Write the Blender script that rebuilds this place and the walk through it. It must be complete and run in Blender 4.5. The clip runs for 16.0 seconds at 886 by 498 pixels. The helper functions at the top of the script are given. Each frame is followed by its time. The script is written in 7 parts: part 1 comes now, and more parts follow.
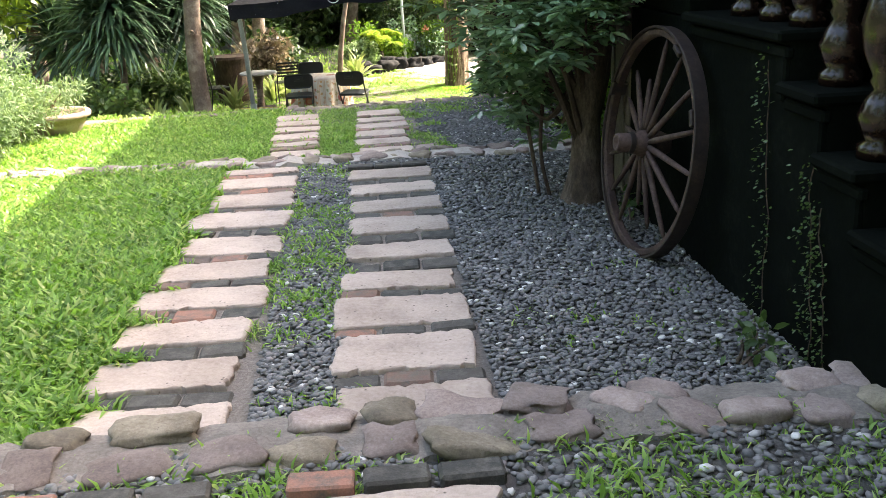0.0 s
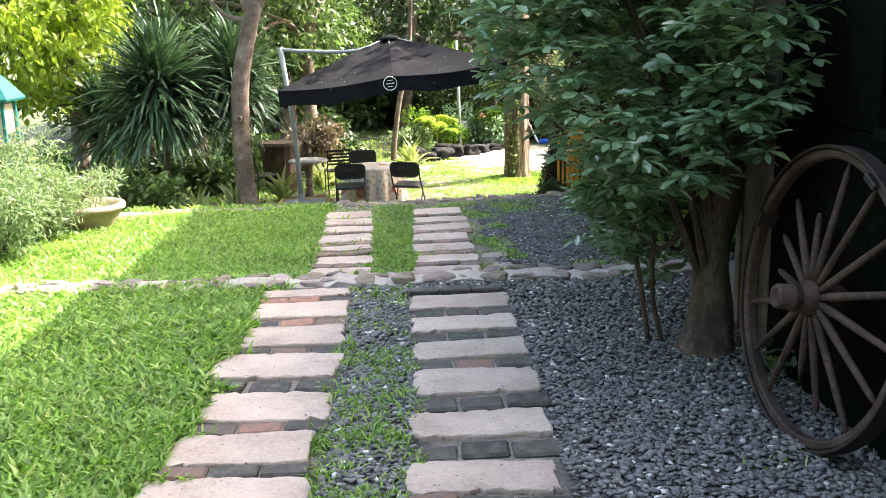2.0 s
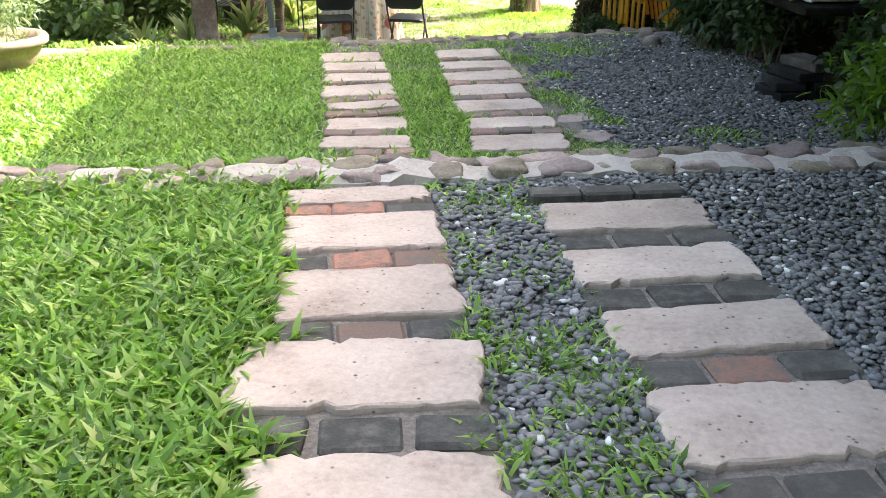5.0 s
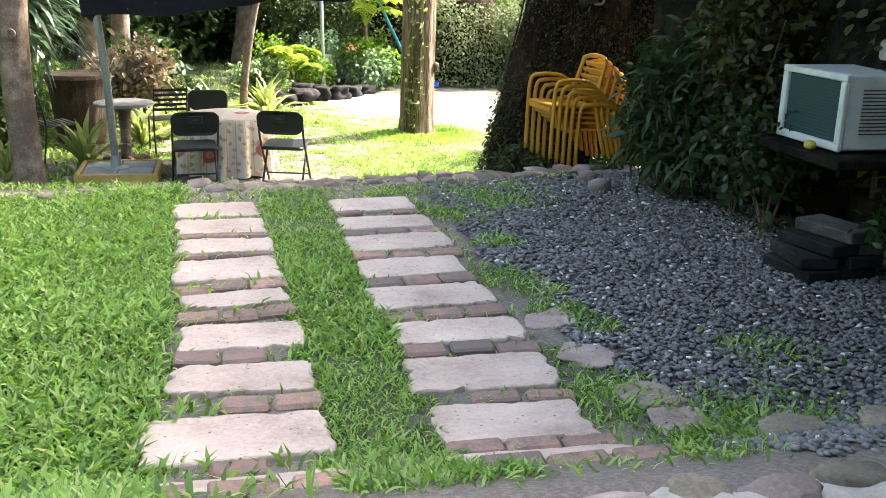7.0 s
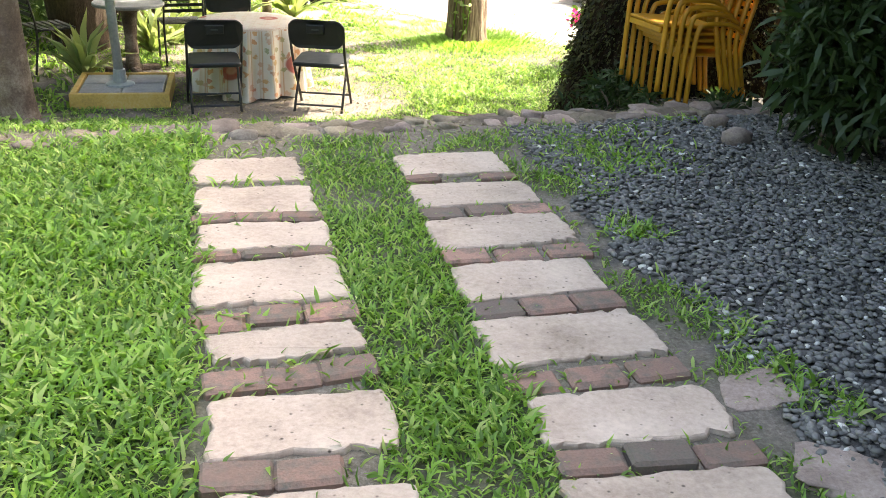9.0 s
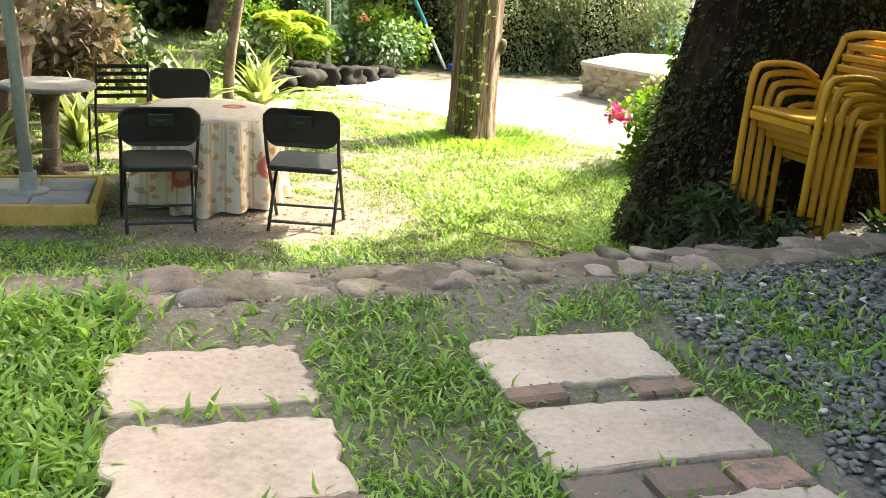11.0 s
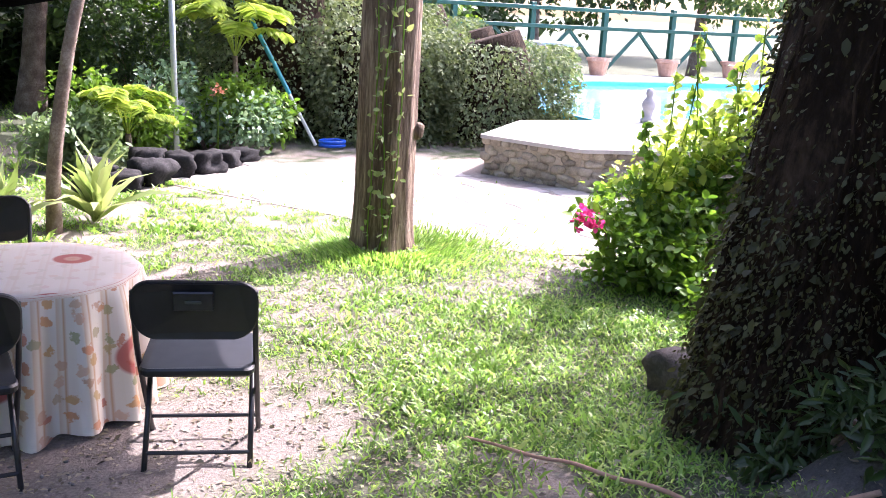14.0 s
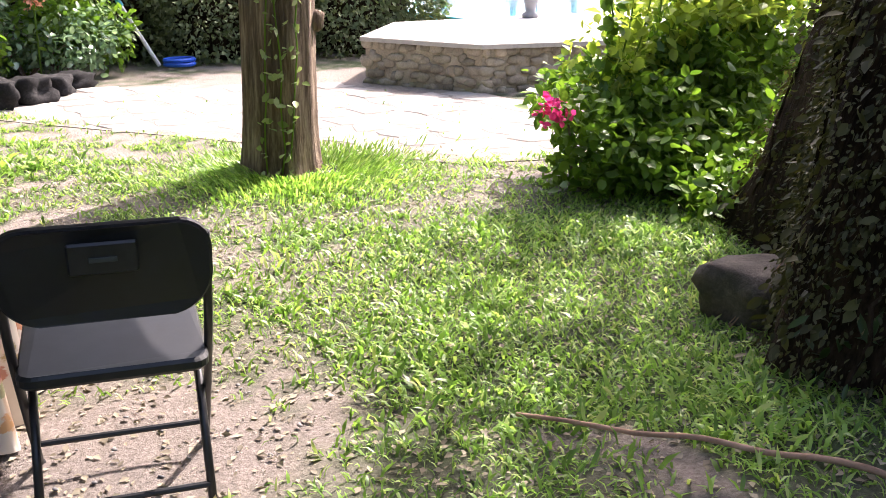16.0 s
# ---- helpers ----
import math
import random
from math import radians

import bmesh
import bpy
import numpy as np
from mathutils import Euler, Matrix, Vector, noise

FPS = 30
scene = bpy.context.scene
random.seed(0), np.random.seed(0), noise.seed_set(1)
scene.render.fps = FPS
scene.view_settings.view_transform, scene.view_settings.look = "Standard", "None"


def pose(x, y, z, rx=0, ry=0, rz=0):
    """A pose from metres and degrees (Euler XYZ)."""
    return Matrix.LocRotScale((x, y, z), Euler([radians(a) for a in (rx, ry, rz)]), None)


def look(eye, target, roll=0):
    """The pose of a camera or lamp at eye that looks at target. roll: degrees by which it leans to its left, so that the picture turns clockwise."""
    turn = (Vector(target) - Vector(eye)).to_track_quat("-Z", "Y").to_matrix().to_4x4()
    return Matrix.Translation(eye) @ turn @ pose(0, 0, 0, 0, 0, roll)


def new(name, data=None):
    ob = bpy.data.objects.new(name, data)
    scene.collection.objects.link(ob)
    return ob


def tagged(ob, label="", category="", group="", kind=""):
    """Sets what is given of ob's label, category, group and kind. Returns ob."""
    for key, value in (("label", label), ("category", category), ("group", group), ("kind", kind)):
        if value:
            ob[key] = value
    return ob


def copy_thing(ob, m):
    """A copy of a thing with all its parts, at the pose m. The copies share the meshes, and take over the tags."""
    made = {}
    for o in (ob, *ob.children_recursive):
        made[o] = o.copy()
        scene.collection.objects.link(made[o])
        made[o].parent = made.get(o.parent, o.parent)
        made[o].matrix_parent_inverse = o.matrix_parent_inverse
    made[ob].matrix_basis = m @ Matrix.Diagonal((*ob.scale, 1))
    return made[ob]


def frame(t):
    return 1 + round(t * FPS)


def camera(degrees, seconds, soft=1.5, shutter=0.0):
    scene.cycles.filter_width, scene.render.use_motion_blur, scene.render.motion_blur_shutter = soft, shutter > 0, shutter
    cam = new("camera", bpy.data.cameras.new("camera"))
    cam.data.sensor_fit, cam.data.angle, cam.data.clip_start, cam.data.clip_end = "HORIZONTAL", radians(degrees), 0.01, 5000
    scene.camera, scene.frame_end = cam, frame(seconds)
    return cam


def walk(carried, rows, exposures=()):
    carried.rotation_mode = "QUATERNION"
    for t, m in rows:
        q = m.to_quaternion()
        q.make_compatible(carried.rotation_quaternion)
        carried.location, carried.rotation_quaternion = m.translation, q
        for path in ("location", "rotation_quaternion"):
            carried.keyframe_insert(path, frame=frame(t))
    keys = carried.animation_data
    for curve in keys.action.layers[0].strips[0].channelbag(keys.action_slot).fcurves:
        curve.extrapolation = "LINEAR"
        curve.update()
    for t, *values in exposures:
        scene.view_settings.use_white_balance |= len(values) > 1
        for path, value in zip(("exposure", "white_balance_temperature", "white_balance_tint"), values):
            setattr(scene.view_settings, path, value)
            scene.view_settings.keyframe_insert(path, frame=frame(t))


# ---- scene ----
cam = camera(49.1, 16.0, soft=0.5)
PATH = [
    (0, (2.323, -3.612, 1.774), (2.067, -1.723, 1.171), -2.5),
    (0.5, (2.184, -3.142, 1.759), (1.899, -1.228, 1.256), -1.6),
    (1, (2.133, -2.774, 1.766), (1.815, -0.853, 1.312), -1.4),
    (1.5, (2.006, -2.564, 1.803), (1.678, -0.641, 1.363), -1.3),
    (2, (1.91, -2.283, 1.809), (1.565, -0.364, 1.364), -1.7),
    (2.5, (1.843, -1.876, 1.772), (1.473, 0.032, 1.301), -1.4),
    (3, (1.617, -1.471, 1.728), (1.226, 0.405, 1.156), -0.5),
    (3.2, (1.558, -1.277, 1.67), (1.148, 0.585, 1.067), 0.4),
    (5.3, (0.493, 0.525, 1.348), (0.307, 2.365, 0.585), -0.6),
    (5.5, (0.431, 0.755, 1.345), (0.263, 2.607, 0.609), -0.7),
    (6, (0.217, 1.379, 1.361), (0.087, 3.316, 0.881), 0.6),
    (6.5, (0.165, 1.997, 1.292), (0.089, 3.943, 0.836), 1.4),
    (7, (0.096, 2.565, 1.26), (0.147, 4.484, 0.697), 1.6),
    (7.5, (-0.004, 2.953, 1.321), (0.084, 4.816, 0.6), 2.5),
    (8, (-0.182, 3.45, 1.276), (-0.124, 5.276, 0.461), 3.4),
    (8.2, (-0.168, 3.645, 1.293), (-0.164, 5.491, 0.523), 3.2),
    (10.3, (-0.764, 5.541, 0.875), (-0.592, 7.368, 0.081), 3.9),
    (10.4, (-0.771, 5.686, 0.843), (-0.599, 7.528, 0.084), 4.7),
    (10.5, (-0.819, 5.859, 0.829), (-0.632, 7.716, 0.11), 4.1),
    (11, (-0.854, 6.625, 0.781), (-0.725, 8.53, 0.185), 3.9),
    (11.5, (-0.887, 7.031, 0.834), (-0.692, 8.945, 0.287), 3.9),
    (12, (-0.951, 7.33, 0.883), (-0.684, 9.22, 0.288), 3.3),
    (12.5, (-0.99, 7.818, 0.844), (-0.677, 9.699, 0.24), 2.0),
    (13, (-1.079, 8.164, 0.865), (-0.712, 10.038, 0.27), 1.5),
    (13.5, (-1.217, 8.624, 0.875), (-0.837, 10.523, 0.376), -0.5),
    (14, (-1.326, 9.038, 0.818), (-0.863, 10.923, 0.335), 3.1),
    (14.5, (-1.457, 9.425, 0.785), (-0.86, 11.266, 0.279), 2.1),
    (15, (-1.487, 9.802, 0.724), (-0.831, 11.606, 0.162), 2.7),
    (15.5, (-1.455, 10.234, 0.582), (-0.73, 12.012, 0.022), 3.7),
    (16, (-1.546, 10.534, 0.362), (-0.77, 12.273, -0.251), 0.6),
]
walk(cam, [(t, look(eye, target, roll)) for t, eye, target, roll in PATH],
     [(0, 2.96, 7600, 10), (2, 3.0, 7200, 10), (5.5, 3.0, 7500, 9), (7, 3.1, 7200, 11), (8, 3.14, 7300, 11), (10.4, 2.93, 8300, 1), (11, 2.95, 8300, 4), (11.5, 2.95, 7600, 16), (12, 2.95, 6000, 29), (13, 2.88, 6000, 32), (14.5, 2.65, 6200, 31), (15.2, 2.48, 6500, 25), (16, 2.28, 6700, 23)])

# ---------------- world and sun ----------------
SUN_TO = Vector((0.62, 0.42, 0.78)).normalized()      # the way towards the sun
world = bpy.data.worlds.new("sky")
scene.world = world
world.use_nodes = True
sky_nt = world.node_tree
sky_nt.nodes.clear()
sky = sky_nt.nodes.new("ShaderNodeTexSky")
sky.sky_type, sky.sun_disc = "NISHITA", False
sky.dust_density = 4.0
sky.sun_elevation = math.asin(SUN_TO.z)
sky.sun_rotation = math.atan2(SUN_TO.x, SUN_TO.y)
sky_bg = sky_nt.nodes.new("ShaderNodeBackground")
sky_bg.inputs["Strength"].default_value = 0.15
sky_out = sky_nt.nodes.new("ShaderNodeOutputWorld")
sky_nt.links.new(sky.outputs[0], sky_bg.inputs["Color"])
sky_nt.links.new(sky_bg.outputs[0], sky_out.inputs["Surface"])
sun_data = bpy.data.lights.new("sun", "SUN")
sun_data.energy, sun_data.angle, sun_data.color = 2.55, radians(0.53), (1.0, 0.97, 0.92)
sun = new("sun", sun_data)
sun.matrix_world = look(SUN_TO * 40, (0, 0, 0))

# ---------------- the garden's own axes: u across the path, v along it ----------------
TURN = 12.3
CA, SA = math.cos(radians(TURN)), math.sin(radians(TURN))


def wx(u, v):
    return u * CA - v * SA


def wy(u, v):
    return u * SA + v * CA


def at(u, v, z, rz=0, rx=0, ry=0):
    return pose(wx(u, v), wy(u, v), z, rx, ry, TURN + rz)


def smooth(a, b, x):
    t = np.clip((x - a) / (b - a), 0, 1)
    return t * t * (3 - 2 * t)


def wave(u, v, f, seed=0.0):
    """Cheap smooth noise of -1 to 1 on arrays."""
    u, v = u + 0.6 / f * np.sin(f * 1.3 * v + seed), v + 0.6 / f * np.sin(f * 1.1 * u + 2 * seed)
    return (np.sin(u * f * 1.7 + v * f * 0.9 + seed) + np.sin(v * f * 2.1 - u * f * 0.7 + 2.3 * seed) + np.sin((u + v) * f * 1.13 + 5.1 + seed) + np.sin((u - 1.3 * v) * f * 3.1 + seed * 1.7) * 0.6) / 3.6


def ground_z(u, v):
    """The height of the ground: four terraces, each a bank lower than the last."""
    u, v = np.asarray(u, float), np.asarray(v, float)
    z = 0.12 * (1 - smooth(-0.98, -0.76, v))
    z = z - 0.43 * smooth(4.4, 5.65, v)
    low = 0.56 * smooth(10.0, 11.7, v) + 0.12 * smooth(11.7, 13.0, v)
    z = z - low
    bank = smooth(3.1, 3.6, u) * smooth(10.35, 10.75, v) * (1 - smooth(11.4, 11.8, v))
    z = z * (1 - bank) - 0.64 * bank
    z = z + (0.012 * wave(u, v, 2.2) + 0.006 * wave(u, v, 7.0, 3.0)) * (1 - smooth(15.0, 16.0, v)) * (1 - bank)
    return z


def row3_v(u):
    return 9.72 + 0.13 * (u - 0.5)


def cover(u, v):
    """How much of the ground is lawn, and how much is pebbles or painted shade, from 0 to 1."""
    u, v = np.asarray(u, float), np.asarray(v, float)
    n = wave(u, v, 1.3, 1.0)
    n2 = wave(u, v, 4.0, 4.0)
    left = (1 - smooth(0.34, 0.52, u + 0.06 * n2)) * smooth(-0.82, -0.72, v) * (1 - smooth(row3_v(u) + 0.1, row3_v(u) + 0.3, v))
    on2 = smooth(4.55, 4.8, v) * (1 - smooth(row3_v(u) - 0.1, row3_v(u) + 0.05, v))
    on1 = smooth(-0.82, -0.74, v) * (1 - smooth(4.1, 4.2, v))
    strip = ((u > 0.95) & (u < 1.48)) * on2 * np.clip(0.85 + 0.4 * n2 - 0.35 * smooth(8.3, 9.4, v), 0.2, 1)
    tufts = ((u > 0.9) & (u < 1.42)) * on1 * np.clip(0.5 + 0.5 * n2 + 0.7 * wave(u, v, 9.0, 2.0), 0, 0.95) * smooth(0.1, 0.5, v) * (1 - 0.5 * smooth(2.6, 3.0, v))
    edge2 = ((u > 2.0) & (u < 2.4 + 0.2 * n2)) * on2 * np.clip(0.3 + 0.9 * n2, 0, 0.6)
    path2 = ((u > 0.3) & (u < 2.15)) * on2 * 0.16
    rim = np.clip(1 - np.abs(v - row3_v(u) + 0.28) / 0.4, 0, 1) * (u > 0.2) * (u < 3.6) * np.clip(0.45 + 0.8 * n2, 0, 0.8)
    spots = sum(np.clip(1.1 - np.hypot(u - a, v - b) / 0.16, 0, 1) for a, b in ((2.35, -0.05), (2.75, 0.15), (3.0, 0.05), (2.55, 0.3), (3.1, 0.55), (2.25, 0.35), (2.9, 1.0)))
    clump = spots * 0.5 + np.clip(1 - np.hypot(u - 2.75, (v - 5.6) * 1.3) / 0.5, 0, 1) * 1.2 + np.clip(1 - np.hypot(u - 3.1, v - 6.2) / 0.4, 0, 1)
    clump = clump + np.clip(1 - np.hypot((u - 2.7) / 0.7, (v - 9.3) / 0.55), 0, 1) * (0.9 + 0.9 * n2)
    top0 = (v < -0.85) * np.clip(0.6 + 0.9 * n2, 0, 0.9)
    kerb1 = np.clip(1 - np.abs(v + 0.5) / 0.28, 0, 1) * (u > 1.0) * np.clip(0.3 + n2, 0, 0.7)
    low = smooth(row3_v(u) + 0.25, row3_v(u) + 0.7, v)
    bare = np.clip(1 - np.hypot((u - 1.9) / 1.0, (v - 10.9) / 0.9), 0, 1) * 1.6 + np.clip(1 - np.hypot((u - 0.9) / 0.9, (v - 11.2) / 0.9), 0, 1) * 1.5 + np.clip(1 - np.hypot((u - 1.2) / 1.3, (v - 13.2) / 0.8), 0, 1) * 1.5 + np.clip(1 - np.hypot((u - 2.4) / 0.5, (v - 12.2) / 0.5), 0, 1) * 2.0
    bare = bare * (1 + 0.9 * wave(u, v, 9.0, 2.0) + 0.6 * n2)
    track = np.clip(1 - np.abs(u - 2.6 - 0.1 * (v - 13)) / 0.45, 0, 1) * (v > 14) * 0.4
    n3 = wave(u, v, 9.0, 2.0)
    n4 = wave(u, v, 17.0, 6.0)
    far = low * np.clip(0.3 + 0.5 * n + 0.75 * n2 + 0.8 * n3 + 0.5 * n4 - bare - track + 0.15 * smooth(12, 15, v), 0.0, 1)
    tufted = np.zeros_like(u)
    for cu, cv, cr in ((0.5, 10.8, 0.35), (0.95, 11.55, 0.4), (1.45, 12.0, 0.4), (0.15, 11.3, 0.4), (1.7, 12.45, 0.35), (0.6, 12.1, 0.35), (2.75, 11.2, 0.35), (1.1, 10.5, 0.3), (-0.2, 12.2, 0.5), (2.2, 12.3, 0.4)):
        tufted = np.maximum(tufted, np.clip(1.3 - np.hypot(u - cu, v - cv) / cr + 0.3 * n2, 0, 0.9))
    tree = np.clip(1.4 - np.hypot(u - 3.6, v - 16.0) / 1.0, 0, 1)
    shade = low * np.maximum(np.clip(1.5 - np.hypot((u - 3.2) / 1.1, (v - 12.9) / 1.6), 0, 1), np.clip(1.4 - np.hypot((u - 4.4) / 0.9, (v - 14.0) / 0.9), 0, 1))
    # the bank below the chair stack: its shade is painted with the pebbles' dark ground
    under = (u > 3.35) * (v > 10.45) * (v < 11.8)
    grass = np.maximum.reduce([left, strip, tufts, edge2, path2, rim, np.clip(clump, 0, 0.9), top0, kerb1, far, np.clip(tree, 0, 1) * low, np.clip(shade, 0, 0.9) * (bare < 0.3), tufted * low]) * (1 - under)
    paved = (v > np.where(u < 4.7, 15.95 - 1.55 * (u - 4.7), 15.95 - 0.4 * (u - 4.7))) * (u > 1.7) * (u < 6.7) * (v < 20.4)
    grass = grass * (1 - 0.96 * paved)
    peb1 = (((u > 0.98) & (u < 1.4)) | (u > 2.0)) * (u < 3.36) * on1
    peb2 = ((u > 2.28 + 0.1 * n2) & (u < 4.6)) * on2 * (v > 4.6)
    peb0 = (v < -1.0) * (v > -2.6) * (u > -1) * (u < 3.3)
    pebp = (((u > 0.98) & (u < 1.4)) | (u > 2.0)) * (v > 4.1) * (v < 4.3) * (u < 3.36)
    patch = (np.hypot((u - 1.95) / 0.72, (v - 11.35) / 0.8) < 1 + 0.3 * n2) * 0.9
    patch2 = (np.hypot((u - 1.2) / 0.9, (v - 13.4) / 0.6) < 1 + 0.3 * n2) * 0.1
    gap = (u > 1.38) * (u < 2.05) * (v > 3.78) * (v < 4.2)
    peb = np.maximum.reduce([gap * 0.9, peb1 * 1.0, peb2 * 1.0, peb0 * 0.8, pebp * 1.0, patch * low, patch2 * low, under * 1.0])
    return grass, peb


# ---------------- mesh helpers ----------------
def mesh_np(name, verts, faces, smoothed=False):
    """A mesh from arrays: faces all with the same number of corners."""
    verts, faces = np.asarray(verts, np.float32), np.asarray(faces, np.int32)
    me = bpy.data.meshes.new(name)
    me.vertices.add(len(verts))
    me.vertices.foreach_set("co", verts.ravel())
    k = faces.shape[1]
    me.loops.add(faces.size)
    me.loops.foreach_set("vertex_index", faces.ravel())
    me.polygons.add(len(faces))
    me.polygons.foreach_set("loop_start", np.arange(0, faces.size, k, dtype=np.int32))
    if smoothed:
        me.polygons.foreach_set("use_smooth", np.ones(len(faces), dtype=bool))
    me.update(calc_edges=True)
    return me


def mesh_of(name, *shapes, smoothed=False):
    """A mesh from shapes, each a pair of vertices and faces."""
    vs, fs, n = [], [], 0
    for v, f in shapes:
        vs += [tuple(p) for p in v]
        fs += [[i + n for i in q] for q in f]
        n += len(v)
    me = bpy.data.meshes.new(name)
    me.from_pydata(vs, [], fs)
    if smoothed:
        me.polygons.foreach_set("use_smooth", [True] * len(me.polygons))
    me.update()
    return me


def thing(name, me, mat, m=None, label="", category="", group="", kind=""):
    if me is not None and mat is not None and not me.materials:
        me.materials.append(mat)
    ob = new(name, me)
    if m is not None:
        ob.matrix_world = m
    return tagged(ob, label, category, group, kind)


def part(name, me, mat, parent, label="", m=None):
    if mat is not None and not me.materials:
        me.materials.append(mat)
    ob = new(name, me)
    ob.parent = parent
    if m is not None:
        ob.matrix_basis = m
    if label:
        ob["label"] = label
    return ob


def box(c, s, bevel=0.006, rot=None, seg=1):
    bm = bmesh.new()
    bmesh.ops.create_cube(bm, size=1.0)
    bmesh.ops.scale(bm, vec=s, verts=bm.verts)
    if bevel > 0:
        bmesh.ops.bevel(bm, geom=list(bm.edges), offset=min(bevel, min(s) * 0.45), segments=seg, profile=0.5, affect="EDGES")
    m = Matrix.Translation(c)
    if rot is not None:
        m = m @ Euler([radians(a) for a in rot]).to_matrix().to_4x4()
    v = [tuple(m @ q.co) for q in bm.verts]
    bm.verts.index_update()
    f = [[q.index for q in face.verts] for face in bm.faces]
    bm.free()
    return v, f


def tube(pts, r, n=8, closed=False, flat=1.0):
    """A round bar along points; r is one radius or one a point."""
    pts = [Vector(p) for p in pts]
    rs = r if isinstance(r, (list, tuple, np.ndarray)) else [r] * len(pts)
    vs, fs, k = [], [], len(pts)
    side = None
    for i, p in enumerate(pts):
        a, b = (pts[i - 1], pts[(i + 1) % k]) if closed else (pts[max(i - 1, 0)], pts[min(i + 1, k - 1)])
        d = (b - a).normalized()
        if side is None:
            side = d.orthogonal().normalized()
        side = (side - d * side.dot(d)).normalized()
        up = d.cross(side)
        for j in range(n):
            t = 2 * math.pi * j / n
            vs.append(p + side * (math.cos(t) * rs[i]) + up * (math.sin(t) * rs[i] * flat))
    for i in range(k if closed else k - 1):
        for j in range(n):
            a, b = i * n + j, i * n + (j + 1) % n
            c, d = ((i + 1) % k) * n + (j + 1) % n, ((i + 1) % k) * n + j
            fs.append([a, b, c, d])
    if not closed:
        fs.append([*range(n)][::-1])
        fs.append([(k - 1) * n + j for j in range(n)])
    return vs, fs


def curve(pts, steps=6):
    """Points of a smooth line through the points given."""
    p = [Vector(q) for q in pts]
    p = [2 * p[0] - p[1]] + p + [2 * p[-1] - p[-2]]
    out = []
    for i in range(1, len(p) - 2):
        for k in range(steps):
            t = k / steps
            a, b, c, d = p[i - 1], p[i], p[i + 1], p[i + 2]
            out.append(0.5 * (2 * b + (c - a) * t + (2 * a - 5 * b + 4 * c - d) * t * t + (3 * b - a - 3 * c + d) * t ** 3))
    return out + [p[-2]]


def lathe(profile, n=24, c=(0, 0, 0)):
    vs = [(c[0] + r * math.cos(2 * math.pi * j / n), c[1] + r * math.sin(2 * math.pi * j / n), c[2] + z) for r, z in profile for j in range(n)]
    fs = [[i * n + j, i * n + (j + 1) % n, (i + 1) * n + (j + 1) % n, (i + 1) * n + j] for i in range(len(profile) - 1) for j in range(n)]
    fs += [[*range(n)][::-1], [(len(profile) - 1) * n + j for j in range(n)]]
    return vs, fs


def ico(sub):
    bm = bmesh.new()
    bmesh.ops.create_icosphere(bm, subdivisions=sub, radius=1.0)
    bm.verts.index_update()
    v = np.array([q.co for q in bm.verts])
    f = np.array([[q.index for q in face.verts] for face in bm.faces])
    bm.free()
    return v, f


def boulder(seed, size, amp=0.16, sub=2, square=0.6):
    """An uneven stone about size (x, y, z) across, its middle at the origin."""
    v, f = ico(sub)
    out = []
    for p in v:
        q = Vector(p)
        m = max(abs(q.x), abs(q.y), abs(q.z))
        q = q * (1 - square) + q / m * square * 0.85
        q *= 1 + amp * noise.noise(q * 1.4 + Vector((seed * 7.1, seed * 3.3, 0))) + amp * 0.4 * noise.noise(q * 4 + Vector((0, seed * 5.0, 1)))
        out.append((q.x * size[0] / 2, q.y * size[1] / 2, q.z * size[2] / 2))
    return out, [list(q) for q in f]


def scatter(base_v, base_f, pos, rot, scale):
    """Copies of a small shape joined: rot is an array of 3x3, scale of three numbers each."""
    n, k = len(pos), len(base_v)
    v = np.einsum("nij,nkj->nki", rot, base_v[None] * scale[:, None, :]) + pos[:, None, :]
    f = base_f[None] + (np.arange(n) * k)[:, None, None]
    return v.reshape(-1, 3), f.reshape(-1, base_f.shape[1])


def turns(rng, n, tilt=0.3):
    """Random turns about z with some tilt."""
    a, b, c = rng.uniform(0, 2 * np.pi, n), rng.normal(0, tilt, n), rng.normal(0, tilt, n)
    z = np.zeros(n)
    o = np.ones(n)
    rz = np.stack([np.cos(a), -np.sin(a), z, np.sin(a), np.cos(a), z, z, z, o], 1).reshape(n, 3, 3)
    rx = np.stack([o, z, z, z, np.cos(b), -np.sin(b), z, np.sin(b), np.cos(b)], 1).reshape(n, 3, 3)
    ry = np.stack([np.cos(c), z, np.sin(c), z, o, z, -np.sin(c), z, np.cos(c)], 1).reshape(n, 3, 3)
    return rz @ rx @ ry


def frames_for(ways, rng, roll=0.6):
    """Turns whose y axis lies along the ways and whose z axis looks mostly up."""
    y = ways / np.linalg.norm(ways, axis=1, keepdims=True)
    up = np.array([0, 0, 1.0]) + rng.normal(0, roll, y.shape)
    x = np.cross(y, up)
    x /= np.linalg.norm(x, axis=1, keepdims=True) + 1e-9
    z = np.cross(x, y)
    return np.stack([x, y, z], 2)


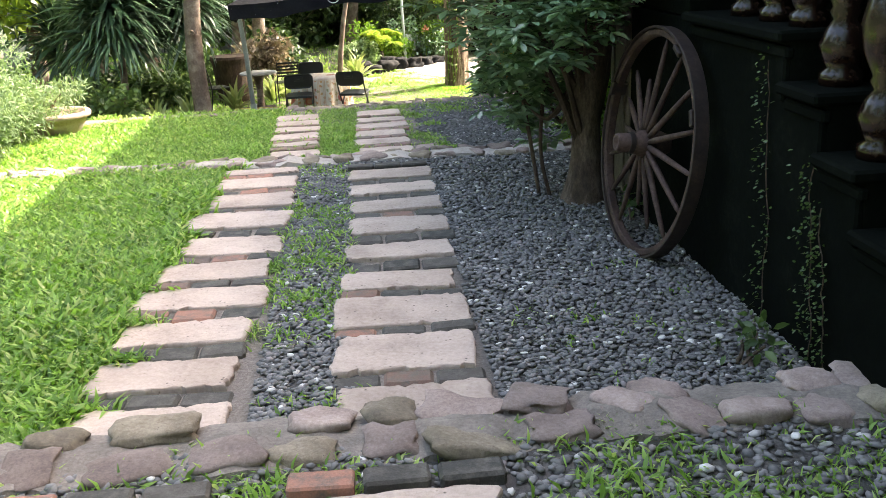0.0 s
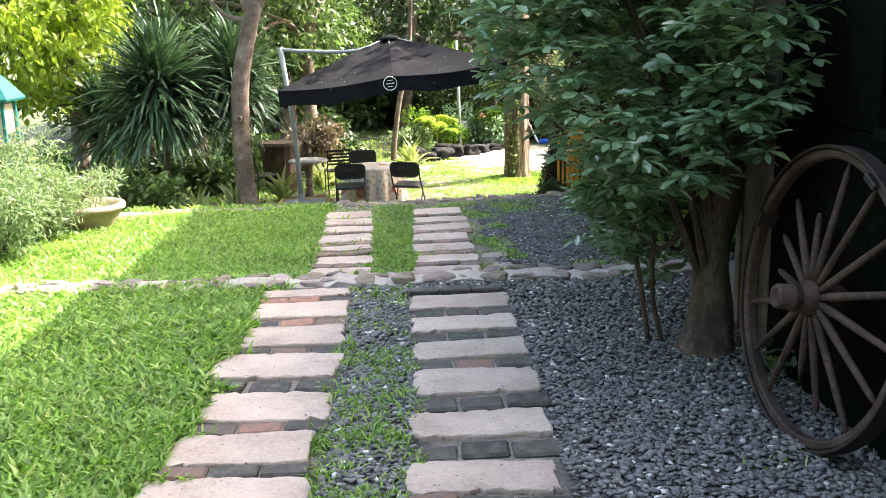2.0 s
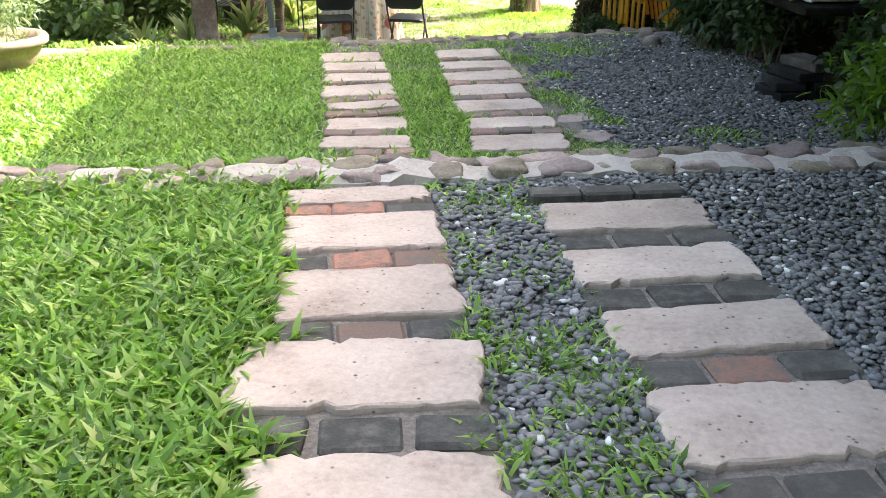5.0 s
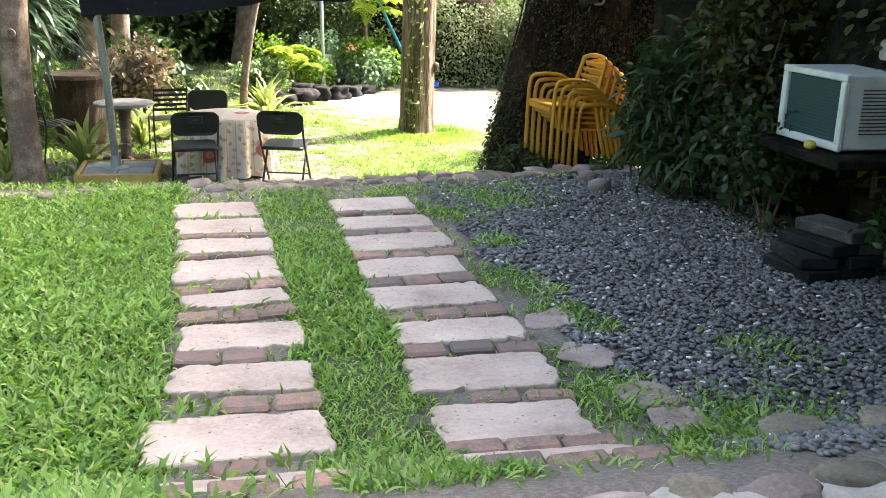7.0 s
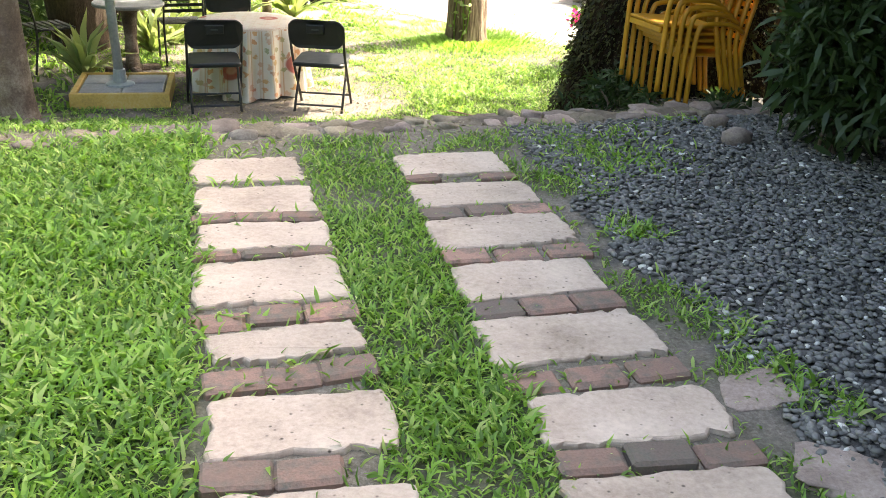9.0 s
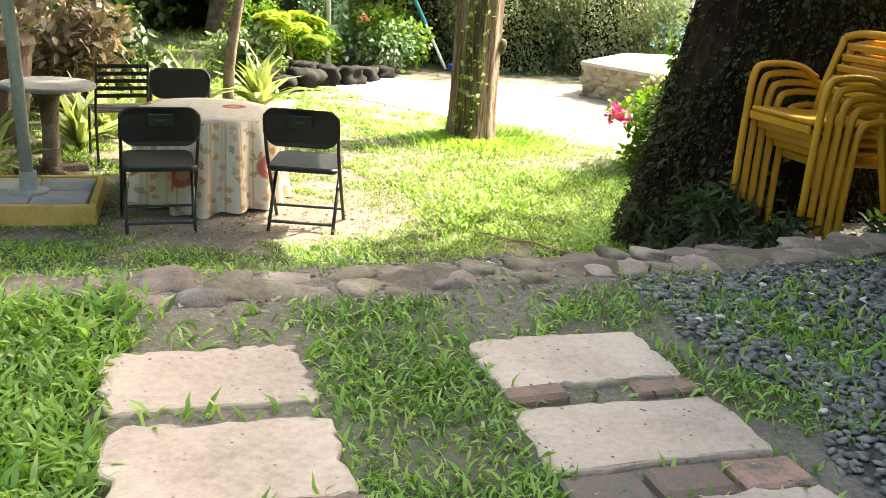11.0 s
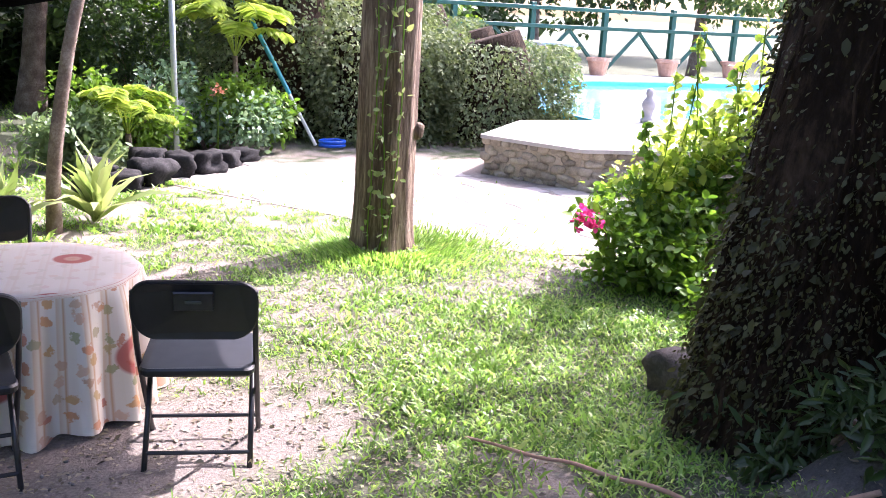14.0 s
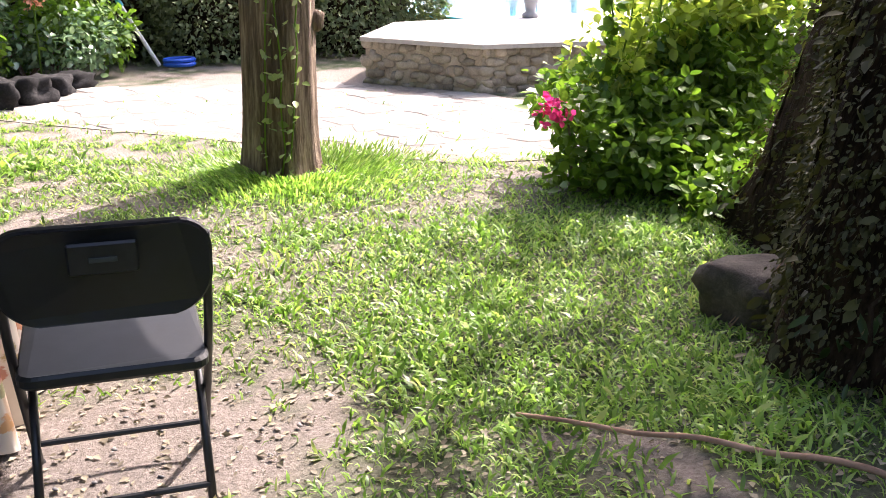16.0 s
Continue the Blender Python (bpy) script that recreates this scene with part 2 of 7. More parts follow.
# leaves lie along y from the origin, one long
LEAF = (np.array([[0, 0, 0], [0.24, 0.3, 0.05], [0.22, 0.68, 0.02], [0, 1, -0.1], [-0.22, 0.68, 0.02], [-0.24, 0.3, 0.05], [0, 0.45, -0.03]]),
        np.array([[0, 1, 6], [1, 2, 6], [2, 3, 6], [3, 4, 6], [4, 5, 6], [5, 0, 6]]))
LEAF_WIDE = (np.array([[0, 0, 0], [0.1, 0.25, 0.03], [0.21, 0.62, 0.06], [0.12, 0.9, 0.0], [0, 1, -0.06], [-0.12, 0.9, 0.0], [-0.21, 0.62, 0.06], [-0.1, 0.25, 0.03], [0, 0.55, -0.02]]),
             np.array([[0, 1, 8], [1, 2, 8], [2, 3, 8], [3, 4, 8], [4, 5, 8], [5, 6, 8], [6, 7, 8], [7, 0, 8]]))
LEAF_FAR = (np.array([[0, 0, 0], [0.3, 0.45, 0.08], [0, 1, -0.1], [-0.3, 0.45, 0.08]]), np.array([[0, 1, 2], [0, 2, 3]]))
BLADE = (np.array([[-0.05, 0, 0], [0.05, 0, 0], [-0.07, 0.5, 0.2], [0.07, 0.5, 0.2], [0, 1, 0.06]]), np.array([[0, 1, 3], [0, 3, 2], [2, 3, 4]]))
SWORD = (np.array([[-0.03, 0, 0], [0.03, 0, 0], [-0.045, 0.35, 0.06], [0.045, 0.35, 0.06], [-0.03, 0.7, 0.03], [0.03, 0.7, 0.03], [0, 1, -0.14]]),
         np.array([[0, 1, 3], [0, 3, 2], [2, 3, 5], [2, 5, 4], [4, 5, 6]]))


def leaf_mesh(name, leaf, pos, ways, size, rng, roll=0.6, width=1.0):
    size = np.asarray(size)
    sc = np.stack([size * width, size, size], 1)
    v, f = scatter(leaf[0], leaf[1], np.asarray(pos), frames_for(np.asarray(ways), rng, roll), sc)
    return mesh_np(name, v, f)


# ---------------- materials ----------------
def material(name, rough=0.7, metal=0.0):
    mat = bpy.data.materials.new(name)
    mat.use_nodes = True
    nt = mat.node_tree
    b = nt.nodes["Principled BSDF"]
    b.inputs["Roughness"].default_value, b.inputs["Metallic"].default_value = rough, metal
    return mat, nt, b


def node(nt, kind, **values):
    n = nt.nodes.new(kind)
    for k, v in values.items():
        n.inputs[k].default_value = v
    return n


def coords(nt, kind="Object"):
    if kind == "World":
        return nt.nodes.new("ShaderNodeNewGeometry").outputs["Position"]
    return nt.nodes.new("ShaderNodeTexCoord").outputs[kind]


def noise_at(nt, co, scale, detail=4, rough=0.6):
    n = node(nt, "ShaderNodeTexNoise", Scale=scale, Detail=detail, Roughness=rough)
    nt.links.new(co, n.inputs["Vector"])
    return n.outputs["Fac"]


def ramp(nt, fac, stops):
    r = nt.nodes.new("ShaderNodeValToRGB")
    e = r.color_ramp.elements
    while len(e) < len(stops):
        e.new(0.5)
    for k, (p, c) in zip(e, stops):
        k.position, k.color = p, (*c, 1)
    nt.links.new(fac, r.inputs["Fac"])
    return r.outputs["Color"]


def mix(nt, fac, a, b, how="MIX"):
    m = nt.nodes.new("ShaderNodeMix")
    m.data_type, m.blend_type = "RGBA", how
    for k, x in ((0, fac), (6, a), (7, b)):
        if isinstance(x, (int, float)):
            m.inputs[k].default_value = x
        elif isinstance(x, tuple):
            m.inputs[k].default_value = (*x, 1)
        else:
            nt.links.new(x, m.inputs[k])
    return m.outputs[2]


def bump(nt, b, height, strength=0.4, dist=0.02):
    n = node(nt, "ShaderNodeBump", Strength=strength, Distance=dist)
    nt.links.new(height, n.inputs["Height"])
    nt.links.new(n.outputs["Normal"], b.inputs["Normal"])


def rough_stuff(name, stops, scale=6, fine=60, rough=0.8, strength=0.5, dist=0.01, metal=0.0, vary=0.0, space="World", spots=None, tall=1.0, shine=0.5):
    """A weathered surface: colours over noise at two scales, with relief."""
    mat, nt, b = material(name, rough, metal)
    b.inputs["Specular IOR Level"].default_value = shine
    co = coords(nt, space)
    if tall != 1.0:                                    # grain drawn out along z
        mp = nt.nodes.new("ShaderNodeMapping")
        mp.inputs["Scale"].default_value = (1, 1, tall)
        nt.links.new(co, mp.inputs["Vector"])
        co = mp.outputs[0]
    big, small = noise_at(nt, co, scale, 5), noise_at(nt, co, fine, 6, 0.7)
    add = nt.nodes.new("ShaderNodeMath")
    add.operation = "MULTIPLY_ADD"
    nt.links.new(small, add.inputs[0])
    add.inputs[1].default_value = 0.45
    sub = nt.nodes.new("ShaderNodeMath")
    sub.operation = "MULTIPLY"
    nt.links.new(big, sub.inputs[0])
    sub.inputs[1].default_value = 0.6
    nt.links.new(sub.outputs[0], add.inputs[2])
    col = ramp(nt, add.outputs[0], stops)
    if vary:
        info = nt.nodes.new("ShaderNodeObjectInfo")
        shift = ramp(nt, info.outputs["Random"], [(0, (1 - vary,) * 3), (1, (1 + vary,) * 3)])
        col = mix(nt, 1.0, col, shift, "MULTIPLY")
    if spots:
        vor = node(nt, "ShaderNodeTexVoronoi", Scale=spots[0])
        nt.links.new(co, vor.inputs["Vector"])
        m = ramp(nt, vor.outputs["Distance"], [(spots[1] * 0.5, (1, 1, 1)), (spots[1] * 1.3, (0, 0, 0))])
        few = ramp(nt, noise_at(nt, co, spots[0] * 0.45, 2), [(0.5, (0, 0, 0)), (0.58, (1, 1, 1))])
        col = mix(nt, mix(nt, 1.0, m, few, "MULTIPLY"), col, spots[2])
    nt.links.new(col, b.inputs["Base Color"])
    bump(nt, b, add.outputs[0], strength, dist)
    return mat


def leafy(name, dark, light, rough=0.45, through_it=0.35, gold=None):
    """Leaves: each its own tint, with some light coming through."""
    mat, nt, b = material(name, rough)
    geo = nt.nodes.new("ShaderNodeNewGeometry")
    stops = [(0.0, dark), (0.75, light)] + ([(1.0, gold)] if gold else [])
    col = ramp(nt, geo.outputs["Random Per Island"], stops)
    col = mix(nt, 0.35, col, mix(nt, noise_at(nt, geo.outputs["Position"], 1.1, 2), dark, light))
    nt.links.new(col, b.inputs["Base Color"])
    tr = nt.nodes.new("ShaderNodeBsdfTranslucent")
    nt.links.new(mix(nt, 1.0, col, (1.4, 1.45, 0.95), "MULTIPLY"), tr.inputs["Color"])
    ms = nt.nodes.new("ShaderNodeMixShader")
    ms.inputs[0].default_value = through_it
    nt.links.new(b.outputs[0], ms.inputs[1])
    nt.links.new(tr.outputs[0], ms.inputs[2])
    nt.links.new(ms.outputs[0], nt.nodes["Material Output"].inputs["Surface"])
    return mat


def plain(name, col, rough=0.5, metal=0.0, vary=0.12, scale=30):
    mat, nt, b = material(name, rough, metal)
    f = noise_at(nt, coords(nt, "Object"), scale, 4)
    nt.links.new(ramp(nt, f, [(0.3, tuple(c * (1 - vary) for c in col)), (0.7, tuple(min(1, c * (1 + vary)) for c in col))]), b.inputs["Base Color"])
    r = nt.nodes.new("ShaderNodeMapRange")
    nt.links.new(f, r.inputs[0])
    r.inputs[3].default_value, r.inputs[4].default_value = rough - 0.1, min(1, rough + 0.12)
    nt.links.new(r.outputs[0], b.inputs["Roughness"])
    return mat


M = {}
M["slab"] = rough_stuff("pale_stone", [(0.3, (0.25, 0.185, 0.145)), (0.48, (0.43, 0.335, 0.275)), (0.68, (0.58, 0.47, 0.395))], 3.0, 45, 0.88, 0.8, 0.012, vary=0.14, spots=(30, 0.17, (0.1, 0.075, 0.06)))
M["kerb_stone"] = rough_stuff("volcanic_stone", [(0.3, (0.1, 0.074, 0.063)), (0.5, (0.24, 0.18, 0.155)), (0.7, (0.4, 0.32, 0.28))], 4, 70, 0.88, 0.7, 0.01, vary=0.35, spots=(90, 0.1, (0.06, 0.05, 0.05)))
M["kerb_brown"] = rough_stuff("brown_field_stone", [(0.3, (0.085, 0.066, 0.046)), (0.5, (0.19, 0.155, 0.11)), (0.7, (0.33, 0.28, 0.21))], 5, 60, 0.9, 0.8, 0.012, vary=0.3, spots=(70, 0.12, (0.07, 0.055, 0.05)))
M["mortar"] = rough_stuff("old_mortar", [(0.3, (0.24, 0.2, 0.17)), (0.5, (0.42, 0.37, 0.32)), (0.7, (0.56, 0.5, 0.44))], 5, 60, 0.9, 0.8, 0.015)
M["mortar_old"] = rough_stuff("stained_mortar", [(0.3, (0.09, 0.075, 0.062)), (0.5, (0.2, 0.17, 0.145)), (0.7, (0.34, 0.295, 0.25))], 5, 60, 0.92, 0.9, 0.02)
M["soil"] = rough_stuff("brown_soil", [(0.3, (0.07, 0.052, 0.038)), (0.5, (0.15, 0.118, 0.09)), (0.7, (0.26, 0.215, 0.17))], 5, 60, 0.95, 0.9, 0.02)
M["dark_stone"] = rough_stuff("dark_rock", [(0.3, (0.008, 0.008, 0.008)), (0.55, (0.026, 0.025, 0.025)), (0.75, (0.075, 0.072, 0.07))], 3, 40, 0.9, 0.8, 0.02, vary=0.3, shine=0.15)
M["rock_brown"] = rough_stuff("dark_brown_rock", [(0.3, (0.02, 0.016, 0.013)), (0.5, (0.06, 0.05, 0.042)), (0.72, (0.15, 0.13, 0.11))], 5, 45, 0.9, 1.0, 0.02)
M["bark_red"] = rough_stuff("fibrous_red_bark", [(0.33, (0.025, 0.016, 0.01)), (0.5, (0.14, 0.092, 0.062)), (0.66, (0.38, 0.285, 0.205))], 16, 60, 0.9, 1.0, 0.07, tall=0.1)
M["bark"] = rough_stuff("grey_brown_bark", [(0.3, (0.06, 0.04, 0.03)), (0.5, (0.15, 0.105, 0.08)), (0.72, (0.34, 0.28, 0.23))], 6, 50, 0.9, 0.9, 0.02)
M["bark_dark"] = rough_stuff("dark_brown_bark", [(0.3, (0.022, 0.013, 0.009)), (0.5, (0.06, 0.038, 0.026)), (0.72, (0.15, 0.105, 0.075))], 7, 50, 0.92, 0.9, 0.025, tall=0.35)
M["bark_tan"] = rough_stuff("knotted_tan_bark", [(0.3, (0.022, 0.014, 0.01)), (0.5, (0.09, 0.061, 0.044)), (0.7, (0.23, 0.17, 0.125))], 9, 55, 0.9, 1.0, 0.03, tall=0.4)
# brown bark taken down to near black, well below the other barks
M["bark_big"] = rough_stuff("near_black_bark", [(0.3, (0.006, 0.004, 0.0025)), (0.5, (0.02, 0.013, 0.008)), (0.72, (0.075, 0.05, 0.032))], 5, 30, 0.95, 1.0, 0.05, tall=0.3, shine=0.1)
M["leaf_shrub"] = leafy("glossy_green_leaf", (0.05, 0.11, 0.05), (0.31, 0.45, 0.28), 0.22, 0.3)
M["leaf_shrub"].node_tree.nodes["Principled BSDF"].inputs["Specular IOR Level"].default_value = 1.0
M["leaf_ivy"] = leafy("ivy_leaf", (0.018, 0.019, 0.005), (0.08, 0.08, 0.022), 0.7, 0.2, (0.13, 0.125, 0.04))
M["leaf_bush"] = leafy("light_green_leaf", (0.05, 0.12, 0.015), (0.16, 0.28, 0.03), 0.45, 0.45)
M["leaf_gold"] = leafy("yellow_green_leaf", (0.15, 0.24, 0.03), (0.42, 0.5, 0.09), 0.5, 0.5)
M["leaf_tree"] = leafy("tree_leaf", (0.03, 0.07, 0.02), (0.11, 0.18, 0.06), 0.42, 0.35, (0.22, 0.29, 0.09))
M["leaf_deep"] = leafy("deep_green_leaf", (0.015, 0.035, 0.012), (0.05, 0.09, 0.025), 0.5, 0.3)
M["leaf_sword"] = leafy("sword_leaf", (0.02, 0.055, 0.03), (0.1, 0.17, 0.095), 0.32, 0.2)
M["leaf_feather"] = leafy("grey_green_leaf", (0.1, 0.16, 0.07), (0.25, 0.34, 0.17), 0.55, 0.35)
M["leaf_stump"] = leafy("dusty_creeper_leaf", (0.045, 0.07, 0.03), (0.17, 0.21, 0.1), 0.8, 0.3)
M["leaf_variegated"] = leafy("cream_edged_leaf", (0.12, 0.2, 0.05), (0.4, 0.44, 0.2), 0.45, 0.35)
M["grass"] = leafy("lawn_grass", (0.026, 0.085, 0.011), (0.33, 0.55, 0.105), 0.4, 0.46, (0.58, 0.6, 0.26))
M["litter"] = leafy("dry_leaf", (0.06, 0.045, 0.032), (0.4, 0.35, 0.25), 0.8, 0.15)
M["flower_pink"] = leafy("magenta_bract", (0.5, 0.02, 0.2), (0.7, 0.06, 0.32), 0.6, 0.4)
M["flower_orange"] = leafy("orange_petal", (0.6, 0.22, 0.13), (0.75, 0.36, 0.24), 0.6, 0.3)
M["leaf_red"] = leafy("bronze_leaf", (0.08, 0.055, 0.04), (0.3, 0.23, 0.17), 0.5, 0.3)
# dark green plaster, with the wall's deep shade put into its colour too
M["wall_dark"] = rough_stuff("shaded_green_plaster", [(0.3, (0.0025, 0.003, 0.0025)), (0.55, (0.005, 0.0065, 0.005)), (0.75, (0.014, 0.016, 0.012))], 2.2, 30, 0.9, 0.4, 0.008, shine=0.02)
# near-black stone: the deep shade along the wall is put into this colour
M["wall_stone"] = rough_stuff("shaded_stone_wall", [(0.3, (0.004, 0.0038, 0.003)), (0.5, (0.013, 0.012, 0.009)), (0.75, (0.05, 0.046, 0.036))], 2.5, 24, 0.92, 1.0, 0.03, shine=0.05)
M["wood_post"] = rough_stuff("weathered_grey_wood", [(0.3, (0.07, 0.055, 0.042)), (0.5, (0.14, 0.115, 0.088)), (0.7, (0.24, 0.2, 0.155))], 5, 60, 0.85, 0.6, 0.01)
M["wood_wheel"] = rough_stuff("weathered_cart_wood", [(0.3, (0.014, 0.007, 0.005)), (0.5, (0.046, 0.023, 0.017)), (0.7, (0.12, 0.072, 0.055))], 5, 50, 0.8, 0.6, 0.008)
M["iron"] = rough_stuff("rusty_dark_iron", [(0.3, (0.018, 0.014, 0.013)), (0.6, (0.05, 0.034, 0.028)), (0.8, (0.11, 0.065, 0.045))], 8, 60, 0.65, 0.4, 0.004, metal=0.4)
M["glaze"] = rough_stuff("brown_glazed_ceramic", [(0.3, (0.006, 0.003, 0.002)), (0.55, (0.02, 0.009, 0.006)), (0.75, (0.07, 0.045, 0.03))], 14, 50, 0.2, 0.15, 0.003, space="Object")
M["canvas"] = rough_stuff("black_canvas", [(0.3, (0.004, 0.004, 0.006)), (0.5, (0.008, 0.008, 0.0105)), (0.72, (0.017, 0.017, 0.021))], 3, 60, 0.85, 0.3, 0.004, space="Object", spots=(11, 0.09, (0.3, 0.3, 0.29)), shine=0.12)
M["print_white"] = plain("white_print", (0.7, 0.7, 0.68), 0.8)
M["alu"] = plain("grey_painted_metal", (0.36, 0.4, 0.41), 0.45, 0.2, 0.15)
M["black_plastic"] = plain("black_plastic", (0.013, 0.0135, 0.016), 0.46, 0, 0.3, 14)
M["black_metal"] = plain("black_painted_steel", (0.03, 0.03, 0.033), 0.4, 0.3, 0.2)
M["yellow"] = plain("mustard_yellow_plastic", (0.56, 0.26, 0.02), 0.42, 0, 0.12, 9)
M["ac_white"] = plain("dirty_white_sheet_metal", (0.66, 0.68, 0.66), 0.5, 0, 0.12, 9)
M["ac_grille"] = plain("blue_green_coil", (0.03, 0.075, 0.085), 0.55, 0.2, 0.2, 50)
M["ac_slot"] = plain("dark_slot", (0.05, 0.06, 0.06), 0.6)
M["terracotta"] = rough_stuff("terracotta", [(0.3, (0.3, 0.16, 0.1)), (0.55, (0.46, 0.28, 0.2)), (0.75, (0.62, 0.46, 0.36))], 6, 40, 0.85, 0.3, 0.005)
M["pink_clay"] = rough_stuff("pale_clay", [(0.3, (0.26, 0.16, 0.12)), (0.55, (0.42, 0.3, 0.24)), (0.75, (0.55, 0.43, 0.36))], 6, 40, 0.85, 0.3, 0.005)
M["green_paint"] = plain("green_paint", (0.012, 0.17, 0.15), 0.5, 0, 0.2)
M["fence_green"] = plain("dark_green_paint", (0.015, 0.09, 0.065), 0.5, 0, 0.2)
M["teal"] = plain("teal_pole", (0.02, 0.3, 0.38), 0.4)
M["blue"] = plain("blue_plastic", (0.01, 0.1, 0.6), 0.4)
M["white_stone"] = plain("white_stone", (0.7, 0.7, 0.68), 0.7)
M["cream_panel"] = plain("cream_panel", (0.65, 0.58, 0.42), 0.6)
M["straw"] = rough_stuff("brown_straw", [(0.3, (0.12, 0.07, 0.04)), (0.6, (0.3, 0.2, 0.12)), (0.8, (0.42, 0.3, 0.2))], 10, 80, 0.9, 0.5, 0.004)
M["plinth_yellow"] = rough_stuff("worn_yellow_paint", [(0.3, (0.3, 0.2, 0.07)), (0.5, (0.55, 0.36, 0.1)), (0.75, (0.62, 0.48, 0.25))], 6, 50, 0.75, 0.4, 0.004)
M["paver"] = rough_stuff("grey_concrete_weight", [(0.3, (0.2, 0.2, 0.2)), (0.55, (0.33, 0.33, 0.34)), (0.75, (0.45, 0.45, 0.45))], 5, 50, 0.85, 0.4, 0.004, vary=0.15)
M["stick"] = rough_stuff("dry_branch", [(0.3, (0.2, 0.11, 0.07)), (0.6, (0.4, 0.25, 0.17)), (0.8, (0.5, 0.35, 0.25))], 8, 60, 0.85, 0.4, 0.003)
M["flag"] = rough_stuff("pale_flagstone", [(0.3, (0.19, 0.175, 0.155)), (0.5, (0.28, 0.26, 0.235)), (0.75, (0.36, 0.34, 0.31))], 4, 50, 0.85, 0.4, 0.006, vary=0.1)
M["pool_cap"] = rough_stuff("pale_cement", [(0.3, (0.3, 0.285, 0.26)), (0.5, (0.42, 0.4, 0.37)), (0.75, (0.52, 0.5, 0.47))], 3, 40, 0.85, 0.3, 0.005)
M["rubble"] = rough_stuff("rubble_stone", [(0.3, (0.13, 0.11, 0.085)), (0.5, (0.28, 0.24, 0.185)), (0.75, (0.44, 0.39, 0.31))], 6, 50, 0.9, 0.6, 0.01, vary=0.25)
M["pool_tile"] = plain("pool_blue", (0.1, 0.5, 0.72), 0.4, 0, 0.08, 2)
M["far_roof"] = plain("dark_roof", (0.05, 0.04, 0.035), 0.8)
M["fruit"] = plain("yellow_fruit", (0.6, 0.42, 0.06), 0.5)


def brick_material(name, stops):
    mat, nt, b = material(name, 0.88)
    info = nt.nodes.new("ShaderNodeObjectInfo")
    co = coords(nt, "World")
    base = ramp(nt, info.outputs["Random"], stops)
    stain = noise_at(nt, co, 14, 5, 0.7)
    col = mix(nt, ramp(nt, stain, [(0.45, (0, 0, 0)), (0.7, (1, 1, 1))]), base, (0.13, 0.12, 0.1))
    grain = noise_at(nt, co, 120, 4)
    col = mix(nt, 0.5, col, mix(nt, grain, (0.3, 0.28, 0.26), (1.6, 1.6, 1.6)), "MULTIPLY")
    nt.links.new(col, b.inputs["Base Color"])
    bump(nt, b, grain, 0.5, 0.006)
    return mat


M["brick"] = brick_material("old_brick", [(0.0, (0.045, 0.043, 0.037)), (0.62, (0.08, 0.07, 0.06)), (0.75, (0.2, 0.12, 0.09)), (1.0, (0.44, 0.2, 0.135))])
M["brick_red"] = brick_material("old_red_brick", [(0.0, (0.14, 0.11, 0.095)), (0.3, (0.24, 0.15, 0.12)), (1.0, (0.42, 0.24, 0.19))])
BRICK_OF = {False: "brick", True: "brick_red"}


def pebble_material():
    mat, nt, b = material("river_pebble", 0.78)
    geo = nt.nodes.new("ShaderNodeNewGeometry")
    col = ramp(nt, geo.outputs["Random Per Island"], [(0.0, (0.105, 0.102, 0.1)), (0.5, (0.165, 0.16, 0.155)), (0.88, (0.225, 0.218, 0.21)), (0.965, (0.25, 0.215, 0.205)), (0.98, (0.6, 0.58, 0.54)), (1.0, (0.72, 0.7, 0.66))])
    f = noise_at(nt, geo.outputs["Position"], 160, 3)
    col = mix(nt, 0.4, col, mix(nt, f, (0.5, 0.5, 0.5), (1.5, 1.5, 1.5)), "MULTIPLY")
    nt.links.new(col, b.inputs["Base Color"])
    return mat


M["pebble"] = pebble_material()


def ground_material():
    mat, nt, b = material("garden_soil", 0.95)
    co = coords(nt, "World")
    at_c = nt.nodes.new("ShaderNodeAttribute")
    at_c.attribute_name = "cover"
    sep = nt.nodes.new("ShaderNodeSeparateColor")
    nt.links.new(at_c.outputs["Color"], sep.inputs[0])
    fine, mid = noise_at(nt, co, 55, 6, 0.75), noise_at(nt, co, 4, 5)
    soil = ramp(nt, fine, [(0.32, (0.09, 0.073, 0.06)), (0.5, (0.2, 0.167, 0.14)), (0.68, (0.35, 0.305, 0.265))])
    soil = mix(nt, mid, soil, mix(nt, 0.5, soil, (0.25, 0.21, 0.18)))
    turf = ramp(nt, fine, [(0.3, (0.014, 0.024, 0.006)), (0.55, (0.035, 0.06, 0.012)), (0.75, (0.1, 0.11, 0.04))])
    # ground between pebbles, and the shade painted below the chair stack
    dark = ramp(nt, fine, [(0.3, (0.035, 0.034, 0.033)), (0.7, (0.095, 0.092, 0.09))])
    col = mix(nt, sep.outputs[0], soil, turf)
    col = mix(nt, sep.outputs[1], col, dark)
    nt.links.new(col, b.inputs["Base Color"])
    bump(nt, b, fine, 0.7, 0.02)
    return mat


M["ground"] = ground_material()


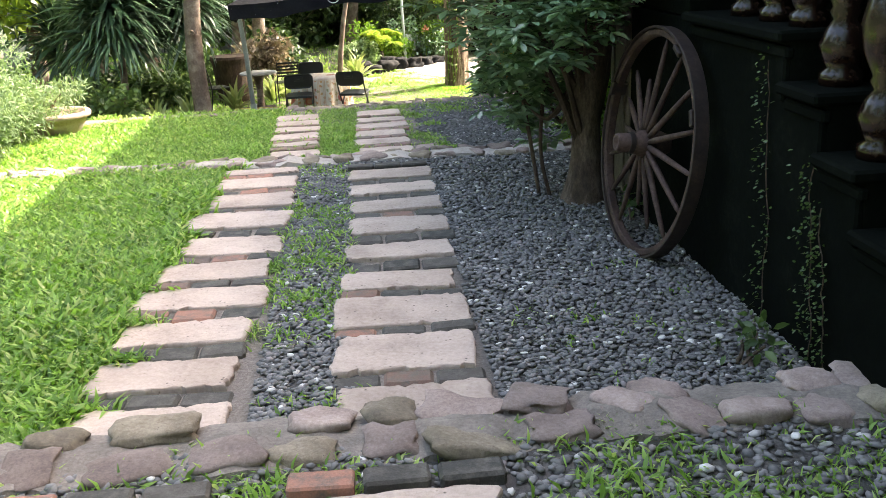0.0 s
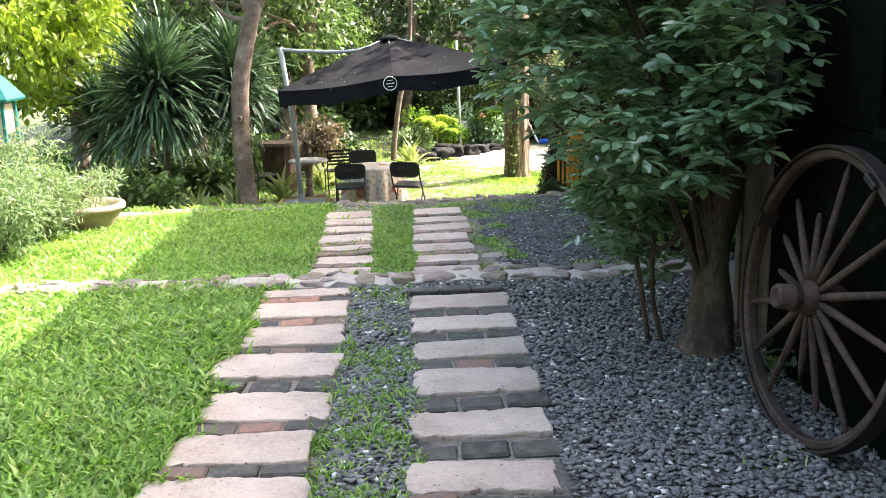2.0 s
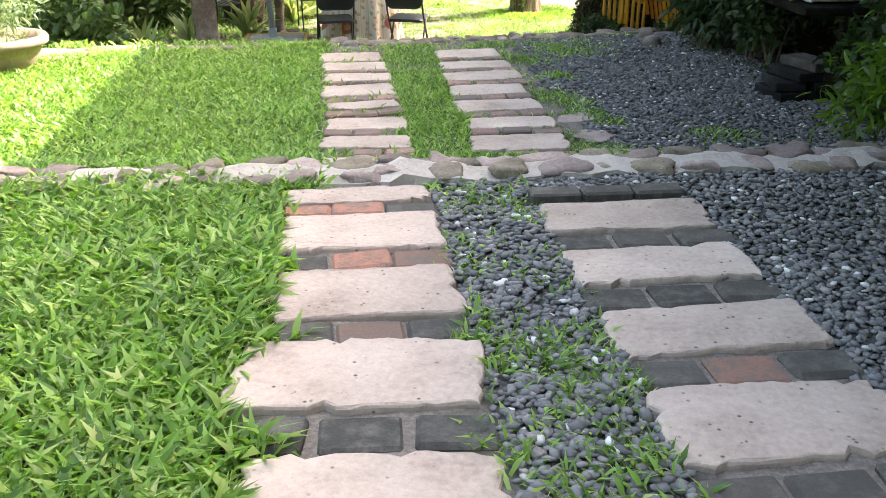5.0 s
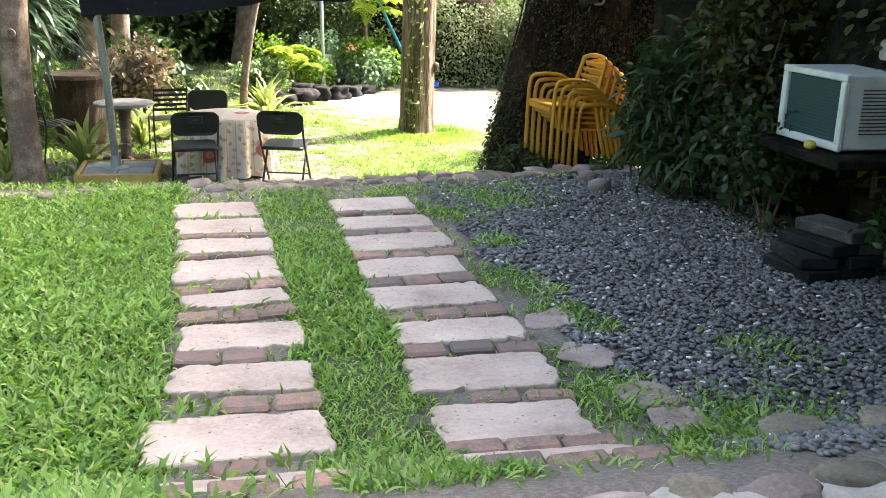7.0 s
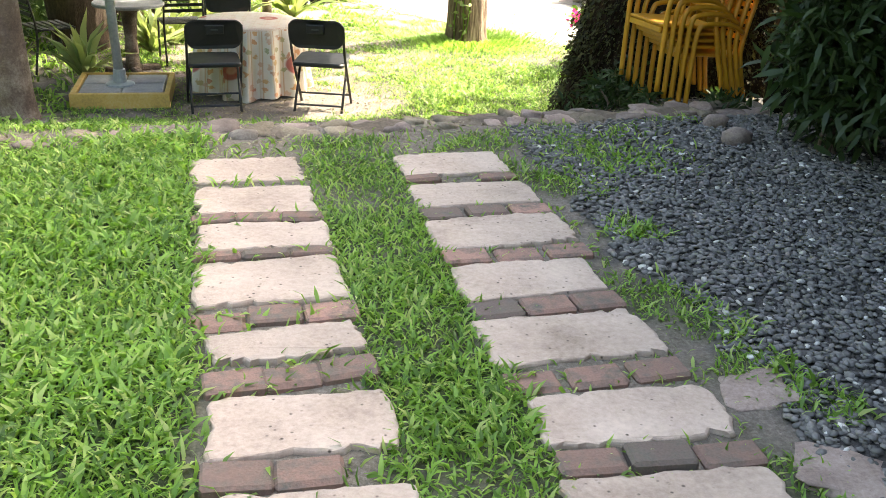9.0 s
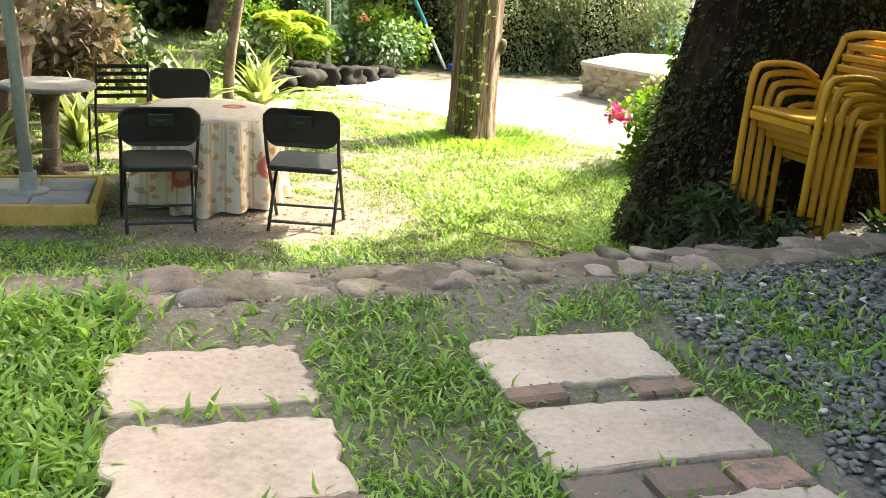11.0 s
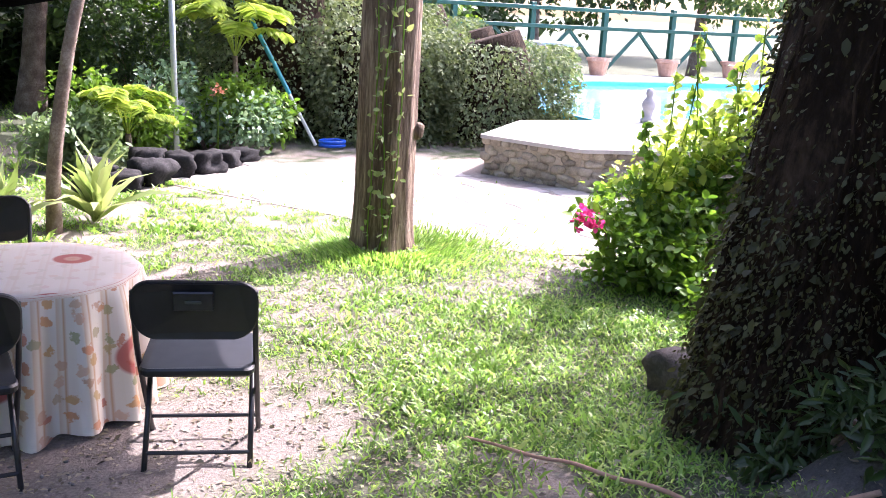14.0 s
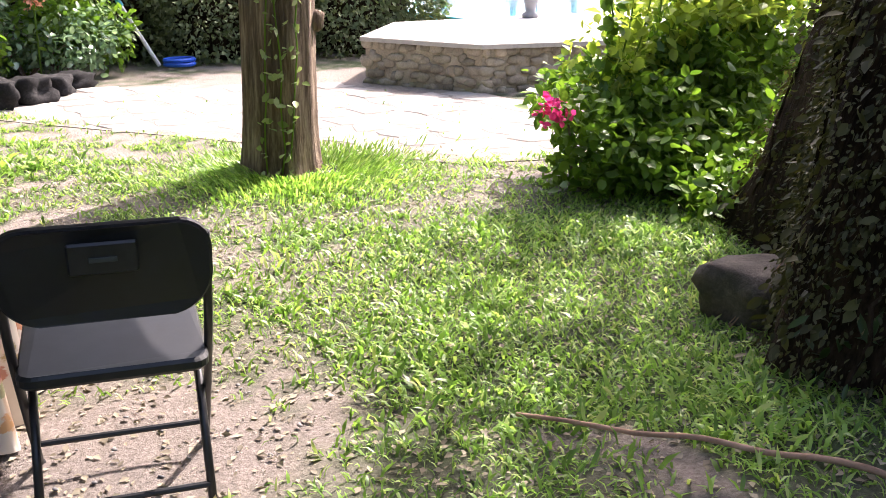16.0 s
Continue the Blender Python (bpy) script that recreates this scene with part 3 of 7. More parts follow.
def cloth_material():
    """White cloth with cream and rust stripes, and round red medallions."""
    mat, nt, b = material("printed_tablecloth", 0.8)
    uv = nt.nodes.new("ShaderNodeAttribute")
    uv.attribute_name = "print"
    sep = nt.nodes.new("ShaderNodeSeparateXYZ")
    nt.links.new(uv.outputs["Vector"], sep.inputs[0])
    wavy = nt.nodes.new("ShaderNodeMath")
    wavy.operation = "FRACT"
    mul = nt.nodes.new("ShaderNodeMath")
    mul.operation = "MULTIPLY"
    nt.links.new(sep.outputs[0], mul.inputs[0])
    mul.inputs[1].default_value = 9.0
    nt.links.new(mul.outputs[0], wavy.inputs[0])
    stripes = ramp(nt, wavy.outputs[0], [(0.0, (0.72, 0.67, 0.6)), (0.3, (0.72, 0.67, 0.6)), (0.36, (0.64, 0.5, 0.37)), (0.55, (0.7, 0.63, 0.54)), (0.62, (0.56, 0.36, 0.22)), (0.72, (0.71, 0.65, 0.57))])
    vor = node(nt, "ShaderNodeTexVoronoi", Scale=11.0)
    vor.voronoi_dimensions = "2D"
    nt.links.new(uv.outputs["Vector"], vor.inputs["Vector"])
    pick = nt.nodes.new("ShaderNodeSeparateColor")
    nt.links.new(vor.outputs["Color"], pick.inputs[0])
    tint = ramp(nt, pick.outputs[0], [(0.0, (0.5, 0.16, 0.12)), (0.3, (0.62, 0.33, 0.12)), (0.55, (0.3, 0.32, 0.16)), (0.8, (0.66, 0.42, 0.3)), (1.0, (0.42, 0.25, 0.15))])
    warp = noise_at(nt, uv.outputs["Vector"], 24, 3)
    edge = nt.nodes.new("ShaderNodeMath")
    edge.operation = "MULTIPLY_ADD"
    nt.links.new(warp, edge.inputs[0])
    edge.inputs[1].default_value = 0.9
    nt.links.new(vor.outputs["Distance"], edge.inputs[2])
    sprig = ramp(nt, edge.outputs[0], [(0.66, (0.85, 0.85, 0.85)), (0.73, (0, 0, 0))])
    col = mix(nt, sprig, stripes, tint)
    vor2 = node(nt, "ShaderNodeTexVoronoi", Scale=1.7, Randomness=0.35)
    vor2.voronoi_dimensions = "2D"
    nt.links.new(uv.outputs["Vector"], vor2.inputs["Vector"])
    col = mix(nt, mix(nt, 1.0, sep.outputs[2], (0.75, 0.75, 0.75), "MULTIPLY"), col, (0.72, 0.66, 0.62))
    ring = ramp(nt, vor2.outputs["Distance"], [(0.0, (0.5, 0.25, 0.15)), (0.05, (0.55, 0.3, 0.22)), (0.08, (0.42, 0.07, 0.06)), (0.17, (0.45, 0.1, 0.08)), (0.2, (0, 0, 0))])
    mask = ramp(nt, vor2.outputs["Distance"], [(0.14, (0.9, 0.9, 0.9)), (0.165, (0, 0, 0))])
    col = mix(nt, mask, col, ring)
    nt.links.new(col, b.inputs["Base Color"])
    return mat


M["cloth"] = cloth_material()


def water_material():
    mat, nt, b = material("pool_water", 0.05)
    b.inputs["Transmission Weight"].default_value = 0.9
    b.inputs["IOR"].default_value = 1.33
    b.inputs["Base Color"].default_value = (0.45, 0.85, 0.95, 1)
    bump(nt, b, noise_at(nt, coords(nt, "World"), 5, 3), 0.15, 0.03)
    return mat


M["water"] = water_material()

# ---------------- ground ----------------
def graded(a, b, step, reach):
    near = list(np.arange(a, b + 1e-6, step))
    out, d = [], step
    x = b
    while x < reach:
        d *= 1.35
        x += d
        out.append(x)
    low, d, x = [], step, a
    while x > -reach:
        d *= 1.35
        x -= d
        low.append(x)
    return np.array(low[::-1] + near + out)


def build_ground():
    us, vs = graded(-5.0, 7.0, 0.09, 400), graded(-4.0, 21.0, 0.09, 400)
    uu, vv = np.meshgrid(us, vs)
    zz = ground_z(uu, vv)
    zz = np.where((uu > 9.3) & (uu < 19.9) & (vv > 20.6) & (vv < 28.6), -2.6, zz)
    co = np.stack([uu * CA - vv * SA, uu * SA + vv * CA, zz], 2).reshape(-1, 3)
    nu, nv = len(us), len(vs)
    i = (np.arange(nv - 1)[:, None] * nu + np.arange(nu - 1)[None]).ravel()
    me = mesh_np("ground", co, np.stack([i, i + 1, i + 1 + nu, i + nu], 1), True)
    g, p = cover(uu, vv)
    g = np.where((np.abs(uu) > 9) | (vv > 22) | (vv < -3.2), 0.8, g)
    col = np.stack([np.clip(g, 0, 1), np.clip(p, 0, 1), 0 * g, 0 * g + 1], 2).reshape(-1, 4)
    attr = me.attributes.new("cover", "FLOAT_COLOR", "POINT")
    attr.data.foreach_set("color", col.astype(np.float32).ravel())
    thing("ground", me, M["ground"], label="bare brown garden soil in grassy terraces", category="ground", kind="structure")


build_ground()


# ---------------- house: stair wall, stone wall ----------------
def prism(outline, u0, u1):
    """A wall with the outline (v, z), from u0 to u1, in garden axes turned into place by its object."""
    n = len(outline)
    vs = [(u0, v, z) for v, z in outline] + [(u1, v, z) for v, z in outline]
    fs = [[*range(n)], [*range(2 * n - 1, n - 1, -1)]]
    fs += [[i, i + n, (i + 1) % n + n, (i + 1) % n] for i in range(n)]
    return vs, fs


HERE = at(0, 0, 0)
steps_v = [-0.05, -0.41, -0.74, -1.07, -1.4]
steps_z = [1.32, 1.11, 0.88, 0.66, 0.44]
out = [(2.35, -0.2), (2.35, 1.3)]
for k, (v, z) in enumerate(zip(steps_v, steps_z)):
    out += [(out[-1][0], z), (v, z)]
out += [(-1.4, -0.2)]
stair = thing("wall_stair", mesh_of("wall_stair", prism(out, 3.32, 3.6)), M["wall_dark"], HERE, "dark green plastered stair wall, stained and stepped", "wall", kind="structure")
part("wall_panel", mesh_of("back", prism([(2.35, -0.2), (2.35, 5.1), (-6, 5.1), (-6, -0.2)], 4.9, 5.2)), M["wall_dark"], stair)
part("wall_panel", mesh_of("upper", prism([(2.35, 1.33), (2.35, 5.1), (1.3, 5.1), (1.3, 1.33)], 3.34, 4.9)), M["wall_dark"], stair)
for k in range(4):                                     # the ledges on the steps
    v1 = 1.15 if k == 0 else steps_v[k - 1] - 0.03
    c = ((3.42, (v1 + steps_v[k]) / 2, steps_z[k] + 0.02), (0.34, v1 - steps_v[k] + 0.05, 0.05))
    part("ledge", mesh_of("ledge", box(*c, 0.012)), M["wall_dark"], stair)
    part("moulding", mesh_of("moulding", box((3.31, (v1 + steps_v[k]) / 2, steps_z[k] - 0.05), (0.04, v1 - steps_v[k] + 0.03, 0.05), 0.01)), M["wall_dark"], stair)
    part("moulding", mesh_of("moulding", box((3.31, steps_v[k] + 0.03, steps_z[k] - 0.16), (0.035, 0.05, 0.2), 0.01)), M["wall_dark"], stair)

BALUSTER = lathe([(0.085, 0), (0.085, 0.05), (0.06, 0.07), (0.075, 0.1), (0.095, 0.16), (0.07, 0.22), (0.045, 0.26), (0.06, 0.29), (0.05, 0.31), (0.09, 0.4), (0.105, 0.5), (0.085, 0.6), (0.05, 0.7), (0.065, 0.74), (0.06, 0.8)], 20)
bal_me = mesh_of("baluster", BALUSTER, smoothed=True)
for k, (v, z) in enumerate(((0.75, 1.365), (0.4, 1.365), (0.08, 1.365), (-0.23, 1.155), (-0.58, 0.925), (-0.9, 0.705))):
    thing("baluster", bal_me, M["glaze"], at(3.45, v, z), "turned brown glazed ceramic baluster on a stair ledge", "baluster", "balusters of the stair")

post = thing("wooden_post", mesh_of("wooden_post", box((0, 0, 1.35), (0.14, 0.52, 2.8), 0.015), box((-0.075, -0.14, 1.35), (0.02, 0.03, 2.8), 0.004), box((-0.075, 0.14, 1.35), (0.02, 0.03, 2.8), 0.004)), M["wood_post"], at(3.42, 2.74, -0.06), "weathered grey wooden post at the wall's end", "post")

# the stone wall behind the pebbles, with its buttresses and added roof slabs
wall2 = thing("wall_stone", mesh_of("wall_stone", box((4.95, 6.6, 2.0), (0.5, 8.6, 6.0), 0.02), box((4.25, 3.2, 2.0), (1.4, 0.3, 6.0), 0.02)), M["wall_stone"], HERE, "dark stone house wall hung with creepers", "wall", kind="structure")
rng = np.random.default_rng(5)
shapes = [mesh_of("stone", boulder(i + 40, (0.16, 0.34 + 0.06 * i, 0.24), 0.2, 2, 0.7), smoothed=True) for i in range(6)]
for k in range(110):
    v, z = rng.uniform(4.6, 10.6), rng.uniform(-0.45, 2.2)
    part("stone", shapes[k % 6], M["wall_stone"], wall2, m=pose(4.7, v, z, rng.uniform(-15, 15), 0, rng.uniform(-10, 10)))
# unseen roof and two eaves, placed to shade the path and darken the walls
roof = thing("roof", mesh_of("roof", box((6.81, 3.85, 5.2), (6.2, 17.7, 0.2), 0.02), box((4.2, 0.9, 2.75), (2.0, 3.0, 0.12), 0.01), box((4.0, 6.9, 2.9), (2.6, 8.2, 0.12), 0.01)), M["far_roof"], HERE, "unseen dark roof slabs added to shade the path and walls", "roof", kind="structure")
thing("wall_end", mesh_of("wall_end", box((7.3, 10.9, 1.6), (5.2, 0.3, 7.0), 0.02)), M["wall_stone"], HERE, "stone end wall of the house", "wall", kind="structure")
thing("wall_rear", mesh_of("wall_rear", box((4.6, -6.2, 1.6), (3.0, 0.3, 7.0), 0.02)), M["wall_dark"], HERE, "dark plastered wall of the house", "wall", kind="structure")

# ---------------- stone kerbs ----------------
STONES = [mesh_of("stone", boulder(i, (1, 1, 1), 0.36, 3, 0.72), smoothed=True) for i in range(10)]


def kerb(name, line, width, u0, u1, lift, label, seed, size=0.24, bed="mortar_old", kinds=("kerb_stone", "kerb_stone", "kerb_brown"), rise=-0.026):
    """A low row of field stones set in mortar along v = line(u)."""
    r = np.random.default_rng(seed)
    us = np.arange(u0, u1, 0.06)
    v_lo = np.array([line(u) for u in us])
    vs, fs = [], []
    for i, u in enumerate(us):
        z = [float(ground_z(u, v_lo[i] + w)) for w in (0, width)]
        top = max(z) + lift + 0.015 * math.sin(u * 9 + seed) + r.normal(0, 0.005)
        for w, zz in ((0.0, z[0] - 0.1), (0.02, top - 0.02), (width * 0.5, top + 0.005), (width - 0.03, top - 0.025), (width, min(z) - 0.25)):
            vs.append((u, v_lo[i] + w + r.normal(0, 0.012), zz))
        if i:
            a = (i - 1) * 5
            fs += [[a + k, a + 5 + k, a + 6 + k, a + 1 + k] for k in range(4)]
    ob = thing(name, mesh_of(name, (vs, fs)), M[bed], HERE, label, "kerb", kind="structure")
    u = u0
    while u < u1:
        L = r.uniform(0.7, 1.5) * size
        for w in (0.28, 0.74):
            if r.random() < 0.06:
                continue
            uc, vc = u + L / 2 + r.normal(0, 0.03), line(u) + w * width + r.normal(0, 0.025)
            z = max(float(ground_z(uc, line(u))), float(ground_z(uc, line(u) + width))) + lift
            d = width * r.uniform(0.46, 0.66)
            part("stone", STONES[int(r.integers(10))], M[kinds[int(r.integers(3))]], ob, m=Matrix.Translation((uc, vc, z + rise + r.normal(0, 0.007))) @ Euler((r.normal(0, 0.1), r.normal(0, 0.1), r.normal(0, 0.25))).to_matrix().to_4x4() @ Matrix.Diagonal((L * 0.95, d * 0.92, r.uniform(0.075, 0.105), 1)))
        u += L
    return ob


kerb("kerb_upper", lambda u: -1.18 + 0.01 * (u - 0.2), 0.43, -3.2, 3.3, 0.03, "row of rounded volcanic field stones set in mortar", 11, 0.26, rise=-0.016)
kerb("kerb_middle", lambda u: 4.14 - 0.015 * (u - 0.5), 0.33, -4.6, 3.3, 0.04, "pale mortared row of field stones at the lawn's edge", 12, 0.2, "mortar", rise=-0.036)
kerb("kerb_lower", lambda u: row3_v(u) + 0.02, 0.36, -4.4, 4.3, 0.004, "worn row of field stones sunk in soil and grass", 13, 0.18, "soil", ("kerb_brown", "kerb_brown", "kerb_stone"))

# ---------------- the two-track path ----------------
path = thing("pavement", None, None, HERE, "two tracks of pale stone slabs with brick strips between", "path", kind="structure")
# each slab: u from, u to, v from, v to, turn
LEFT_1 = [(0.27, 0.90, -0.66, -0.36, 0), (0.25, 0.88, -0.21, 0.10, -1), (0.26, 0.89, 0.29, 0.61, 0), (0.23, 0.94, 0.79, 1.12, -4), (0.29, 0.92, 1.24, 1.57, -1), (0.34, 0.97, 1.71, 2.07, -4), (0.28, 0.98, 2.28, 2.64, -6), (0.36, 0.98, 2.81, 3.19, 3), (0.34, 0.97, 3.37, 3.76, 2), (0.34, 0.96, 3.9, 4.08, 0)]
RIGHT_1 = [(1.33, 1.97, -0.66, -0.33, -2), (1.31, 1.95, -0.18, 0.24, -3), (1.30, 1.98, 0.36, 0.73, -2), (1.34, 1.96, 0.87, 1.15, -3), (1.36, 2.0, 1.41, 1.71, -1), (1.38, 2.04, 1.94, 2.29, 2), (1.39, 2.04, 2.49, 2.79, 2), (1.38, 2.03, 3.0, 3.3, 1), (1.38, 2.05, 3.47, 3.78, 0)]
LEFT_2 = [(0.35, 1.03, 5.0, 5.4, 0), (0.35, 1.03, 5.56, 5.94, -1), (0.43, 1.03, 6.15, 6.45, -3), (0.46, 1.03, 6.63, 6.95, -2), (0.47, 1.0, 7.17, 7.38, 5), (0.41, 1.0, 7.61, 8.03, 2), (0.41, 0.99, 8.13, 8.42, 1), (0.4, 0.97, 8.55, 8.94, -1), (0.37, 0.95, 9.04, 9.42, 5)]
RIGHT_2 = [(1.4, 2.02, 5.06, 5.42, -2), (1.43, 2.04, 5.55, 5.9, -4), (1.41, 2.06, 6.02, 6.37, -6), (1.45, 2.07, 6.52, 6.81, -4), (1.41, 2.06, 7.02, 7.37, 2), (1.44, 2.04, 7.54, 7.85, 5), (1.43, 2.1, 8.04, 8.4, 4), (1.45, 2.09, 8.59, 8.93, 2), (1.46, 2.05, 9.04, 9.36, 1)]


def slab_mesh(w, d, seed):
    """A flat stone w by d with a worn, uneven outline; its top at z 0."""
    r = np.random.default_rng(seed)
    pts = []
    n, wob = 18, r.uniform(0, 6.28, 4)
    for a, b, k in (((-1, -1), (1, -1), n), ((1, -1), (1, 1), 10), ((1, 1), (-1, 1), n), ((-1, 1), (-1, -1), 10)):
        for i in range(k):
            t = i / k
            x, y = a[0] + (b[0] - a[0]) * t, a[1] + (b[1] - a[1]) * t
            q = 0.97 if i == 0 else 0.99 if i in (1, k - 1) else 1
            chip = 0.022 * (r.random() < 0.07)
            pts.append((x * (w / 2 - chip) * q + r.normal(0, 0.004) + 0.008 * math.sin(y * 2.2 + wob[0]), y * (d / 2 - chip) * q + r.normal(0, 0.0045) + 0.007 * math.sin(x * 3.1 + wob[1] + y)))
    m = len(pts)
    rings = [(1.0, -0.07), (1.0, -0.012), (0.985, -0.004), (0.955, 0.0)]
    vs = [(x * s, y * s + (0 if s == 1 else 0), z + r.normal(0, 0.0012)) for s, z in rings for x, y in pts]
    fs = [[i * m + j, i * m + (j + 1) % m, (i + 1) * m + (j + 1) % m, (i + 1) * m + j] for i in range(3) for j in range(m)]
    fs.append([3 * m + j for j in range(m)])
    return mesh_of("slab", (vs, fs))


BRICKS = [mesh_of("brick", box((0, 0, 0), (0.212, 0.108, 0.06), 0.008 + 0.002 * i)) for i in range(4)]
LOW_BRICKS = [mesh_of("brick", box((0, 0, 0), (0.2, 0.095, 0.06), 0.008 + 0.002 * i)) for i in range(4)]
rng = np.random.default_rng(7)


def track(spans, low, seed):
    for k, (a, b, v0, v1, turned) in enumerate(spans):
        vc = (v0 + v1) / 2
        z = float(ground_z((a + b) / 2, vc)) + (0.02 if low else 0.024)
        tilt = degrees_of(v0, v1, (a + b) / 2)
        part("slab", slab_mesh(b - a, v1 - v0, seed * 100 + k), M["slab"], path, m=pose((a + b) / 2, vc, z, tilt + rng.normal(0, 0.5), rng.normal(0, 0.6), turned * 0.8))
        v_prev = spans[k - 1][3] if k else v0 - 0.12
        if v0 - v_prev > 0.1:                          # a strip of three bricks before each slab
            vb, deep = (v0 + v_prev) / 2, min(1.45, (v0 - v_prev - 0.014) / 0.106)
            for i in range(3):
                if low and rng.random() < 0.15:
                    continue
                ub = a - 0.012 + (i + 0.5) * (b - a + 0.03) / 3
                zb = float(ground_z(ub, vb)) - (0.004 if low else 0.014)
                part("brick", (LOW_BRICKS if low else BRICKS)[int(rng.integers(4))], M[BRICK_OF[low]], path, m=pose(ub, vb + (ub - (a + b) / 2) * math.tan(radians(turned * 0.8)) + rng.normal(0, 0.006), zb + rng.normal(0, 0.005), 0, rng.normal(0, 1.5), turned * 0.8 + rng.normal(0, 1.5)) @ Matrix.Diagonal((1, deep, 1, 1)))


def degrees_of(v0, v1, u):
    return math.degrees(math.atan2(float(ground_z(u, v1)) - float(ground_z(u, v0)), v1 - v0))


track(LEFT_1, False, 1)
track(RIGHT_1, False, 2)
for i in range(3):                                     # a last row of bricks at the middle kerb
    part("brick", BRICKS[i], M["brick"], path, m=pose(1.48 + 0.222 * i, 3.88, float(ground_z(1.7, 3.88)) + 0.012, 0, 0, 1.5 * i - 2))
track(LEFT_2, True, 3)
track(RIGHT_2, True, 4)
for u0 in (0.24, 1.17):                                # the last slabs of the upper terrace
    part("slab", slab_mesh(0.66, 0.36, 61 + int(u0 * 10)), M["slab"], path, m=pose(u0 + 0.36, -1.56, 0.165))
    for i in range(3):
        part("brick", BRICKS[i], M["brick"], path, m=pose(u0 + 0.13 + 0.24 * i, -1.3, 0.15, 0, 0, 2 * i - 2))
for k, (u, v) in enumerate(((2.38, 5.55), (2.36, 5.85), (2.27, 6.3), (2.25, 6.75), (2.62, 5.2), (2.9, 5.05))):   # dark flat stones beside the track
    part("stone", STONES[k], M["dark_stone"], path, m=pose(u, v, float(ground_z(u, v)), 0, 0, 30 * k) @ Matrix.Diagonal((0.26, 0.3, 0.05, 1)))


# ---------------- pebbles and grass ----------------
def spread(n, u0, u1, v0, v1, which, r, power=1.0):
    u, v = r.uniform(u0, u1, n), r.uniform(v0, v1, n)
    d = cover(u, v)[which]
    keep = r.random(n) < d ** power
    return u[keep], v[keep]


def on_slab(u, v, grow=0.0):
    hit = np.zeros(len(u), bool)
    for spans in (LEFT_1, RIGHT_1, LEFT_2, RIGHT_2):
        for a, b, v0, v1, _ in spans:
            brick_row = 0.11 if spans in (LEFT_1, RIGHT_1) else 0.0
            hit |= (u > a - grow) & (u < b + grow) & (v > v0 - grow - brick_row) & (v < v1 + grow)
    return hit


def pebbles(name, n, u0, u1, v0, v1, sub, size, seed):
    r = np.random.default_rng(seed)
    u, v = spread(n, u0, u1, v0, v1, 1, r)
    keep = ~on_slab(u, v, -0.01)
    u, v = u[keep], v[keep]
    base, f = ico(sub)
    s = size * r.uniform(0.65, 1.5, len(u))
    sc = np.stack([s * r.uniform(0.75, 1.0, len(u)), s * r.uniform(0.5, 0.75, len(u)), s * r.uniform(0.22, 0.36, len(u))], 1)
    z = ground_z(u, v) + r.uniform(0.0, 0.014, len(u))
    vv, ff = scatter(base, f, np.stack([u, v, z], 1), turns(r, len(u), 0.2), sc)
    thing(name, mesh_np(name, vv, ff, True), M["pebble"], HERE, "smooth slate-grey river pebbles with a few white ones", "gravel", kind="stuff")


pebbles("gravel", 620, 1.38, 2.04, 3.93, 4.16, 1, 0.019, 7)
pebbles("gravel", 5700, 0.96, 1.42, -0.76, 4.3, 1, 0.021, 1)
pebbles("gravel", 16500, 2.0, 3.36, -0.76, 4.25, 1, 0.0195, 2)
pebbles("gravel", 27000, 2.2, 4.65, 4.6, 10.1, 1, 0.0195, 3)
pebbles("gravel", 6500, -0.4, 3.3, -2.4, -1.0, 1, 0.023, 4)
pebbles("gravel", 9000, 0.9, 3.2, 9.9, 11.9, 1, 0.014, 5)
pebbles("gravel", 2600, 0.0, 2.6, 12.4, 14.6, 1, 0.010, 6)


def grass(name, per_m2, u0, u1, v0, v1, length, seed, label, skip=True):
    r = np.random.default_rng(seed)
    n = int(per_m2 * (u1 - u0) * (v1 - v0))
    u, v = spread(n, u0, u1, v0, v1, 0, r, 1.3)
    if skip:
        keep = ~on_slab(u, v, -0.005)
        u, v = u[keep], v[keep]
    k = len(u)
    a = r.uniform(0, 2 * np.pi, k)
    lift = r.uniform(0.1, 1.1, k)
    ways = np.stack([np.cos(a), np.sin(a), lift], 1)
    tall = 0.75 + 0.5 * (wave(u, v, 2.3, 7) + 1) / 2
    size = length * r.uniform(0.55, 1.3, k) * tall
    pos = np.stack([u, v, ground_z(u, v) - 0.004], 1)
    me = leaf_mesh(name, BLADE, pos, ways, size, r, 0.3, r.uniform(0.8, 1.6, k))
    thing(name, me, M["grass"], HERE, label, "grass", kind="stuff")


grass("grass", 6000, 0.9, 1.5, -0.8, 4.3, 0.058, 34, "short tufts of grass among the pebbles of the track")
grass("grass", 6400, -2.2, 0.9, -0.8, 4.3, 0.088, 21, "thick green broad-bladed lawn on the upper terrace")
grass("grass", 3200, -5.2, -2.2, -0.8, 4.3, 0.08, 22, "thick green broad-bladed lawn on the upper terrace")
grass("grass", 4800, -1.0, 0.95, 4.5, 10.2, 0.075, 23, "green lawn with worn edges beside the stone track")
grass("grass", 6200, 0.95, 2.7, 4.5, 10.2, 0.052, 36, "close green grass between the stone tracks")
grass("grass", 2600, -5.2, -1.0, 4.4, 10.2, 0.085, 24, "green lawn with worn edges beside the stone track")
grass("grass", 1500, 2.3, 4.4, 4.6, 10.5, 0.07, 25, "thin green weeds between the pebbles")
grass("grass", 1700, 2.0, 3.4, -0.8, 4.2, 0.05, 26, "thin green weeds between the pebbles")
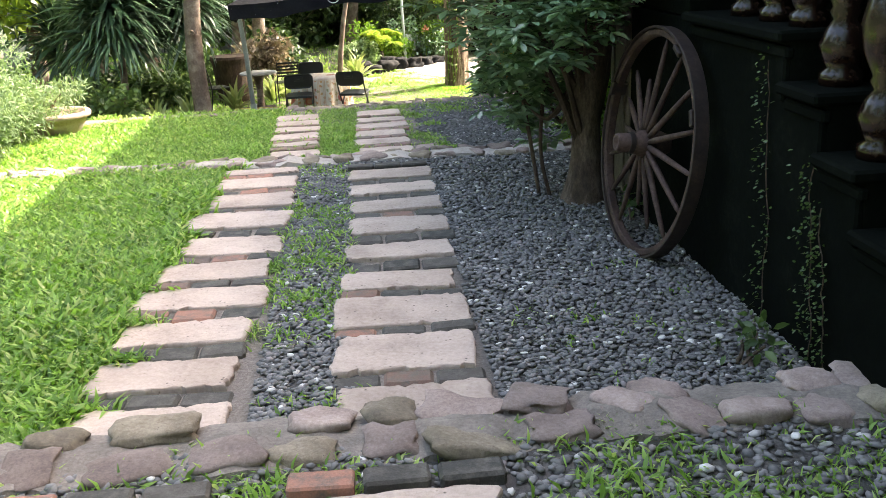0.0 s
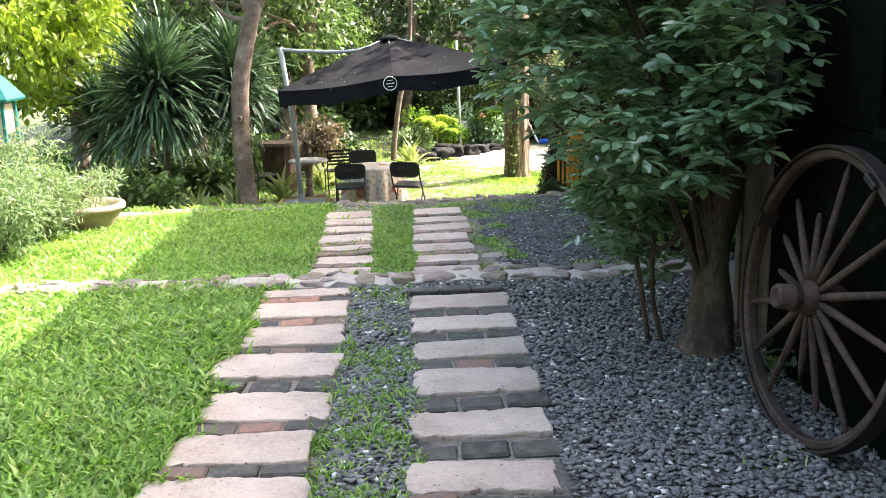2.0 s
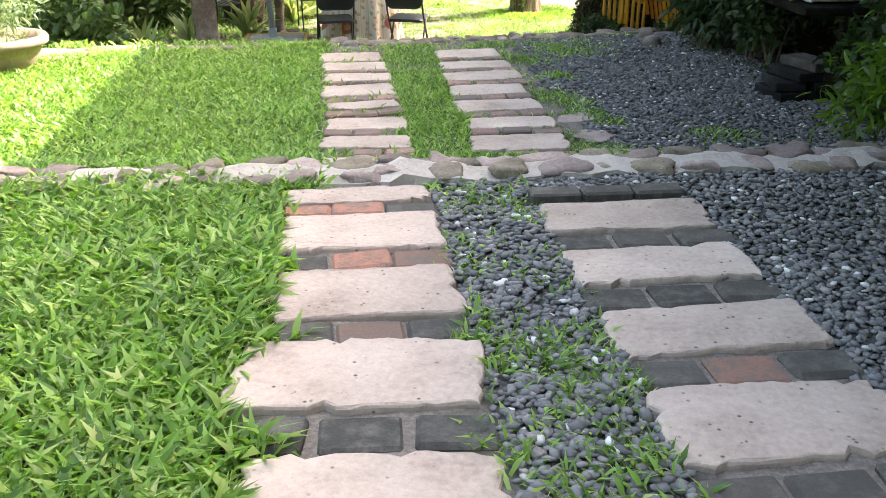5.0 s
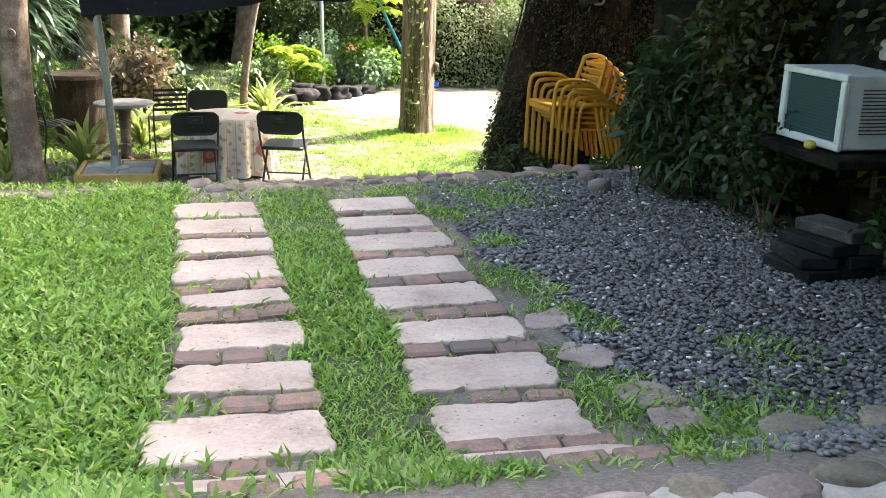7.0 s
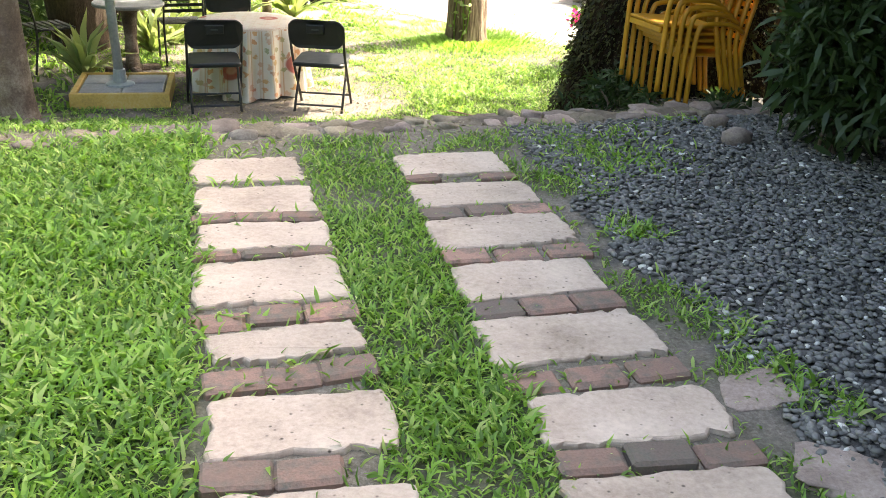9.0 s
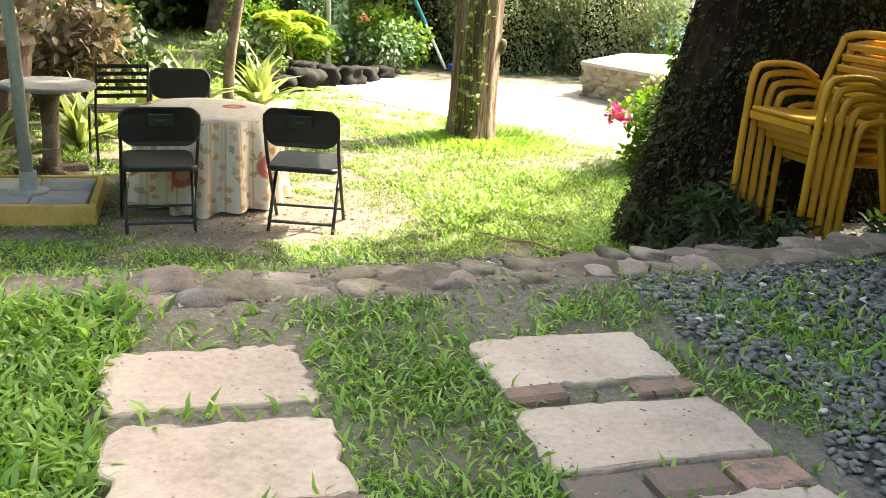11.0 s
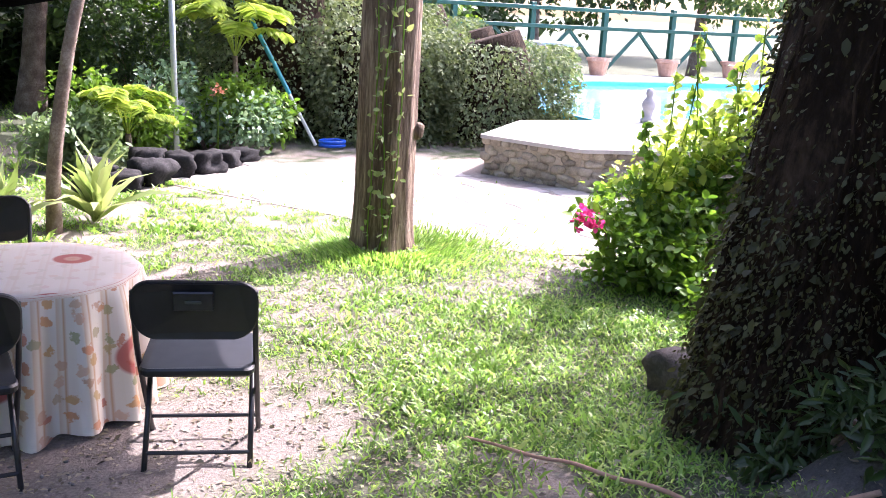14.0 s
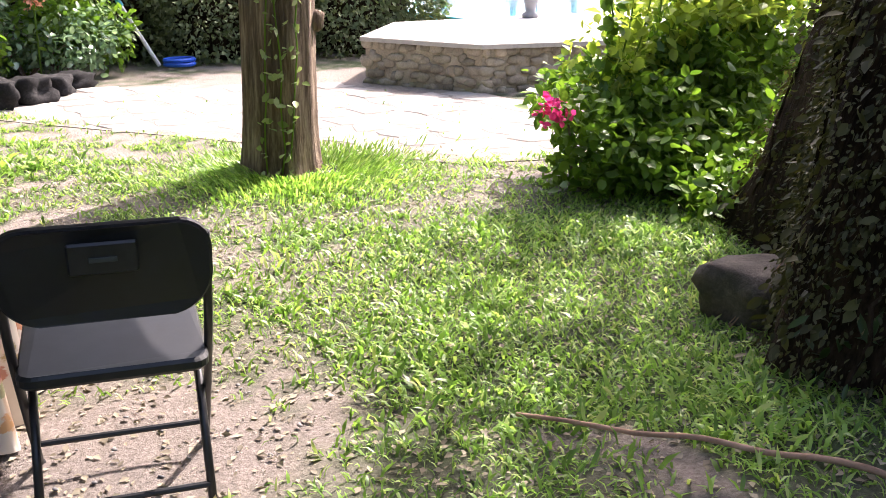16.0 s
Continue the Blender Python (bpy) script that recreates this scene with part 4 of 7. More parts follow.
grass("grass", 2800, -0.6, 3.3, -2.1, -0.75, 0.06, 27, "short green weeds along the stone row")
grass("grass", 3000, -0.8, 5.2, 9.9, 14.5, 0.048, 28, "patchy sunlit grass worn to bare soil")
grass("grass", 1500, 2.3, 5.0, 11.9, 14.6, 0.066, 35, "lush broad-bladed grass beside the giant trunk")
grass("grass", 3000, -1.0, 6.0, 14.5, 19.8, 0.055, 29, "patchy sunlit grass worn to bare soil")
grass("grass", 260, -0.8, 2.6, 17.0, 27.0, 0.12, 33, "shaded grass under the trees")
grass("grass", 500, -8.0, -0.8, 10.2, 26.0, 0.13, 30, "shaded grass under the trees")
r_l = np.random.default_rng(32)
k = 20000
uu, vv = r_l.uniform(-0.8, 5.0, k), r_l.uniform(9.7, 17.0, k)
thing("leaf_litter", leaf_mesh("leaf_litter", LEAF_FAR, np.stack([uu, vv, ground_z(uu, vv) + 0.006], 1), np.stack([r_l.normal(0, 1, k), r_l.normal(0, 1, k), r_l.normal(0, 0.15, k)], 1), r_l.uniform(0.012, 0.04, k), r_l, 0.3), M["litter"], HERE, "dry brown leaves and chips strewn on the soil", "leaf litter", kind="stuff")
r_t = np.random.default_rng(31)
k = 4200
a, d = r_t.uniform(0, 2 * np.pi, k), 0.24 + np.abs(r_t.normal(0, 0.32, k))
uu, vv = 3.62 + d * np.cos(a) * 1.15, 16.25 + d * np.sin(a) - 0.1
thing("grass", leaf_mesh("grass", BLADE, np.stack([uu, vv, ground_z(uu, vv)], 1), np.stack([np.cos(a), np.sin(a), r_t.uniform(0.3, 1.6, k)], 1), r_t.uniform(0.04, 0.1, k), r_t, 0.4, 0.9), M["grass"], HERE, "taller bright grass round a tree's foot", "grass", kind="stuff")


# ---------------- plants ----------------
def crown_points(rng, n, blobs):
    """Points and outward ways in a crown of blobs (x, y, z, rx, ry, rz), denser towards the outside."""
    w = np.array([b[3] * b[4] * b[5] for b in blobs]) ** 0.67
    k = rng.choice(len(blobs), n, p=w / w.sum())
    b = np.array(blobs)[k]
    d = rng.normal(size=(n, 3))
    d /= np.linalg.norm(d, axis=1, keepdims=True)
    rad = rng.uniform(0.35, 1.05, n) ** 0.5
    return b[:, :3] + d * rad[:, None] * b[:, 3:], d


def crown(rng, name, n, blobs, leaf, size, mat, parent, droop=0.3, width=1.0, clump=5, roll=0.7):
    """Leaves in sprays of a few, spread over the blobs."""
    p, d = crown_points(rng, n // clump, blobs)
    p, d = np.repeat(p, clump, 0), np.repeat(d, clump, 0)
    p = p + rng.normal(0, size * 0.55, p.shape)
    ways = d * 0.5 + rng.normal(0, 0.75, d.shape) + np.array([0, 0, -droop])
    return part(name, leaf_mesh(name, leaf, p, ways, size * rng.uniform(0.6, 1.3, len(p)), rng, roll, width), mat, parent)


def tree(u, v, height, r0, blobs, seed, mats, label, n=6000, leaf=LEAF_FAR, size=0.14, lean=(0, 0), limbs=5, category="tree", droop=0.3, base=None, fork=0.55, width=1.0):
    r = np.random.default_rng(seed)
    ob = thing("tree", None, None, at(u, v, float(ground_z(u, v)) - 0.05 if base is None else base), label, category)
    top = Vector((lean[0], lean[1], height * fork))
    line = curve([(0, 0, 0), (lean[0] * 0.2 + r.normal(0, 0.05), lean[1] * 0.2, top.z * 0.33), (lean[0] * 0.6, lean[1] * 0.6, top.z * 0.7), top], 5)
    rs = [r0 * (1.35 - 0.35 * min(1, i / 3)) * (1 - 0.45 * i / len(line)) for i in range(len(line))]
    part("trunk", mesh_of("trunk", tube(line, rs, 12), smoothed=True), mats[0], ob)
    for k in range(limbs):
        b = blobs[k % len(blobs)]
        end = Vector(b[:3])
        mid = top.lerp(end, 0.5) + Vector((r.normal(0, 0.2), r.normal(0, 0.2), r.uniform(0, 0.3)))
        limb = curve([top * r.uniform(0.75, 1.0), mid, end], 5)
        part("limb", mesh_of("limb", tube(limb, [r0 * 0.5 * (1 - 0.8 * i / len(limb)) for i in range(len(limb))], 7), smoothed=True), mats[0], ob)
    crown(r, "crown", n, blobs, leaf, size, mats[1], ob, droop, width)
    return ob


def ball_blobs(r, n, c, spread_, size):
    return [(c[0] + r.normal(0, spread_[0]), c[1] + r.normal(0, spread_[1]), c[2] + r.normal(0, spread_[2]), size * r.uniform(0.7, 1.3), size * r.uniform(0.7, 1.3), size * r.uniform(0.6, 1.0)) for _ in range(n)]


def bush(u, v, size, seed, mat, label, n=1500, leaf=LEAF, leaf_size=0.07, name="bush", blobs=None, category="bush", stems=6, width=1.0, z=None, droop=0.2):
    r = np.random.default_rng(seed)
    ob = thing(name, None, None, at(u, v, float(ground_z(u, v)) if z is None else z), label, category)
    if blobs is None:
        blobs = ball_blobs(r, 7, (0, 0, size[2] * 0.5), (size[0] * 0.22, size[1] * 0.22, size[2] * 0.16), 1)
        blobs = [(*b[:3], size[0] * 0.28, size[1] * 0.28, size[2] * 0.3) for b in blobs]
    for k in range(stems):
        b = blobs[k % len(blobs)]
        part("stem", mesh_of("stem", tube(curve([(r.normal(0, 0.03), r.normal(0, 0.03), -0.02), (b[0] * 0.4, b[1] * 0.4, b[2] * 0.5), b[:3]], 4), [0.012 * (1 - 0.06 * i) for i in range(9)], 5)), M["bark"], ob)
    crown(r, "foliage", n, blobs, leaf, leaf_size, mat, ob, droop, width)
    return ob


# the shrub tree beside the wheel
r8 = np.random.default_rng(8)
shrub = thing("tree", None, None, at(3.02, 2.5, -0.05), "small tree with glossy green leaves beside a cart wheel", "tree")


def gnarled(line, radii, seed, n=22, depth=0.16):
    """A trunk with ridges and hollows along a smooth line."""
    vs, k = [], len(line)
    for i, p in enumerate(line):
        for j in range(n):
            t = 2 * math.pi * j / n
            q = Vector((math.cos(t), math.sin(t), 0))
            f = 1 + depth * noise.noise(Vector((q.x * 1.6, q.y * 1.6, p.z * 2.2 + seed))) + depth * 0.7 * noise.noise(Vector((q.x * 4.5, q.y * 4.5, p.z * 3.0 + seed)))
            vs.append(p + q * (radii[i] * f))
    fs = [[i * n + j, i * n + (j + 1) % n, (i + 1) * n + (j + 1) % n, (i + 1) * n + j] for i in range(k - 1) for j in range(n)]
    return vs, fs + [[(k - 1) * n + j for j in range(n)]]


line8 = curve([(0, 0, 0), (0.03, 0.02, 0.3), (0.03, 0.03, 0.6), (0.09, 0.06, 0.95), (0.17, 0.1, 1.3), (0.3, 0.2, 1.8)], 7)
part("trunk", mesh_of("trunk", gnarled(line8, [0.105 + 0.085 * math.exp(-7 * p.z) + 0.012 * math.sin(p.z * 9) for p in line8], 3.0), smoothed=True), M["bark_tan"], shrub, "stout knotted grey-brown trunk")
# the last three blobs are hidden leaves added to shade the pebbles
blobs8 = [(-0.55, -0.2, 1.38, 0.42, 0.45, 0.28), (-0.3, -0.4, 1.25, 0.36, 0.36, 0.25), (-0.8, 0.1, 1.62, 0.42, 0.45, 0.28), (-0.4, 0.15, 1.85, 0.55, 0.5, 0.35), (-0.4, 0.25, 1.1, 0.3, 0.3, 0.3), (-0.15, -0.3, 1.68, 0.32, 0.4, 0.28), (-0.95, 0.25, 1.95, 0.36, 0.45, 0.25), (-0.6, 0.4, 2.35, 0.75, 0.6, 0.45), (0.0, 0.3, 2.55, 0.5, 0.5, 0.45), (-0.42, 0.25, 0.82, 0.3, 0.3, 0.28), (-0.15, 0.55, 0.75, 0.3, 0.35, 0.4), (0.05, 0.1, 1.35, 0.3, 0.4, 0.3), (-0.2, 0.7, 1.5, 0.45, 0.4, 0.5), (-0.02, -0.72, 1.62, 0.26, 0.3, 0.24), (-0.05, -0.75, 1.95, 0.3, 0.3, 0.26), (-0.15, -0.75, 1.36, 0.22, 0.25, 0.16), (-0.5, 0.9, 2.4, 0.7, 0.6, 0.4), (-0.4, 1.3, 2.2, 0.6, 0.5, 0.4), (-0.1, 1.2, 1.7, 0.4, 0.4, 0.4)]
for k, b in enumerate(blobs8):
    part("limb", mesh_of("limb", tube(curve([(0.02, 0.02, 0.35 + 0.07 * k), (b[0] * 0.5, b[1] * 0.5, b[2] * 0.75), b[:3]], 5), [0.028 * (1 - 0.08 * i) for i in range(11)], 6)), M["bark_dark"], shrub)
tips, _ = crown_points(r8, 2000, blobs8)
tips = np.repeat(tips, 7, 0)
turn8 = np.tile(np.arange(7) * 0.9, 2000) + np.repeat(r8.uniform(0, 6.28, 2000), 7)
ways8 = np.stack([np.cos(turn8) - 0.15, np.sin(turn8) - 0.1, r8.normal(-0.15, 0.25, len(turn8))], 1)
part("crown", leaf_mesh("crown", LEAF_WIDE, tips + ways8 * 0.008, ways8, r8.uniform(0.07, 0.13, len(turn8)), r8, 0.3, 1.0), M["leaf_shrub"], shrub, "glossy leaves in whorls at the twigs' ends")
for k in range(2):                                     # thin suckers at its foot
    part("sucker", mesh_of("sucker", tube(curve([(-0.19 - 0.07 * k, 0.12 + 0.07 * k, 0), (-0.26 - 0.06 * k, 0.16 + 0.02 * k, 0.4), (-0.2 - 0.2 * k, 0.25, 0.95)], 4), 0.014, 6)), M["bark_dark"], shrub)


# the giant trunk hung with creepers
def big_trunk():
    u, v = 4.8, 12.3
    ob = thing("tree", None, None, at(u, v, -1.2), "giant dark tree trunk wrapped in creepers, flared at its foot", "tree")
    n = 96
    zs = np.linspace(0, 5.5, 60)

    def radius(t, z):
        """A round core with two plank-like root ridges."""
        core = np.interp(z, [0, 0.4, 1.1, 2.0, 3.0, 5.5], [0.8, 0.76, 0.72, 0.69, 0.66, 0.6])
        d1, d2 = np.abs((t - math.pi - 0.1 + 9.42478) % 6.28319 - 3.14159), np.abs((t - 1.35 + 9.42478) % 6.28319 - 3.14159)
        return core + np.interp(z, [0, 0.5, 2.0, 3.0, 4.0], [0.66, 0.58, 0.36, 0.22, 0.05]) * np.exp(-(d1 / 0.45) ** 2) + np.interp(z, [0, 0.4, 1.2, 2.2, 3.2], [0.95, 0.7, 0.4, 0.2, 0.05]) * np.exp(-(d2 / 0.3) ** 2)
    vs = []
    for i, z in enumerate(zs):
        for j in range(n):
            t = 2 * math.pi * j / n
            q = Vector((math.cos(t), math.sin(t), z * 0.25))
            k = float(radius(t, z)) * (1 + 0.05 * noise.noise(q * 2.2) + 0.05 * noise.noise(Vector((q.x * 7, q.y * 7, z * 0.8))) + 0.035 * noise.noise(Vector((q.x * 18, q.y * 18, z * 4))))
            vs.append((k * math.cos(t) + 0.04 * z, k * math.sin(t), z))
    fs = [[i * n + j, i * n + (j + 1) % n, (i + 1) * n + (j + 1) % n, (i + 1) * n + j] for i in range(59) for j in range(n)]
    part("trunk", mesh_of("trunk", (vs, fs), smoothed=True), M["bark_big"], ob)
    r = np.random.default_rng(44)

    def skin(t, z, off=0.0):
        k = radius(t, z) + off
        return np.stack([k * np.cos(t) + 0.04 * z, k * np.sin(t), z], 1)
    m = 80000
    t, z = r.uniform(np.pi * 0.4, np.pi * 1.75, m), r.uniform(0.05, 4.0, m)
    dens = np.clip(0.5 + 0.75 * wave(t * 2, z * 1.3, 1.6, 2.0) + 0.3 * wave(t * 6, z * 3, 1.6, 5.0), 0.08, 1)
    keep = r.random(m) < dens
    t, z = t[keep], z[keep]
    pos = skin(t, z, 0.03) + r.normal(0, 0.03, (len(t), 3))
    ways = np.stack([np.cos(t) * 0.7, np.sin(t) * 0.7, -r.uniform(0.2, 1.0, len(t))], 1) + r.normal(0, 0.35, (len(t), 3))
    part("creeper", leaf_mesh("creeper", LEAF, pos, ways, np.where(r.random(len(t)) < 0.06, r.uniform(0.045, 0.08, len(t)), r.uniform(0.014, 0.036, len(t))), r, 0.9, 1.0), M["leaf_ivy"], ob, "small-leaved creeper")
    for k in range(48):
        t0, z0 = r.uniform(np.pi * 0.5, np.pi * 1.7), r.uniform(1.2, 5)
        zz = np.linspace(z0, max(0.05, z0 - r.uniform(1, 3)), 12)
        tt = t0 + np.cumsum(r.normal(0, 0.03, 12))
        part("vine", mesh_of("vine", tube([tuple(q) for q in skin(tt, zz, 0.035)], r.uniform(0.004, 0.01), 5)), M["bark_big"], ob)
    for k in range(7):                                 # limbs to an unseen high crown, added to shade the terraces
        a = k * 0.9
        part("limb", mesh_of("limb", tube(curve([(0.25, 0, 5.0), (0.9 + 1.1 * math.cos(a), -0.5 + 1.1 * math.sin(a), 6.5), (3.4 + 1.5 * math.cos(a), -1.7 + 1.5 * math.sin(a), 8.2)], 5), [0.3 * (1 - 0.075 * i) for i in range(11)], 8)), M["bark_big"], ob)
    blobs = [(3.5 + 1.4 * math.cos(a), -1.8 + 1.4 * math.sin(a), 8.3, 1.1, 1.1, 0.9) for a in np.arange(0, 6.2, 0.9)] + [(3.5, -1.8, 9.2, 1.3, 1.3, 1.0)]
    over = [(5.2, 1.6, 8.3), (3.9, 2.1, 8.3), (4.9, 2.6, 8.2), (5.7, 3.3, 8.3), (6.2, 4.0, 8.2)]
    for k, c in enumerate(over):                       # unseen boughs added past the roof to dapple the soil with shade
        part("limb", mesh_of("limb", tube(curve([(0.3, 0, 5.2), (c[0] * 0.45, c[1] * 0.4, 7.0), c], 5), [0.2 * (1 - 0.075 * i) for i in range(11)], 8)), M["bark_big"], ob)
    crown(r, "crown", 450, [(*c, 0.8, 0.6, 0.4) for c in over], LEAF_FAR, 0.3, M["leaf_deep"], ob)
    crown(r, "crown", 9000, blobs, LEAF_FAR, 0.26, M["leaf_deep"], ob)


big_trunk()


def vine_tree():
    ob = thing("tree", None, None, at(3.58, 16.3, -1.14), "reddish fibrous tree trunk with a light creeper on it", "tree")
    n, vs = 40, []
    zs = np.linspace(0, 4.6, 46)
    for z in zs:
        for j in range(n):
            t = 2 * math.pi * j / n
            k = (0.236 + 0.035 * math.exp(-z * 6) - 0.006 * z) * (1 + 0.12 * noise.noise(Vector((math.cos(t) * 2.5, math.sin(t) * 2.5, z * 0.35))) + 0.05 * noise.noise(Vector((math.cos(t) * 9, math.sin(t) * 9, z * 0.7))))
            vs.append((k * math.cos(t) + 0.012 * z, k * math.sin(t), z))
    fs = [[i * n + j, i * n + (j + 1) % n, (i + 1) * n + (j + 1) % n, (i + 1) * n + j] for i in range(45) for j in range(n)]
    part("trunk", mesh_of("trunk", (vs, fs), smoothed=True), M["bark_red"], ob)
    part("burl", mesh_of("burl", ([(0.25 + x, -0.08 + y, 0.98 + z) for x, y, z in boulder(3, (0.1, 0.1, 0.15), 0.3)[0]], boulder(3, (0.1, 0.1, 0.15))[1]), smoothed=True), M["bark_red"], ob)
    r = np.random.default_rng(45)
    for k in range(3):
        zz = np.linspace(0.05, 2.4, 16)
        tt = -2.35 + 0.3 * k + np.cumsum(r.normal(0, 0.06, 16))
        pts = np.stack([0.262 * np.cos(tt) + 0.012 * zz, 0.262 * np.sin(tt), zz], 1)
        part("vine", mesh_of("vine", tube([tuple(p) for p in pts], 0.006, 5)), M["leaf_bush"], ob)
        q = np.repeat(pts, 4, 0) + r.normal(0, 0.025, (64, 3))
        part("creeper", leaf_mesh("creeper", LEAF, q, np.stack([r.normal(0, 0.7, 64), -np.ones(64) * 0.6, r.normal(0, 0.7, 64)], 1), r.uniform(0.035, 0.085, 64), r, 0.9, 1.1), M["leaf_variegated"], ob)
    for k in range(6):
        a = k * 1.05
        part("limb", mesh_of("limb", tube(curve([(0.05, 0, 4.3), (0.9 * math.cos(a), 0.9 * math.sin(a), 5.4), (2.2 * math.cos(a), 2.2 * math.sin(a), 6.6)], 5), [0.13 * (1 - 0.08 * i) for i in range(11)], 7)), M["bark_red"], ob)
    crown(r, "crown", 2200, [(1.8 * math.cos(a), 1.8 * math.sin(a), 6.7, 0.9, 0.9, 0.5) for a in np.arange(0, 6.2, 1.05)], LEAF_FAR, 0.2, M["leaf_tree"], ob)


vine_tree()

# leaning trunk by the umbrella
t1 = thing("tree", None, None, at(-1.14, 12.72, -1.2), "leaning spotted brown trunk that forks above head height", "tree")
part("trunk", mesh_of("trunk", tube(curve([(0.02, 0, 0), (0.0, 0, 0.5), (-0.03, 0.02, 1.4), (0.03, 0, 2.3), (0.22, 0, 3.1), (0.34, 0, 3.5)], 5), [0.24, 0.19, 0.165, 0.155, 0.15, 0.15, 0.148, 0.146, 0.145, 0.143, 0.142, 0.14, 0.138, 0.137, 0.136, 0.135, 0.133, 0.131, 0.13, 0.128, 0.127, 0.126, 0.126, 0.125, 0.124, 0.123], 14), smoothed=True), M["bark"], t1)
part("limb", mesh_of("limb", tube(curve([(0.26, 0, 3.25), (0.15, 0.05, 3.7), (0.05, 0.1, 4.6)], 5), [0.11 - 0.005 * i for i in range(11)], 9), smoothed=True), M["bark"], t1)
part("limb", mesh_of("limb", tube(curve([(0.3, 0, 3.4), (0.55, 0, 3.75), (0.75, 0, 4.7)], 5), [0.12 - 0.005 * i for i in range(11)], 9), smoothed=True), M["bark"], t1)
part("limb", mesh_of("limb", tube(curve([(0.2, 0, 3.2), (-0.15, 0, 3.3), (-0.5, 0.1, 3.7)], 4), [0.05 - 0.004 * i for i in range(9)], 7), smoothed=True), M["bark"], t1)
part("knot", mesh_of("knot", lathe([(0.05, -0.01), (0.045, 0.02), (0.02, 0.012), (0.004, 0.005)], 12)), M["bark_red"], t1, m=pose(-0.02, -0.148, 1.72, 90))
crown(np.random.default_rng(46), "crown", 4000, [(0.0, 0.1, 5.4, 1.3, 1.3, 0.7), (1.2, 0.2, 5.8, 1.4, 1.2, 0.7), (-1.2, 0.4, 5.4, 1.3, 1.2, 0.7)], LEAF_FAR, 0.17, M["leaf_tree"], t1)


def sword_plant(u, v, stem, n, length, seed, label, mat="leaf_sword", z=None, name="dracaena", width=1.0, down=-0.7):
    """A tuft of long narrow leaves that arch outwards from a stem's top."""
    r = np.random.default_rng(seed)
    ob = thing(name, None, None, at(u, v, float(ground_z(u, v)) if z is None else z), label, "plant")
    if stem > 0.1:
        part("stem", mesh_of("stem", tube(curve([(0, 0, -0.05), (0.05, 0, stem * 0.5), (0, 0, stem)], 4), 0.06, 8), smoothed=True), M["bark"], ob)
    a, e = r.uniform(0, 2 * np.pi, n), r.uniform(down, 1.45, n)
    ways = np.stack([np.cos(a) * np.cos(e), np.sin(a) * np.cos(e), np.sin(e)], 1)
    zz = stem + r.uniform(-0.5, 0.3, n) * min(1.0, stem * 0.6 + 0.05)
    part("leaves", leaf_mesh("leaves", SWORD, np.stack([0 * a, 0 * a, zz], 1), ways, length * r.uniform(0.7, 1.15, n), r, 0.25, width), M[mat], ob)
    return ob


sword_plant(-2.62, 13.6, 1.95, 1250, 1.25, 51, "tall spiky dracaena with dark drooping sword leaves", width=0.62)
sword_plant(-1.5, 14.3, 2.1, 850, 1.1, 52, "tall spiky dracaena with dark drooping sword leaves", width=0.62)
sword_plant(-3.9, 14.8, 1.5, 300, 1.0, 53, "tall spiky dracaena with dark drooping sword leaves")
for k, (u, v, L) in enumerate(((-1.9, 12.6, 0.5), (-2.4, 12.9, 0.5), (-0.75, 14.1, 0.6), (-0.2, 15.4, 0.6), (-3.1, 12.6, 0.5), (0.35, 16.3, 0.6), (1.5, 17.6, 0.7), (-1.5, 13.5, 0.5), (0.0, 15.9, 0.55))):
    sword_plant(u, v, 0.05, 36, L, 60 + k, "low clump of cream-edged sword leaves", "leaf_variegated", None, "sword_lily", 1.5, 0.35)

